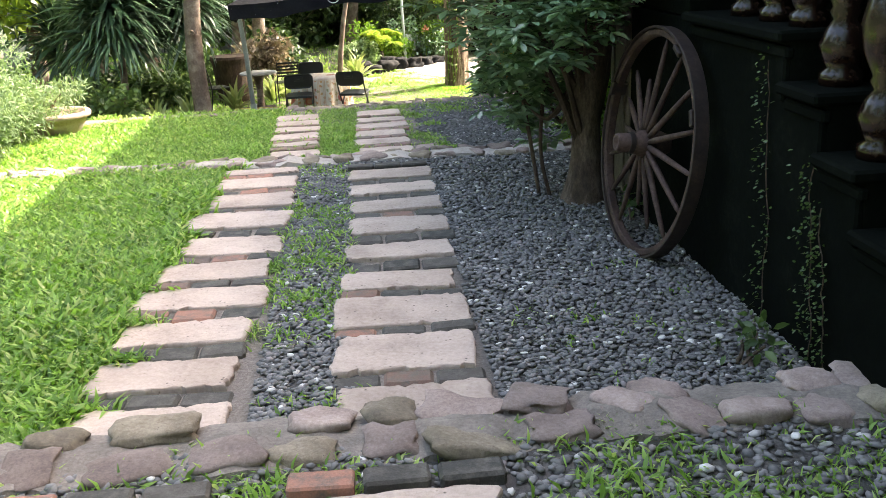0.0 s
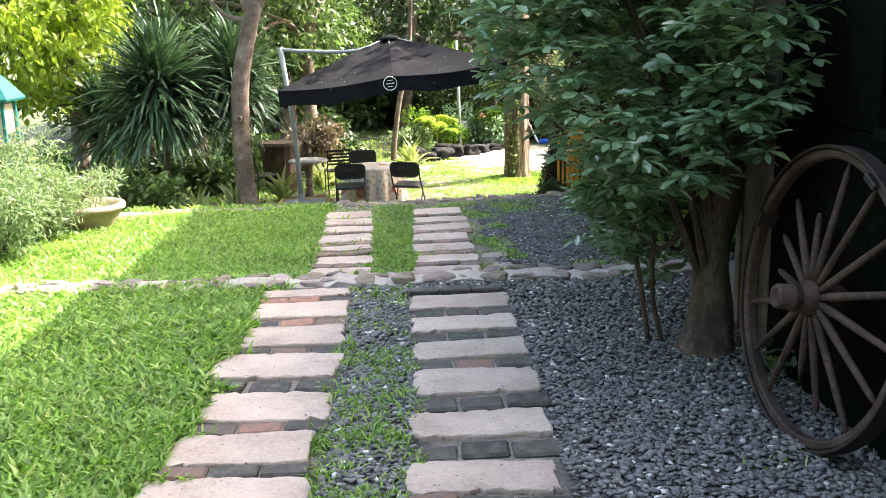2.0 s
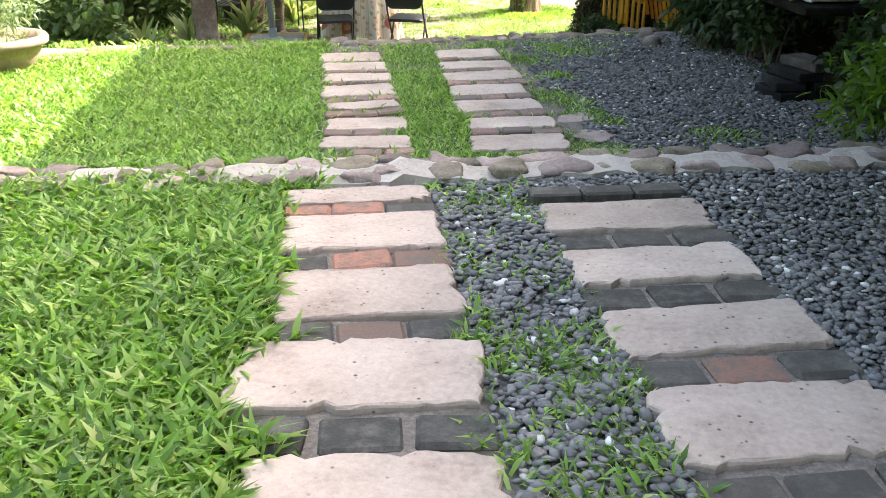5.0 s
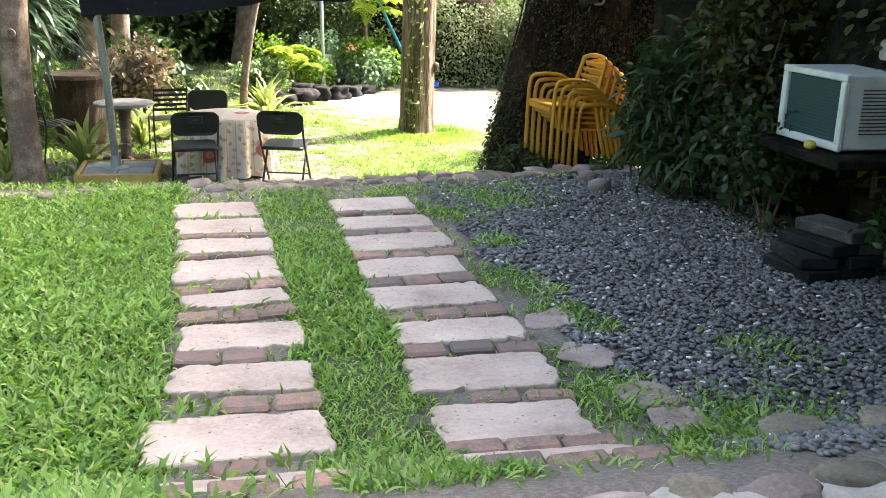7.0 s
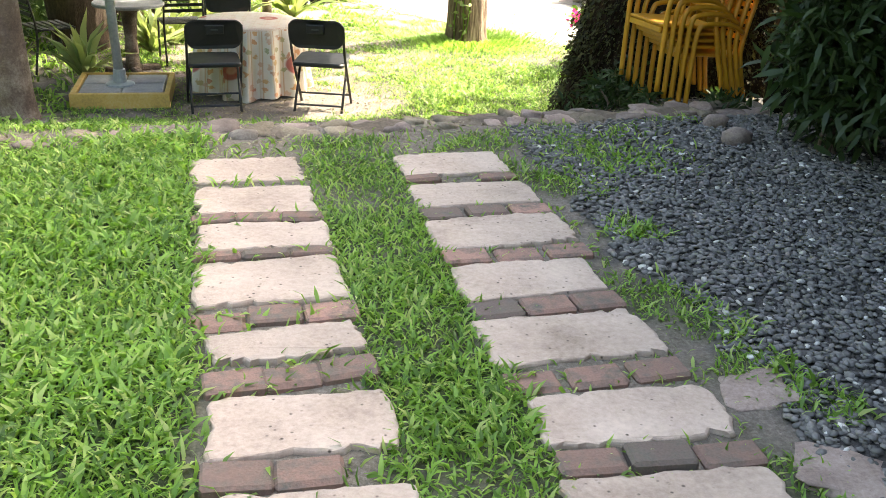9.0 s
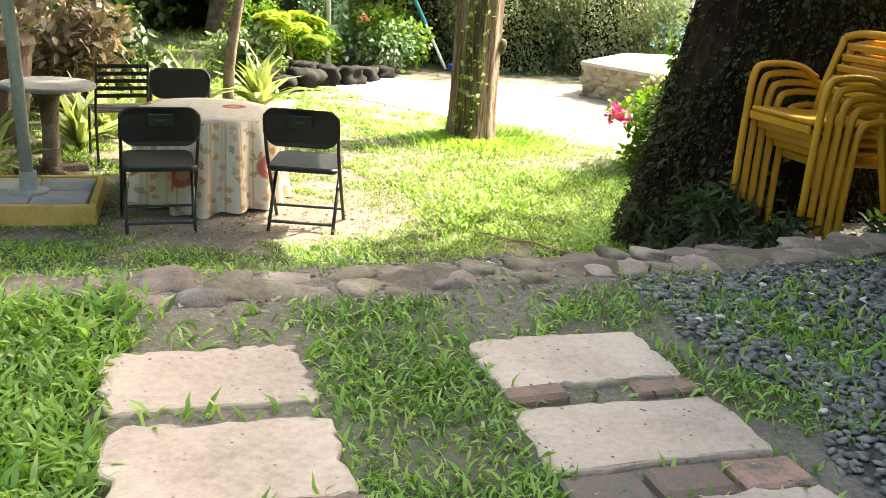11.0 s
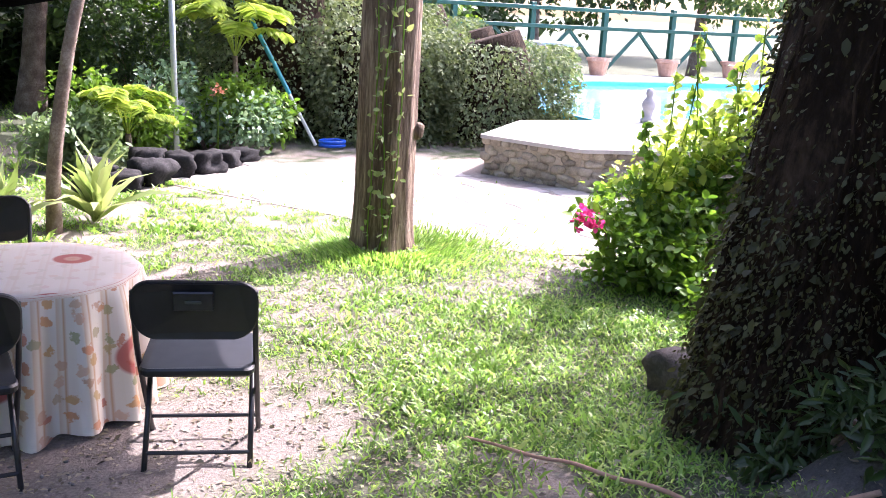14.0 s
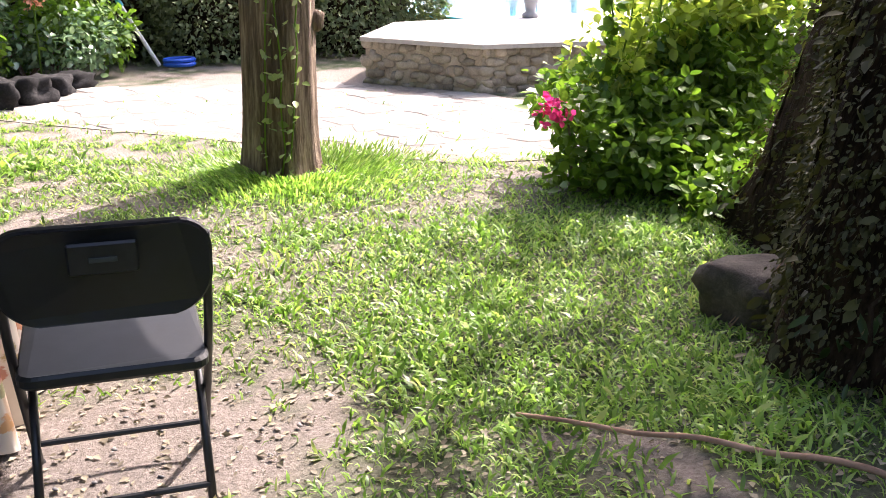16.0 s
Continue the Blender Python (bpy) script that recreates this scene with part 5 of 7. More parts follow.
# ---------------- cart wheel ----------------
def cart_wheel():
    R = 0.645
    m = at(3.13, 1.3, 0.63, 5.5, 0, 0) @ pose(0, 0, 0, 0, 7, 0)
    ob = thing("cart_wheel", None, None, m, "old wooden cart wheel with broken spokes leaning on the wall", "wheel")
    n = 64

    def ring(r0, r1, x0, x1, c=0.008):
        prof = [(r0, x0 + c), (r0 + c, x0), (r1 - c, x0), (r1, x0 + c), (r1, x1 - c), (r1 - c, x1), (r0 + c, x1), (r0, x1 - c)]
        vs = [(x, r * math.cos(2 * math.pi * j / n), r * math.sin(2 * math.pi * j / n)) for j in range(n) for r, x in prof]
        fs = [[j * 8 + k, j * 8 + (k + 1) % 8, ((j + 1) % n) * 8 + (k + 1) % 8, ((j + 1) % n) * 8 + k] for j in range(n) for k in range(8)]
        return vs, fs
    part("rim", mesh_of("rim", ring(R - 0.044, R - 0.004, -0.028, 0.028)), M["wood_wheel"], ob)
    part("tyre", mesh_of("tyre", ring(R - 0.003, R + 0.012, -0.04, 0.04, 0.003)), M["iron"], ob, "rusty iron tyre")
    hub = lathe([(0.02, -0.17), (0.03, -0.2), (0.048, -0.2), (0.054, -0.19), (0.056, -0.1), (0.076, -0.06), (0.082, 0.0), (0.076, 0.06), (0.06, 0.1), (0.05, 0.12)], 20)
    part("hub", mesh_of("hub", ([(z, x, y) for x, y, z in hub[0]], hub[1]), smoothed=True), M["wood_wheel"], ob)
    part("hub_band", mesh_of("hub_band", ring(0.055, 0.063, -0.13, -0.1, 0.002)), M["iron"], ob)
    r = np.random.default_rng(3)
    for k in range(16):
        a = 2 * math.pi * k / 16 + 0.1
        reach = R - 0.05 if k not in (0, 1, 2, 3, 11, 12) else (R - 0.05) * (0.62 + 0.1 * (k % 3))
        d = Vector((0, math.cos(a), math.sin(a)))
        pts = [d * (0.08 + (reach - 0.08) * t) + Vector((-0.03 * (1 - t), 0, 0)) for t in (0, 0.15, 0.5, 0.9, 1.0)]
        part("spoke", mesh_of("spoke", tube(pts, [0.015, 0.019, 0.017, 0.014, 0.012 if reach > 0.6 else 0.007], 8), smoothed=True), M["wood_wheel"], ob)
    for a in (2.75, 2.05, 0.4):
        part("clamp", mesh_of("clamp", box((0, (R - 0.03) * math.cos(a), (R - 0.03) * math.sin(a)), (0.1, 0.03, 0.09), 0.006, (math.degrees(a), 0, 0))), M["iron"], ob)


cart_wheel()


# creepers on the stair wall
r9 = np.random.default_rng(9)
wall_vine = thing("creeper", None, None, HERE, "thin creeper with small leaves on the dark wall", "creeper")
for k, (v0, z0) in enumerate(((0.15, 1.22), (-0.3, 0.85), (-0.35, 0.7))):
    zz = np.linspace(z0, 0.05, 18)
    vv = v0 - 0.05 * k - 0.12 * (1 - zz / z0) + np.cumsum(r9.normal(0, 0.012, 18))
    pts = np.stack([0 * zz + 3.305, vv, zz], 1)
    part("stem", mesh_of("stem", tube([tuple(p) for p in pts], 0.003, 5)), M["bark_dark"], wall_vine)
    q = np.repeat(pts, 9, 0) + r9.normal(0, 0.025, (162, 3)) - np.array([0.02, 0, 0])
    q[:, 0] = np.minimum(q[:, 0], 3.305)
    part("leaves", leaf_mesh("leaves", LEAF, q, np.stack([-np.ones(162), r9.normal(0, 0.6, 162), r9.normal(-0.3, 0.6, 162)], 1), r9.uniform(0.01, 0.024, 162), r9, 0.8, 1.2), M["leaf_tree"], wall_vine)
for k, (u, v) in enumerate(((3.05, -0.36), (3.22, 1.95))):
    bush(u, v, (0.22, 0.22, 0.2), 90 + k, M["leaf_tree"], "small green weed at the wall's foot", 60, LEAF, 0.06, "weed", category="weed", stems=3)


# ---------------- folding chairs, table, umbrella ----------------
def rounded(w, h, rad, n=5):
    pts = []
    for cx, cy, a0 in ((w / 2 - rad, h / 2 - rad, 0), (-w / 2 + rad, h / 2 - rad, 90), (-w / 2 + rad, -h / 2 + rad, 180), (w / 2 - rad, -h / 2 + rad, 270)):
        for i in range(n + 1):
            a = radians(a0 + 90 * i / n)
            pts.append((cx + rad * math.cos(a), cy + rad * math.sin(a)))
    return pts


def panel(outline, thick, bend=0.0):
    """A plate with rounded edges in the x-z plane, bowed by bend."""
    n = len(outline)
    rings = [(0.97, -thick / 2), (1.0, -thick / 4), (1.0, thick / 4), (0.97, thick / 2)]
    w = max(abs(p[0]) for p in outline)
    vs = [(x * s, y + bend * (1 - (x / w) ** 2), z * s) for s, y in rings for x, z in outline]
    fs = [[i * n + j, (i + 1) * n + j, (i + 1) * n + (j + 1) % n, i * n + (j + 1) % n] for i in range(3) for j in range(n)]
    fs += [[*range(n)], [3 * n + j for j in range(n)][::-1]]
    return vs, fs


def folding_chair(m, label):
    """It faces +y, its feet at z 0."""
    ob = thing("folding_chair", None, None, m, label, "chair", "folding chairs round the table")
    W = 0.225
    for s in (-1, 1):
        part("front_leg", mesh_of("front_leg", tube(curve([(s * W, -0.235, 0.775), (s * W, -0.19, 0.6), (s * W, -0.1, 0.43), (s * W, 0.2, 0.01)], 4), 0.0125, 8, flat=0.8), smoothed=True), M["black_metal"], ob)
        part("rear_leg", mesh_of("rear_leg", tube([(s * (W - 0.02), 0.1, 0.42), (s * (W - 0.02), -0.2, 0.01)], 0.0115, 8), smoothed=True), M["black_metal"], ob)
        part("foot_cap", mesh_of("foot_cap", tube([(s * (W - 0.02), -0.195, 0.02), (s * (W - 0.02), -0.203, 0.0)], 0.015, 8)), M["black_plastic"], ob)
        part("foot_cap", mesh_of("foot_cap", tube([(s * W, 0.195, 0.02), (s * W, 0.203, 0.0)], 0.015, 8)), M["black_plastic"], ob)
    part("crossbar", mesh_of("crossbar", tube([(-W + 0.02, -0.155, 0.075), (W - 0.02, -0.155, 0.075)], 0.009, 8)), M["black_metal"], ob)
    part("crossbar", mesh_of("crossbar", tube([(-W, 0.13, 0.11), (W, 0.13, 0.11)], 0.009, 8)), M["black_metal"], ob)
    back = part("backrest", mesh_of("backrest", panel([(x, z - (0.02 * (1 - (x / 0.237) ** 2) if z < 0 else 0)) for x, z in rounded(0.475, 0.235, 0.085, 8)], 0.03, -0.025), smoothed=False), M["black_plastic"], ob, m=pose(0, -0.225, 0.708, 12, 0, 0))
    part("handle_slot", mesh_of("handle_slot", box((0, -0.047, 0.05), (0.15, 0.012, 0.08), 0.005)), M["black_metal"], back)
    part("badge", mesh_of("badge", box((0, -0.055, 0.05), (0.06, 0.004, 0.012), 0.001)), M["ac_slot"], back, "small grey badge")
    seat = panel(rounded(0.44, 0.41, 0.05), 0.035, -0.012)
    part("seat", mesh_of("seat", ([(x, z, -y) for x, y, z in seat[0]], seat[1])), M["black_plastic"], ob, m=pose(0, 0.0, 0.435, 2, 0, 0))
    return ob


folding_chair(at(1.44, 13.06, -1.13, -17) @ Matrix.Scale(1.05, 4), "black folding chair with a plastic seat at the table")
folding_chair(at(0.48, 13.1, -1.13, 4) @ Matrix.Scale(1.04, 4), "black folding chair pushed up to the clothed table")
folding_chair(at(0.62, 14.5, -1.11, 176), "black folding chair on the table's far side")


def clothed_table():
    tab = thing("round_table", None, None, at(0.82, 13.85, -1.12), "round table under a printed cloth", "table")
    part("tabletop", mesh_of("tabletop", lathe([(0.45, 0.63), (0.47, 0.64), (0.47, 0.655), (0.45, 0.66)], 40)), M["wood_post"], tab)
    for a in (0.7, 2.3, 3.8, 5.4):
        part("leg", mesh_of("leg", tube([(0.3 * math.cos(a), 0.3 * math.sin(a), 0.63), (0.36 * math.cos(a), 0.36 * math.sin(a), 0)], 0.015, 8)), M["black_metal"], tab)
    n, vs, pr = 144, [], []
    rows = [(0.0, 0), (0.2, 0), (0.38, 0), (0.475, 0), (0.495, -0.02), (0.505, -0.1), (0.515, -0.25), (0.52, -0.42), (0.53, -0.55), (0.54, -0.65)]
    for r, z in rows:
        for j in range(n):
            t = 2 * math.pi * j / n
            fold = (0.075 * math.sin(t * 16 + 0.6 * math.sin(3 * t)) + 0.03 * math.sin(t * 7 + 1)) * max(0, -z) ** 0.7
            rr = r + fold
            vs.append((rr * math.cos(t), rr * math.sin(t), 0.667 + z + (0.015 * math.sin(t * 5) if z < -0.6 else 0)))
            pr.append((t / (2 * math.pi) * 3.4 if z < -0.01 else r * math.cos(t), (0.9 - z) if z < -0.01 else r * math.sin(t), 0 if z < -0.01 else 1))
    fs = [[i * n + j, i * n + (j + 1) % n, (i + 1) * n + (j + 1) % n, (i + 1) * n + j] for i in range(len(rows) - 1) for j in range(n)]
    me = mesh_of("tablecloth", (vs, [f[::-1] for f in fs]), smoothed=True)
    a = me.attributes.new("print", "FLOAT_VECTOR", "POINT")
    a.data.foreach_set("vector", np.array(pr, np.float32).ravel())
    thing("tablecloth", me, M["cloth"], at(0.82, 13.85, -1.12, -8), "cream cloth printed with sprigs and red medallions, hanging in folds", "tablecloth")


clothed_table()


def umbrella():
    ob = thing("cantilever_umbrella", None, None, at(-0.37, 13.5, -0.98), "black square garden umbrella on a grey cantilever pole", "umbrella")
    part("pole", mesh_of("pole", tube([(0, 0, 0), (-0.04, 0, 1.0), (-0.1, 0, 1.7), (-0.2, 0, 2.55)], 0.042, 12), smoothed=True), M["alu"], ob, "grey painted metal pole")
    part("collar", mesh_of("collar", lathe([(0.06, 0), (0.065, 0.02), (0.065, 0.1), (0.06, 0.12)], 14)), M["alu"], ob, m=pose(-0.105, 0, 1.68))
    part("arm", mesh_of("arm", tube(curve([(-0.2, 0, 2.52), (0.2, 0, 2.48), (1.0, 0.05, 2.46), (1.5, 0.05, 2.62)], 5), 0.03, 10), smoothed=True), M["alu"], ob)
    part("foot_plate", mesh_of("foot_plate", lathe([(0.13, -0.01), (0.13, 0.01), (0.06, 0.02), (0.055, 0.14)], 16)), M["alu"], ob)
    # canopy: eight ribs to a square rim, sagging cloth between, tilted
    def rim(k):
        a = k / 8 * 2 * math.pi
        c, s = math.cos(a), math.sin(a)
        m = max(abs(c), abs(s))
        return Vector((1.74 * c / m, 1.45 * s / m, 0))
    tilt = Matrix.Translation((1.62, 0.05, 2.05)) @ Euler((radians(-2), radians(-5.5), 0)).to_matrix().to_4x4()
    hub = Vector((0, 0, 0.62))
    n, m, vs, fs = 64, 9, [], []
    for j in range(n):
        k = j / n * 8
        i = int(k)
        q = rim(i).lerp(rim(i + 1), k - i)
        sag = math.sin((k - i) * math.pi)
        for t in range(m):
            f = t / (m - 1)
            p = hub.lerp(q, f)
            p.z += 0.02 * math.sin(f * math.pi) - sag * (0.05 * f + 0.04 * math.sin(f * math.pi))
            vs.append(tuple(p))
        for z in (-0.06, -0.14, -0.22):
            vs.append((q.x * 0.995, q.y * 0.995, q.z - sag * 0.07 + z + 0.015 * math.sin(j * 1.7)))
    c = m + 3
    for j in range(n):
        for t in range(c - 1):
            a, b = j * c + t, ((j + 1) % n) * c + t
            fs.append([a, a + 1, b + 1, b])
    can = part("canopy", mesh_of("canopy", (vs, fs)), M["canvas"], ob, "faded black canvas with a hanging valance", m=tilt)
    part("cap", mesh_of("cap", lathe([(0.2, 0.575), (0.14, 0.62), (0.06, 0.655), (0.02, 0.66)], 16), smoothed=True), M["canvas"], can)
    part("printed_mark", mesh_of("printed_mark", tube([(0.1 * math.cos(a), 0.1 * math.sin(a), 0.002) for a in np.arange(0, 6.28, 0.25)], 0.007, 6, True), box((0, 0.0, 0.002), (0.13, 0.014, 0.004), 0.001), box((0, -0.045, 0.002), (0.09, 0.01, 0.004), 0.001), box((0, 0.045, 0.002), (0.09, 0.01, 0.004), 0.001)), M["print_white"], can, "round white printed mark", m=pose(-0.05, -1.455, -0.1, 90, 0, 0))
    for i in range(8):
        q = rim(i)
        part("rib", mesh_of("rib", tube([tuple(hub), tuple(hub.lerp(q, 0.5) + Vector((0, 0, 0.0))), tuple(q + Vector((0, 0, -0.02)))], 0.011, 6)), M["alu"], can)
    part("strut", mesh_of("strut", tube([(0, 0, 0.2), (0, 0, 0.62)], 0.025, 8)), M["alu"], can)
    base = thing("umbrella_base", None, None, at(-0.34, 13.55, -1.12, -1), "worn yellow plinth filled with grey concrete weights", "umbrella base")
    for s, c, d in ((1, (0, -0.4, 0.065), (0.86, 0.05, 0.15)), (2, (0, 0.4, 0.065), (0.86, 0.05, 0.15)), (3, (-0.405, 0, 0.065), (0.05, 0.75, 0.15)), (4, (0.405, 0, 0.065), (0.05, 0.75, 0.15))):
        part("side_board", mesh_of("side_board", box(c, d, 0.006)), M["plinth_yellow"], base, "chipped yellow paint")
    for i in range(2):
        for j in range(2):
            part("weight", mesh_of("weight", box((-0.185 + 0.37 * i, -0.18 + 0.36 * j, 0.08), (0.36, 0.35, 0.11), 0.01)), M["paver"], base)


umbrella()


def small_table():
    ob = thing("pedestal_table", None, None, at(-0.34, 14.6, -1.11), "round pale-topped table on a wooden pedestal", "table")
    part("tabletop", mesh_of("tabletop", lathe([(0.3, 0.66), (0.35, 0.67), (0.35, 0.69), (0.34, 0.7)], 36)), M["paver"], ob)
    part("pedestal", mesh_of("pedestal", lathe([(0.09, 0.03), (0.07, 0.1), (0.06, 0.35), (0.08, 0.6), (0.16, 0.66)], 14), smoothed=True), M["bark"], ob)
    for a in (0, 90):
        part("foot", mesh_of("foot", box((0, 0, 0.03), (0.56, 0.08, 0.06), 0.015, (0, 0, a + 20))), M["bark"], ob)


small_table()


def slat_chair(m, label):
    ob = thing("metal_chair", None, None, m, label, "chair", "metal chairs by the small table")
    for s in (-1, 1):
        part("rear_leg", mesh_of("rear_leg", tube(curve([(s * 0.21, -0.24, 0), (s * 0.21, -0.19, 0.43), (s * 0.2, -0.27, 0.86)], 5), 0.012, 7), smoothed=True), M["black_metal"], ob)
        part("front_leg", mesh_of("front_leg", tube([(s * 0.21, 0.22, 0), (s * 0.21, 0.19, 0.43)], 0.012, 7)), M["black_metal"], ob)
        part("seat_rail", mesh_of("seat_rail", tube([(s * 0.21, -0.2, 0.43), (s * 0.21, 0.2, 0.43)], 0.012, 7)), M["black_metal"], ob)
    for i in range(6):
        part("seat_slat", mesh_of("seat_slat", box((0, -0.17 + 0.068 * i, 0.44), (0.43, 0.045, 0.012), 0.004)), M["black_metal"], ob)
    for i in range(5):
        part("back_slat", mesh_of("back_slat", box((0, -0.225 - 0.012 * i, 0.58 + 0.062 * i), (0.42, 0.012, 0.035), 0.004)), M["black_metal"], ob)


slat_chair(at(0.14, 15.1, -1.11, 12) @ Matrix.Scale(0.98, 4), "black slatted metal chair beside the small table")
slat_chair(at(-1.15, 14.75, -1.11, -60) @ Matrix.Scale(1.0, 4), "black slatted metal chair beside the small table")


# ---------------- yellow stacked armchairs ----------------
def yellow_chair(m):
    ob = thing("stacking_armchair", None, None, m, "mustard yellow plastic armchair in a stack by the trunk", "chair", "stack of yellow armchairs")
    Y = M["yellow"]
    for s in (-1, 1):
        part("arm_frame", mesh_of("arm_frame", tube(curve([(s * 0.262, 0.21, 0.0), (s * 0.264, 0.205, 0.35), (s * 0.266, 0.19, 0.61), (s * 0.266, 0.12, 0.665), (s * 0.262, -0.08, 0.66), (s * 0.245, -0.2, 0.6)], 6), 0.019, 8, flat=0.8), smoothed=True), Y, ob)
        part("rear_leg", mesh_of("rear_leg", tube(curve([(s * 0.27, -0.31, 0.0), (s * 0.24, -0.24, 0.3), (s * 0.225, -0.22, 0.5), (s * 0.205, -0.3, 0.82)], 6), 0.019, 8, flat=0.8), smoothed=True), Y, ob)
    seat = panel(rounded(0.47, 0.46, 0.06), 0.022, -0.015)
    part("seat", mesh_of("seat", ([(x, z, -y) for x, y, z in seat[0]], seat[1])), Y, ob, m=pose(0, 0.0, 0.435, 3, 0, 0))
    part("seat_apron", mesh_of("seat_apron", box((0, 0.21, 0.415), (0.44, 0.02, 0.045), 0.006)), Y, ob)
    for i in range(5):
        part("back_slat", mesh_of("back_slat", box((0, -0.245 - 0.018 * i, 0.55 + 0.056 * i), (0.42 - 0.008 * i, 0.018, 0.038), 0.006, (-12, 0, 0))), Y, ob)
    part("top_rail", mesh_of("top_rail", tube(curve([(-0.2, -0.3, 0.82), (-0.1, -0.325, 0.845), (0.1, -0.325, 0.845), (0.2, -0.3, 0.82)], 5), 0.02, 8), smoothed=True), Y, ob)
    return ob


STACK = at(4.12, 11.12, -0.63, 95.8) @ Matrix.Scale(1.03, 4)
first_chair = yellow_chair(STACK)
for k in range(1, 5):
    copy_thing(first_chair, STACK @ pose(0, 0.062 * k, 0.05 * k))


# ---------------- air conditioner on the wall ----------------
def air_conditioner():
    ob = thing("air_conditioner", None, None, at(4.18, 7.66, 0.28), "dirty white window air conditioner with a blue-green coil", "air conditioner")
    part("casing", mesh_of("casing", box((0.28, 0, 0.22), (0.54, 0.62, 0.44), 0.012)), M["ac_white"], ob)
    part("coil", mesh_of("coil", box((0.006, 0, 0.22), (0.006, 0.53, 0.35), 0.002), smoothed=False), M["ac_grille"], ob, "blue-green finned coil")
    for i in range(17):
        part("fin", mesh_of("fin", box((0.0, 0, 0.06 + 0.02 * i), (0.006, 0.52, 0.006), 0.001)), M["ac_grille"], ob)
    for c, d in (((-0.004, 0, 0.42), (0.03, 0.64, 0.04)), ((-0.004, 0, 0.02), (0.03, 0.64, 0.045)), ((-0.004, 0.295, 0.22), (0.03, 0.05, 0.36)), ((-0.004, -0.295, 0.22), (0.03, 0.05, 0.36))):
        part("frame", mesh_of("frame", box(c, d, 0.006)), M["ac_white"], ob)
    for i in range(13):
        part("louvre", mesh_of("louvre", box((0.26, -0.312, 0.1 + 0.021 * i), (0.3, 0.008, 0.007), 0.001)), M["ac_slot"], ob, "dark louvre slot")
    sh = thing("wall_shelf", None, None, at(4.4, 7.66, 0.2), "green-grey concrete shelf under the air conditioner", "shelf")
    part("board", mesh_of("board", box((0, 0, 0.035), (0.72, 1.0, 0.06), 0.01)), M["wall_stone"], sh)
    for s in (-0.35, 0.35):
        part("bracket", mesh_of("bracket", box((0.16, s, -0.1), (0.3, 0.05, 0.2), 0.01)), M["iron"], sh)
    thing("fruit", mesh_of("fruit", boulder(5, (0.075, 0.075, 0.06), 0.08, 2, 0.1), smoothed=True), M["fruit"], at(4.09, 7.5, 0.295), "yellow fruit lying on the shelf", "fruit")


air_conditioner()
thing("window_sill", mesh_of("window_sill", box((0.1, 0, 0.06), (0.5, 1.5, 0.12), 0.015)), M["mortar"], at(4.72, 6.9, 0.78), "pale cement sill above the air conditioner", "sill", kind="structure")
grille = thing("window_grille", None, None, at(4.62, 6.9, 0.9), "black wrought-iron window grille with scrolls", "grille")
for i in range(8):
    part("bar", mesh_of("bar", tube([(0, -0.65 + 0.185 * i, 0), (0, -0.65 + 0.185 * i, 1.3)], 0.009, 6)), M["black_metal"], grille)
for i in range(6):
    part("scroll", mesh_of("scroll", tube([(0, -0.5 + 0.2 * i + 0.06 * math.cos(a), 0.08 + 0.06 * math.sin(a)) for a in np.arange(0, 5.6, 0.4)], 0.007, 6)), M["black_metal"], grille)

# bricks stacked under it
for k, (du, dv, dz, a) in enumerate(((0, 0, 0, 5), (0.25, 0.02, 0, 3), (0.02, 0.02, 0.075, -8), (0.27, 0.0, 0.075, 4), (0.1, 0.0, 0.15, 12), (0.3, 0.02, 0.15, -5), (0.2, 0, 0.225, 15))):
    thing("paving_block", mesh_of("paving_block", box((0, 0, 0.035), (0.23, 0.42, 0.07), 0.008)), M["dark_stone" if k < 5 else "rock_brown"], at(4.0 + du, 7.3 + dv, -0.43 + dz, a), "paving block in a loose stack by the wall", "block", "stack of paving blocks")
thing("rock", mesh_of("rock", boulder(21, (0.2, 0.17, 0.15), 0.3), smoothed=True), M["kerb_stone"], at(3.62, 9.5, -0.4), "grey boulder beside the bamboo shrub", "rock")
thing("rock", mesh_of("rock", boulder(22, (0.17, 0.15, 0.13), 0.3), smoothed=True), M["kerb_stone"], at(3.66, 9.85, -0.4), "rounded boulder at the kerb's end", "rock")

# shrubs along the stone wall
bush(4.1, 9.25, (0.75, 0.9, 1.3), 71, M["leaf_deep"], "bamboo-like shrub with narrow dark leaves", 2800, SWORD, 0.15, width=2.4, category="shrub", droop=0.3)
bush(4.35, 8.7, (0.7, 0.9, 2.2), 72, M["leaf_ivy"], "dark shrub against the stone wall", 1900, LEAF, 0.08, category="shrub")
bush(4.4, 5.6, (0.9, 1.2, 1.9), 73, M["leaf_deep"], "dark shrub against the stone wall", 2200, LEAF, 0.09, category="shrub")
bush(3.9, 5.3, (0.7, 0.8, 0.9), 74, M["leaf_bush"], "fern-like green shrub over the pebbles", 900, SWORD, 0.13, width=2.4, category="shrub")
bush(4.4, 6.7, (0.5, 0.9, 0.7), 75, M["leaf_deep"], "dark shrub against the stone wall", 900, LEAF, 0.08, category="shrub")
bush(4.25, 8.15, (0.7, 0.8, 0.95), 76, M["leaf_deep"], "dark shrub under the wall shelf", 1500, LEAF, 0.08, category="shrub")
wall_ivy = thing("creeper", None, None, HERE, "dark creeper hanging over the stone wall", "creeper")
r10 = np.random.default_rng(10)
k = 3200
vv, zz = r10.uniform(4.4, 10.7, k), r10.uniform(-0.3, 3.4, k)
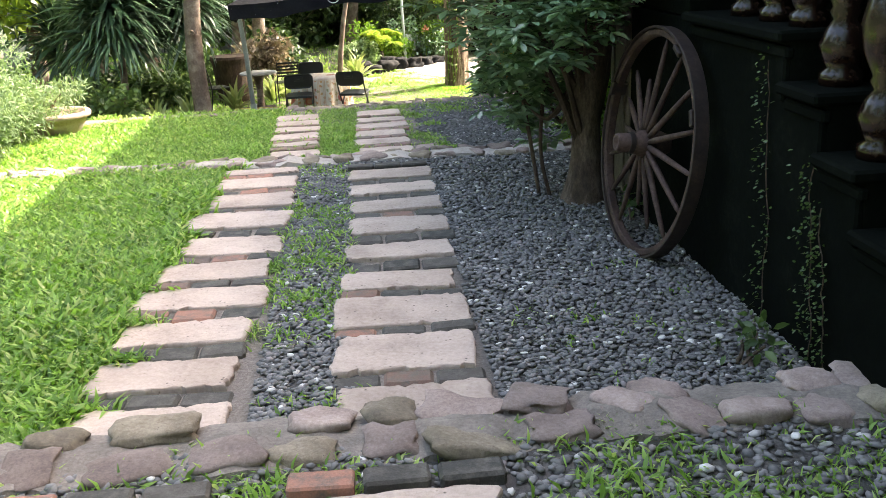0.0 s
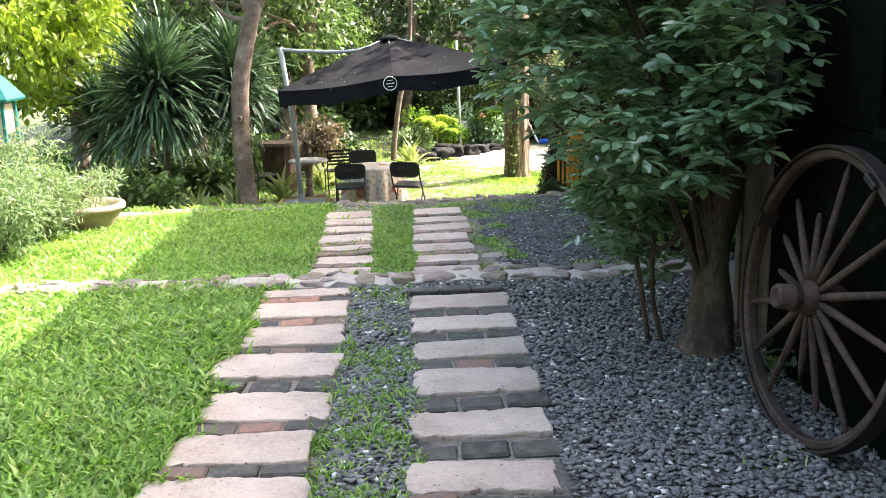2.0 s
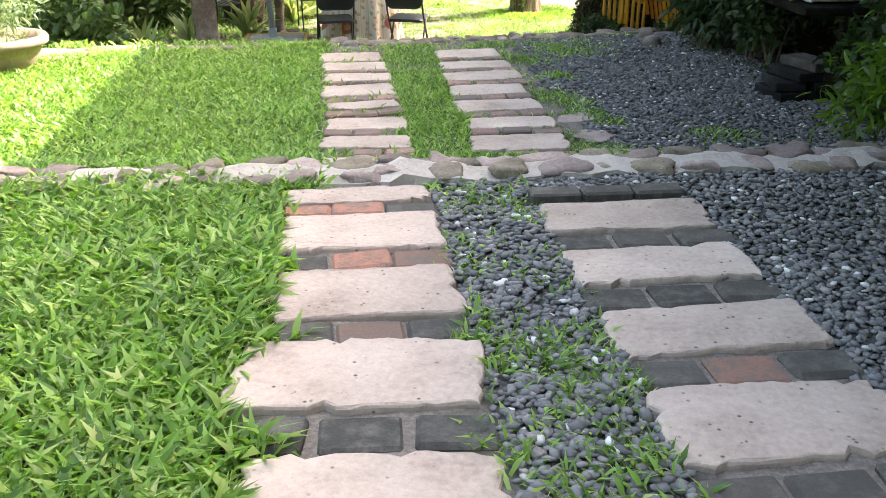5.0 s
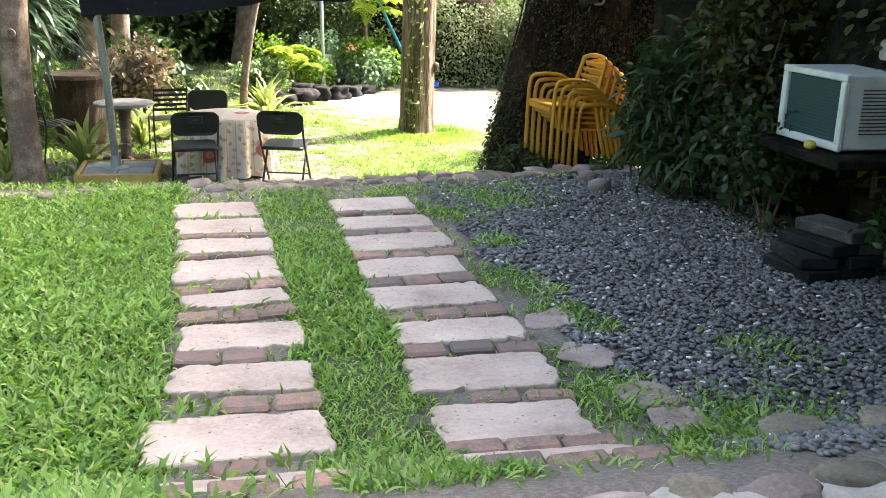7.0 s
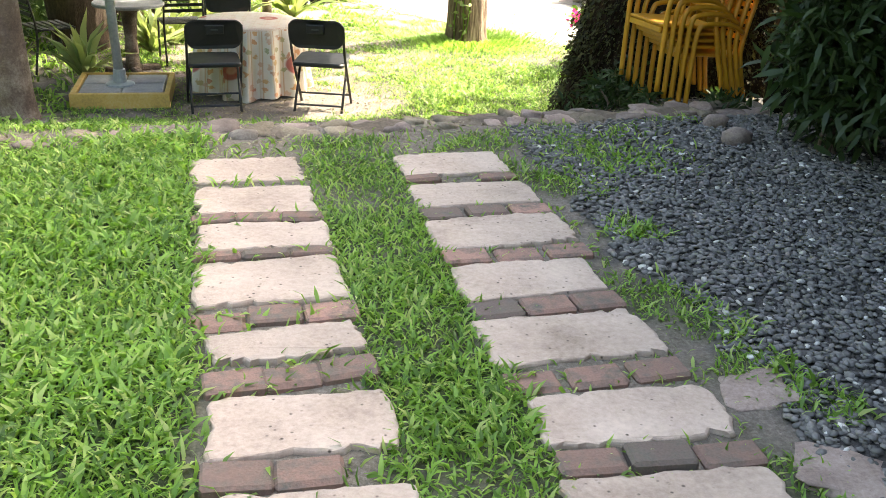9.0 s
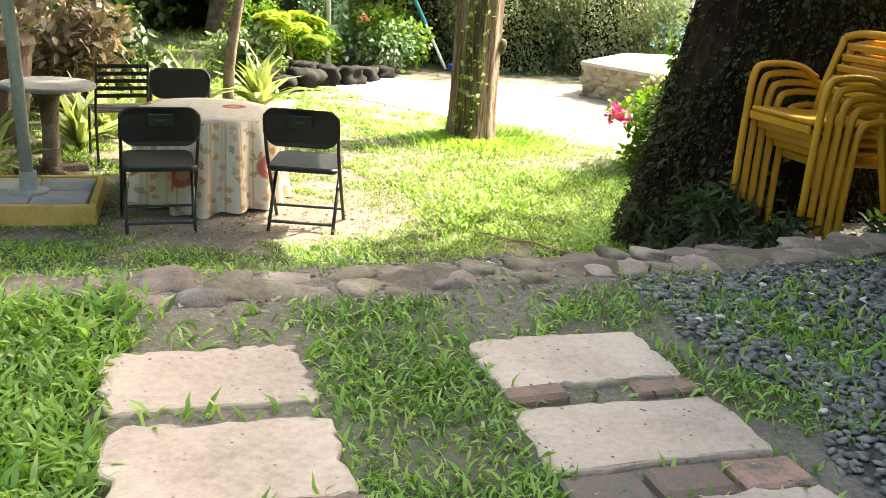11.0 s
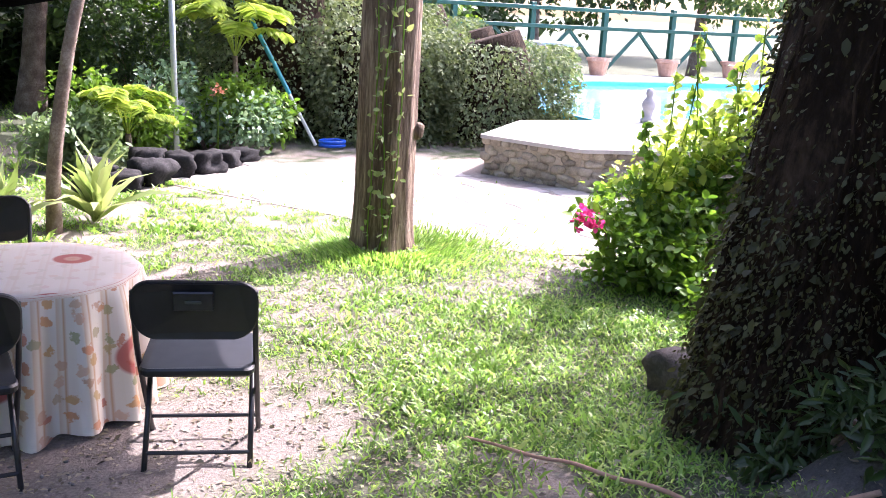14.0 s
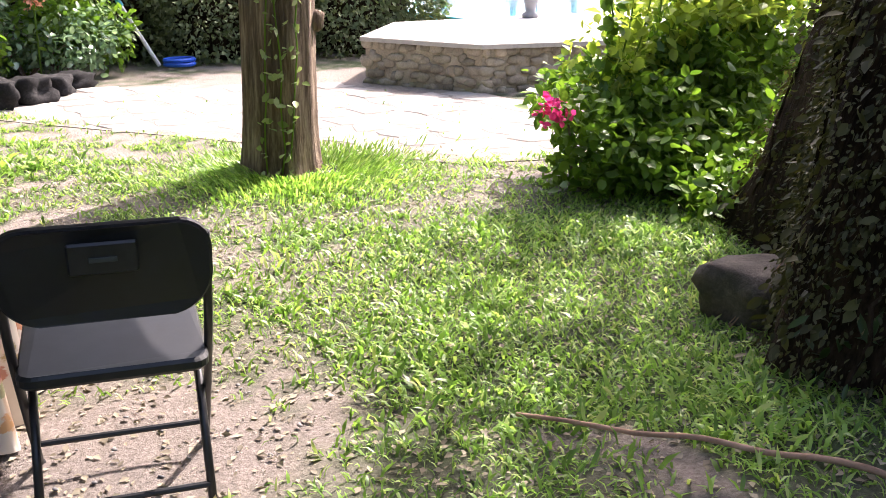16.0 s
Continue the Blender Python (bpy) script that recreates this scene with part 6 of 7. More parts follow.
keep = r10.random(k) < np.clip(0.5 + wave(vv, zz, 1.5, 3), 0.03, 1)
vv, zz = vv[keep], zz[keep]
part("leaves", leaf_mesh("leaves", LEAF, np.stack([r10.uniform(4.52, 4.64, len(vv)), vv, zz], 1), np.stack([-np.ones(len(vv)), r10.normal(0, 0.5, len(vv)), r10.normal(-0.7, 0.5, len(vv))], 1), r10.uniform(0.05, 0.11, len(vv)), r10, 0.8, 1.2), M["leaf_ivy"], wall_ivy)

# ---------------- things by the lower kerb ----------------
line = curve([(2.54, 12.68, 0), (2.72, 12.26, 0), (2.88, 11.95, 0), (3.07, 11.57, 0), (3.36, 11.17, 0)], 6)
thing("branch", mesh_of("branch", tube([(p.x, p.y, float(ground_z(p.x, p.y)) + 0.04 + 0.008 * math.sin(i)) for i, p in enumerate(line)], [0.007 + 0.0002 * i for i in range(25)], 7), smoothed=True), M["stick"], HERE, "dry brown branch lying across the soil", "branch")
thing("rock", mesh_of("rock", boulder(23, (0.46, 0.38, 0.27), 0.22, 3, 0.95), smoothed=True), M["rock_brown"], at(3.97, 12.85, -1.0), "squared grey rock at the giant trunk's foot", "rock")
broom = thing("broom", None, None, at(3.9, 12.72, -1.1, -35) @ Matrix.Scale(0.7, 4), "stick broom of brown straw leaning on the trunk", "broom")
rb = np.random.default_rng(12)
part("straw", mesh_of("straw", *[tube([(rb.normal(0, 0.13), rb.normal(0, 0.04), 0), (0.25 + rb.normal(0, 0.02), 0.2 + rb.normal(0, 0.02), 0.5)], 0.004, 4) for _ in range(60)]), M["straw"], broom)
part("handle", mesh_of("handle", tube([(0.24, 0.19, 0.46), (0.42, 0.36, 0.9)], 0.016, 7)), M["stick"], broom)
for k, (u, v, s) in enumerate(((3.75, 11.45, 0.28), (3.45, 11.75, 0.22), (4.1, 10.5, 0.22), (3.55, 12.2, 0.2), (3.5, 11.2, 0.24), (3.6, 10.85, 0.2), (3.8, 11.75, 0.3), (3.55, 11.5, 0.24), (4.3, 10.8, 0.24))):
    bush(u, v, (s, s, s), 120 + k, M["leaf_deep"], "dark leafy weed at the trunk's foot", 190, LEAF, 0.09, "weed", category="weed", stems=3, width=0.55, z=float(ground_z(u, v)))


# bougainvillea bush
def bougainvillea():
    r = np.random.default_rng(81)
    ob = bush(4.85, 14.85, (1.2, 1.2, 1.0), 81, M["leaf_bush"], "bright green bougainvillea bush with magenta flowers", 12000, LEAF, 0.078,
              blobs=[(0.1, -0.25, 0.3, 0.34, 0.4, 0.25), (0.45, -0.2, 0.4, 0.4, 0.4, 0.3), (0.35, 0.2, 0.5, 0.35, 0.4, 0.26), (0.8, 0.1, 0.5, 0.45, 0.4, 0.36), (-0.2, -0.1, 0.52, 0.2, 0.2, 0.1), (1.1, 0.0, 0.5, 0.4, 0.4, 0.35), (0.95, 0.0, 0.78, 0.35, 0.35, 0.22), (1.4, 0.1, 0.7, 0.4, 0.4, 0.45), (0.35, -0.45, 0.2, 0.4, 0.3, 0.18), (0.9, -0.4, 0.25, 0.4, 0.3, 0.2), (1.6, -0.1, 0.5, 0.4, 0.4, 0.45), (1.9, 0.1, 0.85, 0.4, 0.4, 0.4), (0.6, -0.7, 0.15, 0.4, 0.3, 0.14), (-0.02, -0.2, 0.15, 0.25, 0.3, 0.12), (0.3, -0.95, 0.14, 0.4, 0.35, 0.14), (0.75, -1.0, 0.2, 0.45, 0.35, 0.2), (1.2, -0.6, 0.3, 0.45, 0.4, 0.28)], width=1.25)
    crown(r, "foliage", 1500, [(0.7, 0.1, 0.95, 0.4, 0.35, 0.2), (1.1, 0.0, 1.1, 0.45, 0.35, 0.25), (1.5, 0.0, 1.25, 0.45, 0.35, 0.35), (1.9, 0.0, 1.3, 0.4, 0.35, 0.4), (0.3, 0.1, 0.75, 0.25, 0.25, 0.15)], LEAF, 0.085, M["leaf_gold"], ob, 0.2, 1.25)
    for k in range(11):
        x, h = 0.2 + 0.13 * k, 1.2 + 0.12 * (k % 3)
        pts = curve([(x * 0.4, 0, 0.4), (x, -0.05, 0.9), (x + 0.1 * (k % 3) - 0.1, -0.1, h + 0.2 * (k % 4))], 10)
        part("shoot", mesh_of("shoot", tube(pts, 0.006, 5)), M["leaf_bush"], ob)
        q = np.repeat(np.array(pts[3:]), 4, 0) + r.normal(0, 0.02, (len(pts[3:]) * 4, 3))
        part("shoot_leaves", leaf_mesh("shoot_leaves", LEAF, q, r.normal(0, 1, q.shape) + np.array([0, 0, -0.2]), r.uniform(0.05, 0.1, len(q)), r, 0.9, 1.3), M["leaf_gold" if k % 3 else "leaf_bush"], ob)
    for c in ((-0.42, -0.2, 0.58), (-0.36, -0.22, 0.53)):         # one cluster each
        for k in range(12):                            # each floret of three bracts
            q = np.repeat(np.array([c]) + r.normal(0, 0.035, (1, 3)), 3, 0)
            part("floret", leaf_mesh("floret", LEAF, q, r.normal(0, 1, (3, 3)), r.uniform(0.035, 0.055, 3), r, 1.0, 1.6), M["flower_pink"], ob, "magenta bracts")


bougainvillea()

# ---------------- paving and pool ----------------
flags = thing("pavement_far", None, None, HERE, "pale sunlit crazy paving", "path", kind="structure")
rf = np.random.default_rng(14)
bed = [(1.75, 20.3), (2.7, 18.75), (3.55, 17.5), (4.65, 15.75), (6.6, 15.0), (6.75, 18.1), (6.1, 19.4), (3.5, 20.6)]
part("bed", mesh_of("bed", ([(u, v, -1.14) for u, v in bed] + [(u, v, -1.104) for u, v in bed], [[8 + k for k in range(8)]] + [[k, (k + 1) % 8, 8 + (k + 1) % 8, 8 + k] for k in range(8)])), M["mortar_old"], flags, "sandy joints between the flagstones")
for i in range(26):
    for j in range(16):
        u, v = 1.6 + 0.41 * i + rf.normal(0, 0.02), 15.1 + 0.35 * j + rf.normal(0, 0.02)
        lo = 15.95 - 1.55 * (u - 4.7) if u < 4.7 else 15.95 - 0.4 * (u - 4.7)
        hi = 20.4 - 0.46 * (u - 3.5)
        if u < 6.6 and lo < v < hi and not (u > 6.0 and v > 18.3):
            pts = [(0.5 * 0.385 * x + rf.normal(0, 0.028), 0.5 * 0.325 * y + rf.normal(0, 0.024)) for x, y in ((-0.95, -0.9), (0, -1), (0.95, -0.9), (0.98, 0), (0.95, 0.9), (0, 1), (-0.95, 0.9), (-0.98, 0))]
            n = 8
            vs = [(x, y, -0.05) for x, y in pts] + [(x, y, 0.0) for x, y in pts] + [(x * 0.94, y * 0.94, 0.008) for x, y in pts]
            fs = [[k, (k + 1) % n, n + (k + 1) % n, n + k] for k in range(n)] + [[n + k, n + (k + 1) % n, 2 * n + (k + 1) % n, 2 * n + k] for k in range(n)] + [[2 * n + k for k in range(n)]]
            part("flagstone", mesh_of("flagstone", (vs, fs)), M["flag"], flags, m=pose(u, v, -1.106 + rf.normal(0, 0.002), rf.normal(0, 0.3), rf.normal(0, 0.3), rf.normal(0, 6)))

POOL = [(6.13, 19.35), (6.72, 18.15), (10.6, 17.2), (20.4, 18.0), (20.4, 20.6), (7.4, 20.6)]
n = len(POOL)
deck_v = [(u, v, -1.25) for u, v in POOL] + [(u, v, -0.68) for u, v in POOL]
deck = thing("pool_terrace", None, None, HERE, "raised terrace of rubble stone with a pale cement top", "terrace", kind="structure")
part("terrace_wall", mesh_of("terrace_wall", (deck_v, [[k, (k + 1) % n, n + (k + 1) % n, n + k] for k in range(n)] + [[n + k for k in range(n)]])), M["rubble"], deck)
cap_v = [(u + 0.06 * (u - 9) / 3, v + 0.06 * (v - 19), -0.675 + z) for z in (0, 0.045) for u, v in POOL]
part("terrace_top", mesh_of("terrace_top", (cap_v, [[k, (k + 1) % n, n + (k + 1) % n, n + k] for k in range(n)] + [[n + k for k in range(n)], [*range(n)][::-1]])), M["pool_cap"], deck)
rs = np.random.default_rng(15)
COBBLES = [mesh_of("stone", boulder(i + 70, (1, 1, 1), 0.35, 2, 0.35), smoothed=True) for i in range(8)]
for (ua, va), (ub, vb) in zip(POOL[:3], POOL[1:3]):
    L = math.hypot(ub - ua, vb - va)
    for k in range(min(140, int(L / 0.13) * 5)):
        t = (k // 5 + 0.5 * (k % 2) + rs.uniform(0, 0.4)) * 0.13 / L
        z = -1.09 + 0.095 * (k % 5) + rs.normal(0, 0.012)
        part("stone", COBBLES[k % 8], M["rubble"], deck, m=pose(ua + (ub - ua) * min(t, 0.98), va + (vb - va) * min(t, 0.98), z, 0, 0, math.degrees(math.atan2(vb - va, ub - ua))) @ Matrix.Diagonal((rs.uniform(0.1, 0.19), 0.08, rs.uniform(0.08, 0.125), 1)))
basin = thing("pool", None, None, HERE, "blue tiled swimming pool with still water", "swimming pool", kind="structure")
part("basin", mesh_of("basin", box((14.6, 24.6, -1.75), (11.2, 8.0, 0.1), 0), box((9.05, 24.6, -1.2), (0.1, 8, 1.0), 0), box((20.15, 24.6, -1.2), (0.1, 8, 1.0), 0), box((14.6, 28.55, -1.2), (11, 0.1, 1.0), 0), box((14.6, 20.65, -1.2), (11, 0.1, 1.0), 0)), M["pool_tile"], basin)
wat = part("water", mesh_of("water", box((14.6, 24.6, -0.8), (10.9, 7.8, 0.02), 0)), M["water"], basin)
wat.visible_shadow = False
part("coping", mesh_of("coping", box((15.2, 29.5, -0.72), (14, 1.9, 0.12), 0.02), box((21.9, 24.6, -0.75), (3.4, 8.2, 0.12), 0.02)), M["pool_cap"], basin, "pale cement coping")
thing("statue", mesh_of("statue", lathe([(0.16, 0), (0.17, 0.08), (0.1, 0.12), (0.12, 0.25), (0.17, 0.4), (0.13, 0.5), (0.07, 0.56), (0.1, 0.63), (0.08, 0.72), (0.02, 0.76)], 14), smoothed=True), M["paver"], at(9.3, 20.4, -0.63) @ Matrix.Scale(0.65, 4), "small grey weathered garden figure at the pool", "statue")
bowl = thing("stone_table", None, None, at(13.2, 29.4, -0.66), "round pale stone table beside the pool", "table")
part("top", mesh_of("top", lathe([(0.5, 0.7), (0.6, 0.74), (0.6, 0.8), (0.56, 0.82)], 24)), M["pool_cap"], bowl)
part("pedestal", mesh_of("pedestal", lathe([(0.3, 0), (0.2, 0.1), (0.15, 0.5), (0.3, 0.7)], 14)), M["mortar"], bowl)
fence = thing("fence", None, None, HERE, "dark green wooden fence with diagonal braces", "fence")
for k in range(8):
    part("post", mesh_of("post", box((9.0 + 2.2 * k, 30.8, 0.2), (0.14, 0.14, 1.75), 0.01)), M["fence_green"], fence)
    part("brace", mesh_of("brace", box((9.6 + 2.2 * k, 30.8, -0.1), (0.08, 0.08, 1.5), 0.008, (0, 45, 0))), M["fence_green"], fence)
    part("brace", mesh_of("brace", box((10.65 + 2.2 * k, 30.8, -0.1), (0.08, 0.08, 1.5), 0.008, (0, -45, 0))), M["fence_green"], fence)
for z in (0.5, 0.95):
    part("rail", mesh_of("rail", box((16.7, 30.75, z), (16, 0.1, 0.1), 0.01)), M["fence_green"], fence)
for k in range(5):
    thing("flower_pot", mesh_of("flower_pot", lathe([(0.2, 0), (0.28, 0.35), (0.32, 0.36), (0.32, 0.44), (0.28, 0.44), (0.26, 0.38)], 18)), M["terracotta"], at(10.7 + 2.2 * k, 30.2, -0.66), "terracotta flower pot before the green fence", "flower pot", "pots along the fence")

# ---------------- rock bed, poles ----------------
for k, (u, v, a, b, c) in enumerate(((1.9, 19.0, 0.5, 0.4, 0.3), (2.25, 19.3, 0.55, 0.45, 0.42), (2.6, 19.7, 0.4, 0.4, 0.4), (2.9, 19.95, 0.5, 0.45, 0.36), (3.2, 20.25, 0.45, 0.4, 0.3), (1.6, 18.7, 0.45, 0.4, 0.25), (3.5, 20.6, 0.5, 0.4, 0.25), (2.3, 19.9, 0.5, 0.5, 0.45), (1.7, 19.5, 0.5, 0.4, 0.4))):
    thing("rock", mesh_of("rock", boulder(30 + k, (a * 0.85, b * 0.85, c * 0.8), 0.42, 3, 0.8), smoothed=True), M["dark_stone"], at(u, v, -1.1 + c * 0.24, 37 * k), "dark volcanic rock edging a flower bed", "rock", "rocks round the flower bed")
thing("pole", mesh_of("pole", tube([(0, 0, 0), (-0.06, 0, 2.6)], 0.035, 10), smoothed=True), M["alu"], at(2.75, 20.7, -1.1), "grey metal pole standing in the flower bed", "pole")
lamp = thing("garden_lamp", None, None, at(2.6, 27.5, -1.1), "small green garden lamp post with a white shade", "lamp")
part("post", mesh_of("post", tube([(0, 0, 0), (0, 0, 1.9)], 0.045, 8)), M["green_paint"], lamp)
part("shade", mesh_of("shade", lathe([(0.02, 1.85), (0.34, 1.58), (0.36, 1.55), (0.05, 1.62)], 18)), M["white_stone"], lamp, "white conical shade")
poolpole = thing("pool_pole", None, None, at(4.75, 21.6, -1.08), "teal telescopic pool pole leaning in the creepers", "pole")
part("tube", mesh_of("tube", tube([(0, 0, 0), (-0.62, 0.5, 1.35)], 0.025, 8)), M["white_stone"], poolpole)
part("tube", mesh_of("tube", tube([(-0.3, 0.24, 0.66), (-1.3, 1.05, 2.85)], 0.032, 8)), M["teal"], poolpole)
hose = thing("pool_hose", mesh_of("pool_hose", *[tube([(0.17 * math.cos(a), 0.13 * math.sin(a), 0.03 + 0.05 * k) for a in np.arange(0, 6.2, 0.3)], 0.024, 7, True) for k in range(2)]), M["blue"], at(4.95, 21.5, -1.09), "coiled blue plastic pool hose", "hose")
for k, (u, v) in enumerate(((2.9, 21.4), (3.15, 21.6))):
    thing("stone_block", mesh_of("stone_block", box((0, 0, 0.3), (0.3, 0.3, 0.4), 0.02)), M["white_stone"], at(u, v, -0.95, 20 * k), "white stone block among the flowers", "block")

# planter, bird house and left-hand shrubs
pot = thing("planter_bowl", None, None, at(-2.5, 9.1, -0.5), "wide pale clay planter bowl with a thick rim", "planter")
part("bowl", mesh_of("bowl", lathe([(0.22, 0), (0.3, 0.06), (0.38, 0.2), (0.41, 0.27), (0.46, 0.29), (0.47, 0.33), (0.45, 0.36), (0.4, 0.36), (0.38, 0.3), (0.3, 0.27)], 36), smoothed=True), M["pink_clay"], pot)
bush(-2.72, 8.3, (1.0, 0.7, 0.9), 89, M["leaf_feather"], "feathery grey-green shrub beside the planter", 2200, SWORD, 0.085, width=2.0, category="shrub")
bush(-2.83, 8.62, (0.7, 0.5, 0.75), 88, M["leaf_feather"], "feathery grey-green shrub beside the planter", 1500, SWORD, 0.085, width=2.0, category="shrub")
bush(-2.6, 9.1, (0.8, 0.7, 0.5), 82, M["leaf_feather"], "feathery grey-green plant in the planter", 1200, SWORD, 0.09, width=2.0, z=-0.2, category="plant")
for k, (u, v, sx, sz) in enumerate(((-2.9, 7.6, 1.3, 0.95), (-3.6, 6.6, 1.6, 1.2), (-3.2, 8.6, 1.4, 1.3), (-4.3, 5.4, 1.6, 1.1), (-4.2, 7.8, 1.6, 1.5))):
    bush(u, v, (sx, 1.3, sz), 83 + k, M["leaf_feather"], "feathery grey-green shrub spilling on the lawn", 4200, SWORD, 0.085, width=2.0, category="shrub", stems=8)
bird = thing("bird_house", None, None, at(-3.78, 9.9, 0.55), "green lantern-shaped bird house with a hipped roof", "bird house")
part("shelf", mesh_of("shelf", box((0, 0, -0.04), (0.8, 0.6, 0.06), 0.01)), M["wood_post"], bird)
part("leg", mesh_of("leg", box((0, 0, -0.55), (0.1, 0.1, 1.05), 0.01)), M["wood_post"], bird)
for s in (-0.2, 0.2):
    for t in (-0.2, 0.2):
        part("corner_post", mesh_of("corner_post", box((s, t, 0.28), (0.04, 0.04, 0.56), 0.005)), M["green_paint"], bird)
part("body", mesh_of("body", box((0, 0, 0.3), (0.36, 0.36, 0.38), 0.01)), M["cream_panel"], bird, "cream panels")
part("roof", mesh_of("roof", lathe([(0.42, 0.52), (0.44, 0.55), (0.22, 0.78), (0.05, 0.92)], 4)), M["green_paint"], bird, m=pose(0, 0, 0, 0, 0, 45))
urn = thing("planter_barrel", mesh_of("planter_barrel", lathe([(0.3, 0), (0.34, 0.35), (0.38, 0.75), (0.42, 0.85), (0.4, 0.9), (0.34, 0.88)], 20)), M["bark_dark"], at(-0.97, 15.8, -1.1), "tall brown clay planter beside the chairs", "planter")
bush(-0.3, 16.6, (0.9, 0.8, 0.7), 95, M["leaf_red"], "bronze-leaved plant by the clay planter", 900, LEAF, 0.12, z=-0.6, category="plant")
bush(-0.75, 17.2, (0.9, 0.8, 1.3), 96, M["leaf_red"], "bronze-leaved plant among green shrubs", 1100, LEAF, 0.1, category="plant")

# flower bed behind the rocks, and creepers on the far stumps
for k, (u, v, s, mat) in enumerate(((2.2, 20.8, (1.4, 1.0, 0.9), "leaf_bush"), (3.2, 21.3, (1.4, 1.0, 0.9), "leaf_shrub"), (1.6, 20.2, (0.9, 0.9, 0.7), "leaf_feather"), (3.7, 21.6, (1.2, 0.9, 1.0), "leaf_bush"), (2.9, 24.2, (1.5, 1.2, 2.3), "leaf_deep"))):
    bush(u, v, s, 130 + k, M[mat], "leafy garden shrub in the flower bed", 3000, LEAF, 0.085, category="shrub", width=1.1)
rfl = np.random.default_rng(16)
fl = thing("flowers", None, None, at(3.3, 21.0, -0.3), "orange and pink blossoms above the shrubs", "flowers")
part("stem", mesh_of("stem", tube([(0, 0, -0.8), (0, 0, 0.0)], 0.01, 5)), M["leaf_bush"], fl)
part("petals", leaf_mesh("petals", LEAF, rfl.normal(0, 0.035, (36, 3)), rfl.normal(0, 1, (36, 3)), np.full(36, 0.045), rfl, 1, 1.6), M["flower_orange"], fl)



def tree_fern(u, v, z, reach, fronds, seed, label):
    """Arching fronds with paired leaflets, on a short stem."""
    r = np.random.default_rng(seed)
    ob = thing("fern", None, None, at(u, v, z), label, "fern")
    part("stem", mesh_of("stem", tube([(0, 0, -0.75), (0.02, 0, -0.3), (0, 0, 0.02)], 0.035, 8)), M["bark"], ob)
    for k in range(fronds):
        a, e = 2 * math.pi * k / fronds + r.normal(0, 0.2), r.uniform(0.9, 2.2)
        d = Vector((math.cos(a), math.sin(a), 0))
        rib = curve([(0, 0, 0), d * reach * 0.4 + Vector((0, 0, reach * 0.5 * e)), d * reach * 0.8 + Vector((0, 0, reach * 0.5 * e)), d * reach + Vector((0, 0, reach * (0.5 * e - 0.12)))], 8)
        frond = part("frond", mesh_of("frond", tube(rib, 0.006, 5)), M["leaf_gold"], ob)
        side = Vector((-d.y, d.x, 0.0))
        pos, ways, size = [], [], []
        for i, p in enumerate(rib[4:]):
            for sgn in (-1, 1):
                pos.append(tuple(p))
                ways.append(tuple(side * sgn + d * 0.35 + Vector((0, 0, -0.25 + r.normal(0, 0.1)))))
                size.append(reach * 0.36 * math.sin(0.35 + 2.5 * i / len(rib)))
        tagged(part("blade", leaf_mesh("blade", LEAF, np.array(pos), np.array(ways), size, r, 0.2, 0.75), M["leaf_gold"], frond), kind="stuff")


tree_fern(3.7, 21.8, 0.05, 0.7, 13, 160, "bright yellow-green tree fern in the flower bed")
tree_fern(2.15, 20.35, -0.75, 0.5, 11, 161, "low bright fern behind the dark rocks")
sword_plant(0.7, 17.2, 0.05, 40, 0.6, 162, "low clump of cream-edged sword leaves", "leaf_variegated", None, "sword_lily", 1.5, 0.35)
shed = thing("shed", None, None, at(1.4, 30.5, -1.15, 6), "low dark shed under the trees", "shed")
part("wall", mesh_of("wall", box((0, 0, 0.9), (4.6, 2.4, 1.8), 0.02)), M["wall_stone"], shed)
part("roof", mesh_of("roof", prism([(-1.7, 1.75), (0, 2.7), (1.7, 1.75), (1.7, 1.85), (0, 2.82), (-1.7, 1.85)], -2.7, 2.7)), M["far_roof"], shed)


def ivy_stump(u, v, r0, h, seed):
    r = np.random.default_rng(seed)
    ob = thing("tree", None, None, at(u, v, -1.15), "old trunk wholly covered in grey-green creeper", "tree")
    part("trunk", mesh_of("trunk", tube(curve([(0, 0, 0), (0.1, 0, h * 0.5), (-0.1, 0.1, h)], 5), [r0 * (1.4 - 0.03 * i) for i in range(11)], 12), smoothed=True), M["bark_big"], ob)
    m = 13000
    t, z = r.uniform(0, 2 * np.pi, m), r.uniform(0, h, m)
    rad = r0 * 1.15 + r.uniform(0, 0.4, m) + 0.25 * (wave(t * 1.5, z, 1.5, seed) + 1)
    pos = np.stack([rad * np.cos(t), rad * np.sin(t), z], 1)
    part("creeper", leaf_mesh("creeper", LEAF_FAR, pos, np.stack([np.cos(t), np.sin(t), -r.uniform(0, 1.2, m)], 1) + r.normal(0, 0.5, (m, 3)), r.uniform(0.045, 0.095, m), r, 0.8, 1.2), M["leaf_stump"] if seed % 2 else M["leaf_tree"], ob)


ivy_stump(4.6, 23.2, 0.5, 4.5, 141)
ivy_stump(6.0, 22.6, 0.55, 1.7, 143)
ivy_stump(6.5, 24.5, 0.6, 2.0, 145)
ivy_stump(5.2, 26.0, 0.8, 3.0, 144)
ivy_stump(7.4, 31.5, 1.0, 2.6, 147)
ivy_stump(7.7, 22.4, 0.6, 1.5, 149)
ivy_stump(8.4, 24.6, 0.6, 1.5, 151)
ivy_stump(8.6, 27.6, 0.8, 1.8, 153)

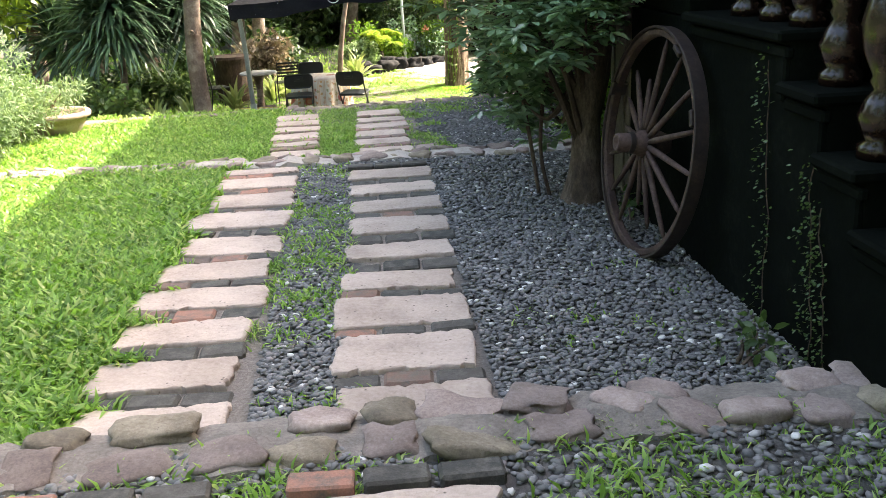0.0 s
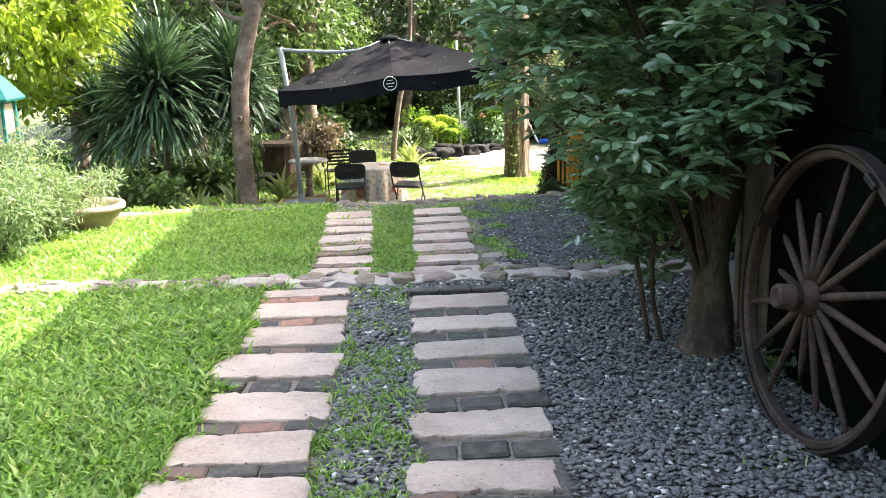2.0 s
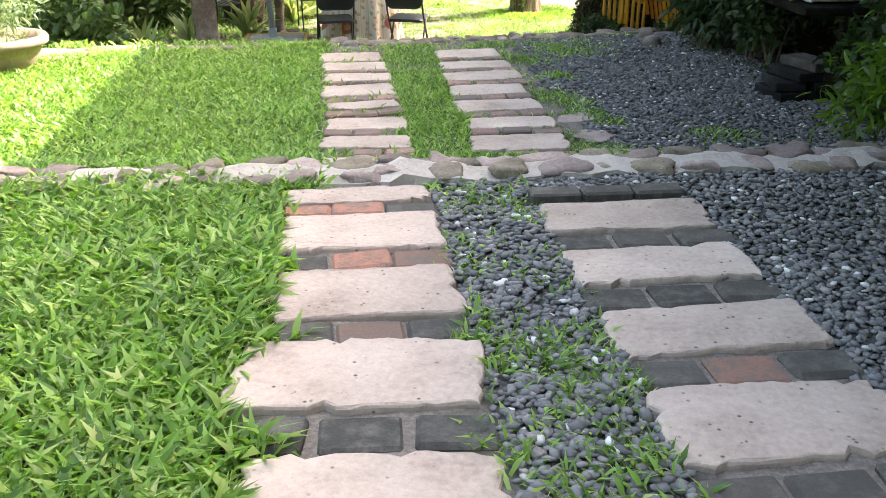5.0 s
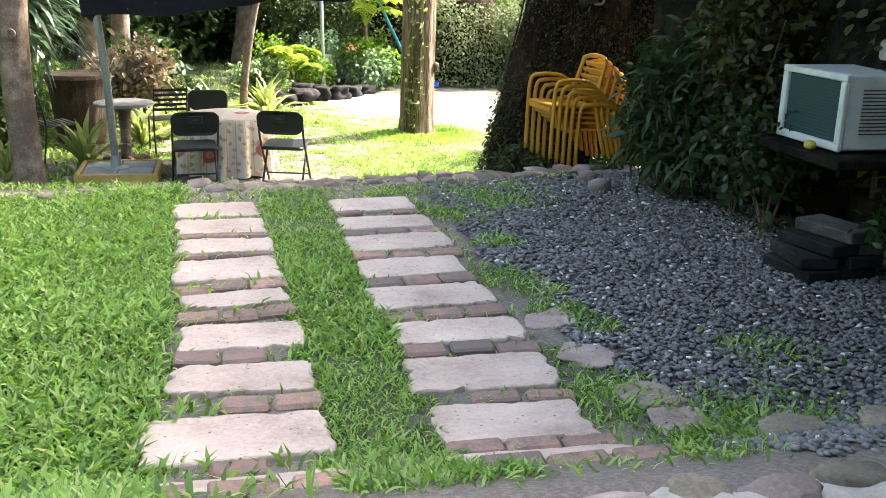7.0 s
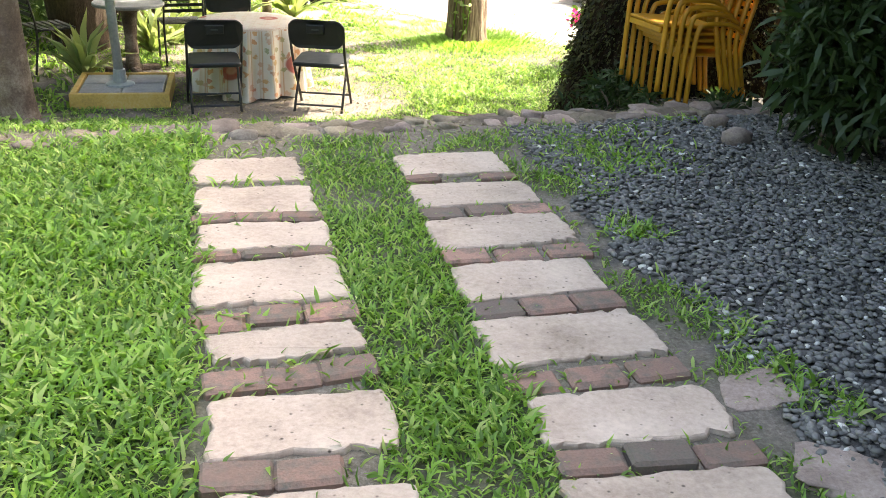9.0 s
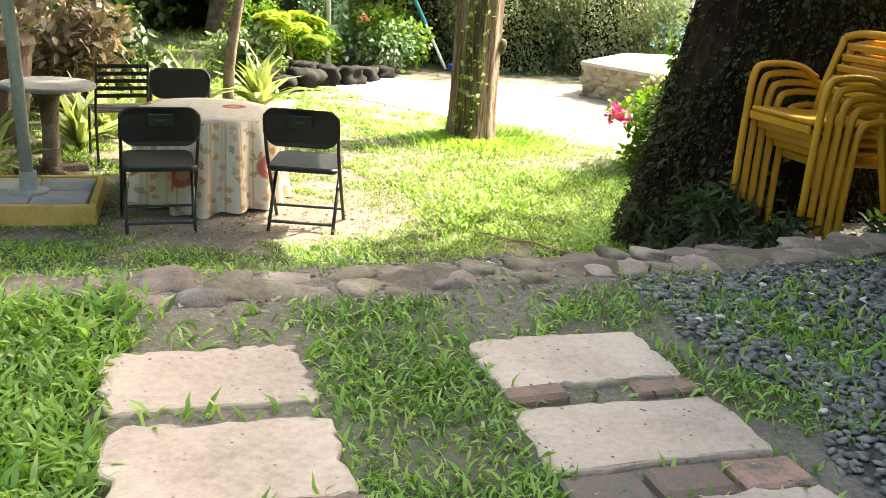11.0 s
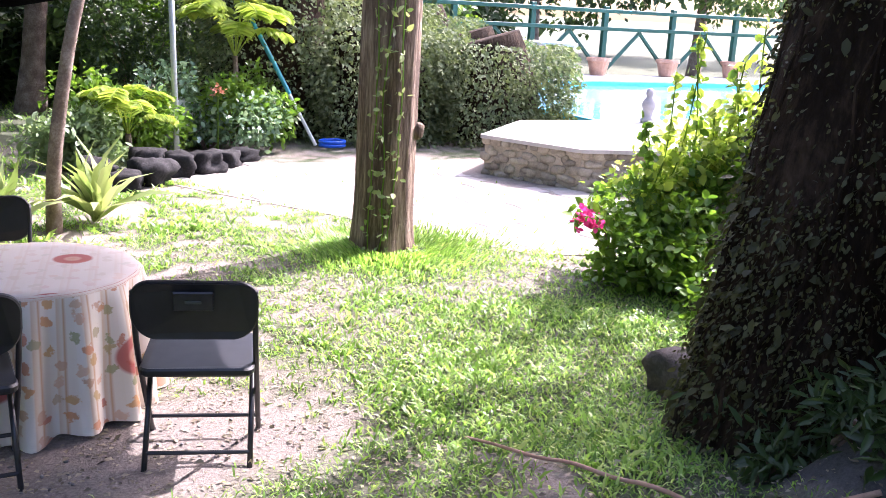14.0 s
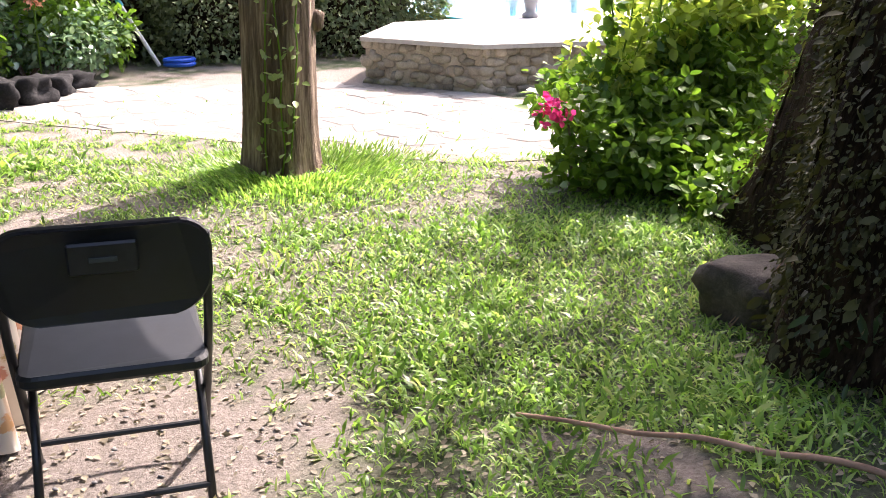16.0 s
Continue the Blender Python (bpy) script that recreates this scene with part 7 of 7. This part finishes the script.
# ---------------- trees round about ----------------
slim = thing("tree", None, None, at(1.15, 17.3, -1.15), "slim curved grey trunk beyond the table", "tree")
part("trunk", mesh_of("trunk", tube(curve([(0, 0, 0), (0.02, 0, 0.6), (0.16, 0, 1.5), (0.4, 0.1, 2.6), (0.5, 0.2, 4.2)], 6), [0.066 - 0.0012 * i for i in range(25)], 10), smoothed=True), M["bark"], slim)
crown(np.random.default_rng(47), "crown", 2600, [(0.3, 0.2, 4.7, 1.2, 1.2, 0.7), (1.1, 0.3, 5.2, 1.1, 1.1, 0.6), (-0.6, 0.2, 5.2, 1.0, 1.0, 0.6)], LEAF_FAR, 0.16, M["leaf_tree"], slim)
rt = np.random.default_rng(18)
for k, (u, v, h, mat, n, size) in enumerate((
        (-4.6, 15.5, 6.0, "leaf_gold", 6500, 0.17), (-6.2, 12.5, 6.5, "leaf_gold", 5000, 0.17), (-7.5, 17.0, 8.0, "leaf_tree", 5000, 0.2),
        (-3.0, 18.5, 7.0, "leaf_tree", 6500, 0.17), (-0.8, 19.6, 6.5, "leaf_tree", 6000, 0.16), (-5.0, 21.5, 8.0, "leaf_deep", 5000, 0.2),
        (-1.8, 24.5, 8.0, "leaf_tree", 6000, 0.2), (1.4, 25.5, 8.0, "leaf_deep", 6000, 0.2), (-1.4, 21.6, 6.0, "leaf_deep", 4000, 0.18),
        (4.2, 29.0, 8.5, "leaf_deep", 6000, 0.24), (7.8, 34.5, 9.0, "leaf_tree", 6000, 0.26), (12.5, 36.5, 9.0, "leaf_tree", 6000, 0.28),
        (17.5, 37.5, 9.0, "leaf_deep", 6000, 0.28), (-9.5, 9.0, 7.0, "leaf_tree", 4000, 0.2), (-10.0, 23.0, 9.0, "leaf_deep", 5000, 0.25),
        (23.0, 36.0, 9.0, "leaf_tree", 5000, 0.28), (-4.0, 30.0, 10.0, "leaf_deep", 6000, 0.28), (1.5, 33.0, 10.0, "leaf_tree", 6000, 0.28))):
    big = h * 0.22
    blobs = [(rt.normal(0, big * 0.8), rt.normal(0, big * 0.8), h * rt.uniform(0.3, 1.0), big * rt.uniform(0.5, 0.9), big * rt.uniform(0.5, 0.9), big * rt.uniform(0.4, 0.7)) for _ in range(12)]
    tree(u, v, h, 0.1 + 0.012 * h, blobs, 200 + k, (M["bark"], M[mat]), "leafy garden tree in the thicket behind the lawn" if mat != "leaf_gold" else "tree with drooping yellow-green new leaves", n, LEAF_FAR if v > 17 else LEAF, size, (rt.normal(0, 0.3), 0), 8, droop=0.9 if mat == "leaf_gold" else 0.4)
# unseen trees behind and to the left, added to cut low sky light
for k, (u, v, h) in enumerate(((-11.0, 3.0, 9.5), (-12.5, -2.5, 10.0), (-10.5, -7.5, 10.0), (-6.0, -10.5, 9.5), (-1.0, -11.5, 10.0), (4.0, -12.0, 9.5), (-12.0, 7.0, 9.5))):
    big = h * 0.22
    blobs = [(rt.normal(0, big * 0.8), rt.normal(0, big * 0.8), h * rt.uniform(0.22, 1.0), big * rt.uniform(0.6, 1.0), big * rt.uniform(0.6, 1.0), big * rt.uniform(0.5, 0.8)) for _ in range(14)]
    tree(u, v, h, 0.24, blobs, 240 + k, (M["bark"], M["leaf_tree"]), "tall leafy tree added out of view to cut low sky light", 6500, LEAF_FAR, 0.3, (rt.normal(0, 0.3), 0), 8, droop=0.4)
for k in range(22):                                    # low shrubs that close the view
    u, v = -8 + 1.0 * k + rt.normal(0, 0.3), 27 + rt.normal(0, 1.0) + (5 if k > 11 else 0)
    bush(u, v, (2.2, 1.8, 1.8 + rt.uniform(0, 1.4)), 300 + k, M[("leaf_deep", "leaf_tree", "leaf_bush")[k % 3]], "dense green shrub at the garden's far edge", 1500, LEAF_FAR, 0.24, category="shrub", stems=4)
for k, (u, v) in enumerate(((-2.2, 15.6), (-3.6, 16.4), (-4.8, 13.2), (-5.4, 10.8), (-2.7, 12.4), (-0.3, 17.5), (-1.9, 17.2))):
    bush(u, v, (1.4, 1.2, 0.8 + 0.1 * k), 340 + k, M[("leaf_tree", "leaf_deep")[k % 2]], "green shrub under the dracaenas", 1500, LEAF, 0.13, category="shrub")
woods = thing("woods", None, None, HERE, "dark green woods far behind the garden", "woods", kind="stuff")
blobs = [(55 * math.cos(a) + 3, 52 * math.sin(a) + 8, rt.uniform(2, 9), 5, 5, 4) for a in np.arange(0, 6.28, 0.11)]
crown(np.random.default_rng(19), "foliage", 26000, blobs, LEAF_FAR, 1.3, M["leaf_deep"], woods)

thing("rock", mesh_of("rock", boulder(91, (0.2, 0.13, 0.1), 0.35), smoothed=True), M["mortar_old"], at(0.66, 9.83, -0.425), "pale stone set in the worn kerb", "rock")
box_ob = thing("socket_box", None, None, at(4.28, 11.62, 1.05, 30), "black outlet box on the giant trunk with a looped cable", "outlet")
part("case", mesh_of("case", box((0, 0, 0), (0.2, 0.1, 0.24), 0.015)), M["black_plastic"], box_ob)
part("cable", mesh_of("cable", tube(curve([(0.05, -0.04, -0.12), (0.18, -0.04, -0.1), (0.2, -0.04, 0.1), (0.12, -0.03, 0.35), (0.2, 0.0, 0.9)], 6), 0.014, 7), smoothed=True), M["alu"], box_ob, "grey looped cable")
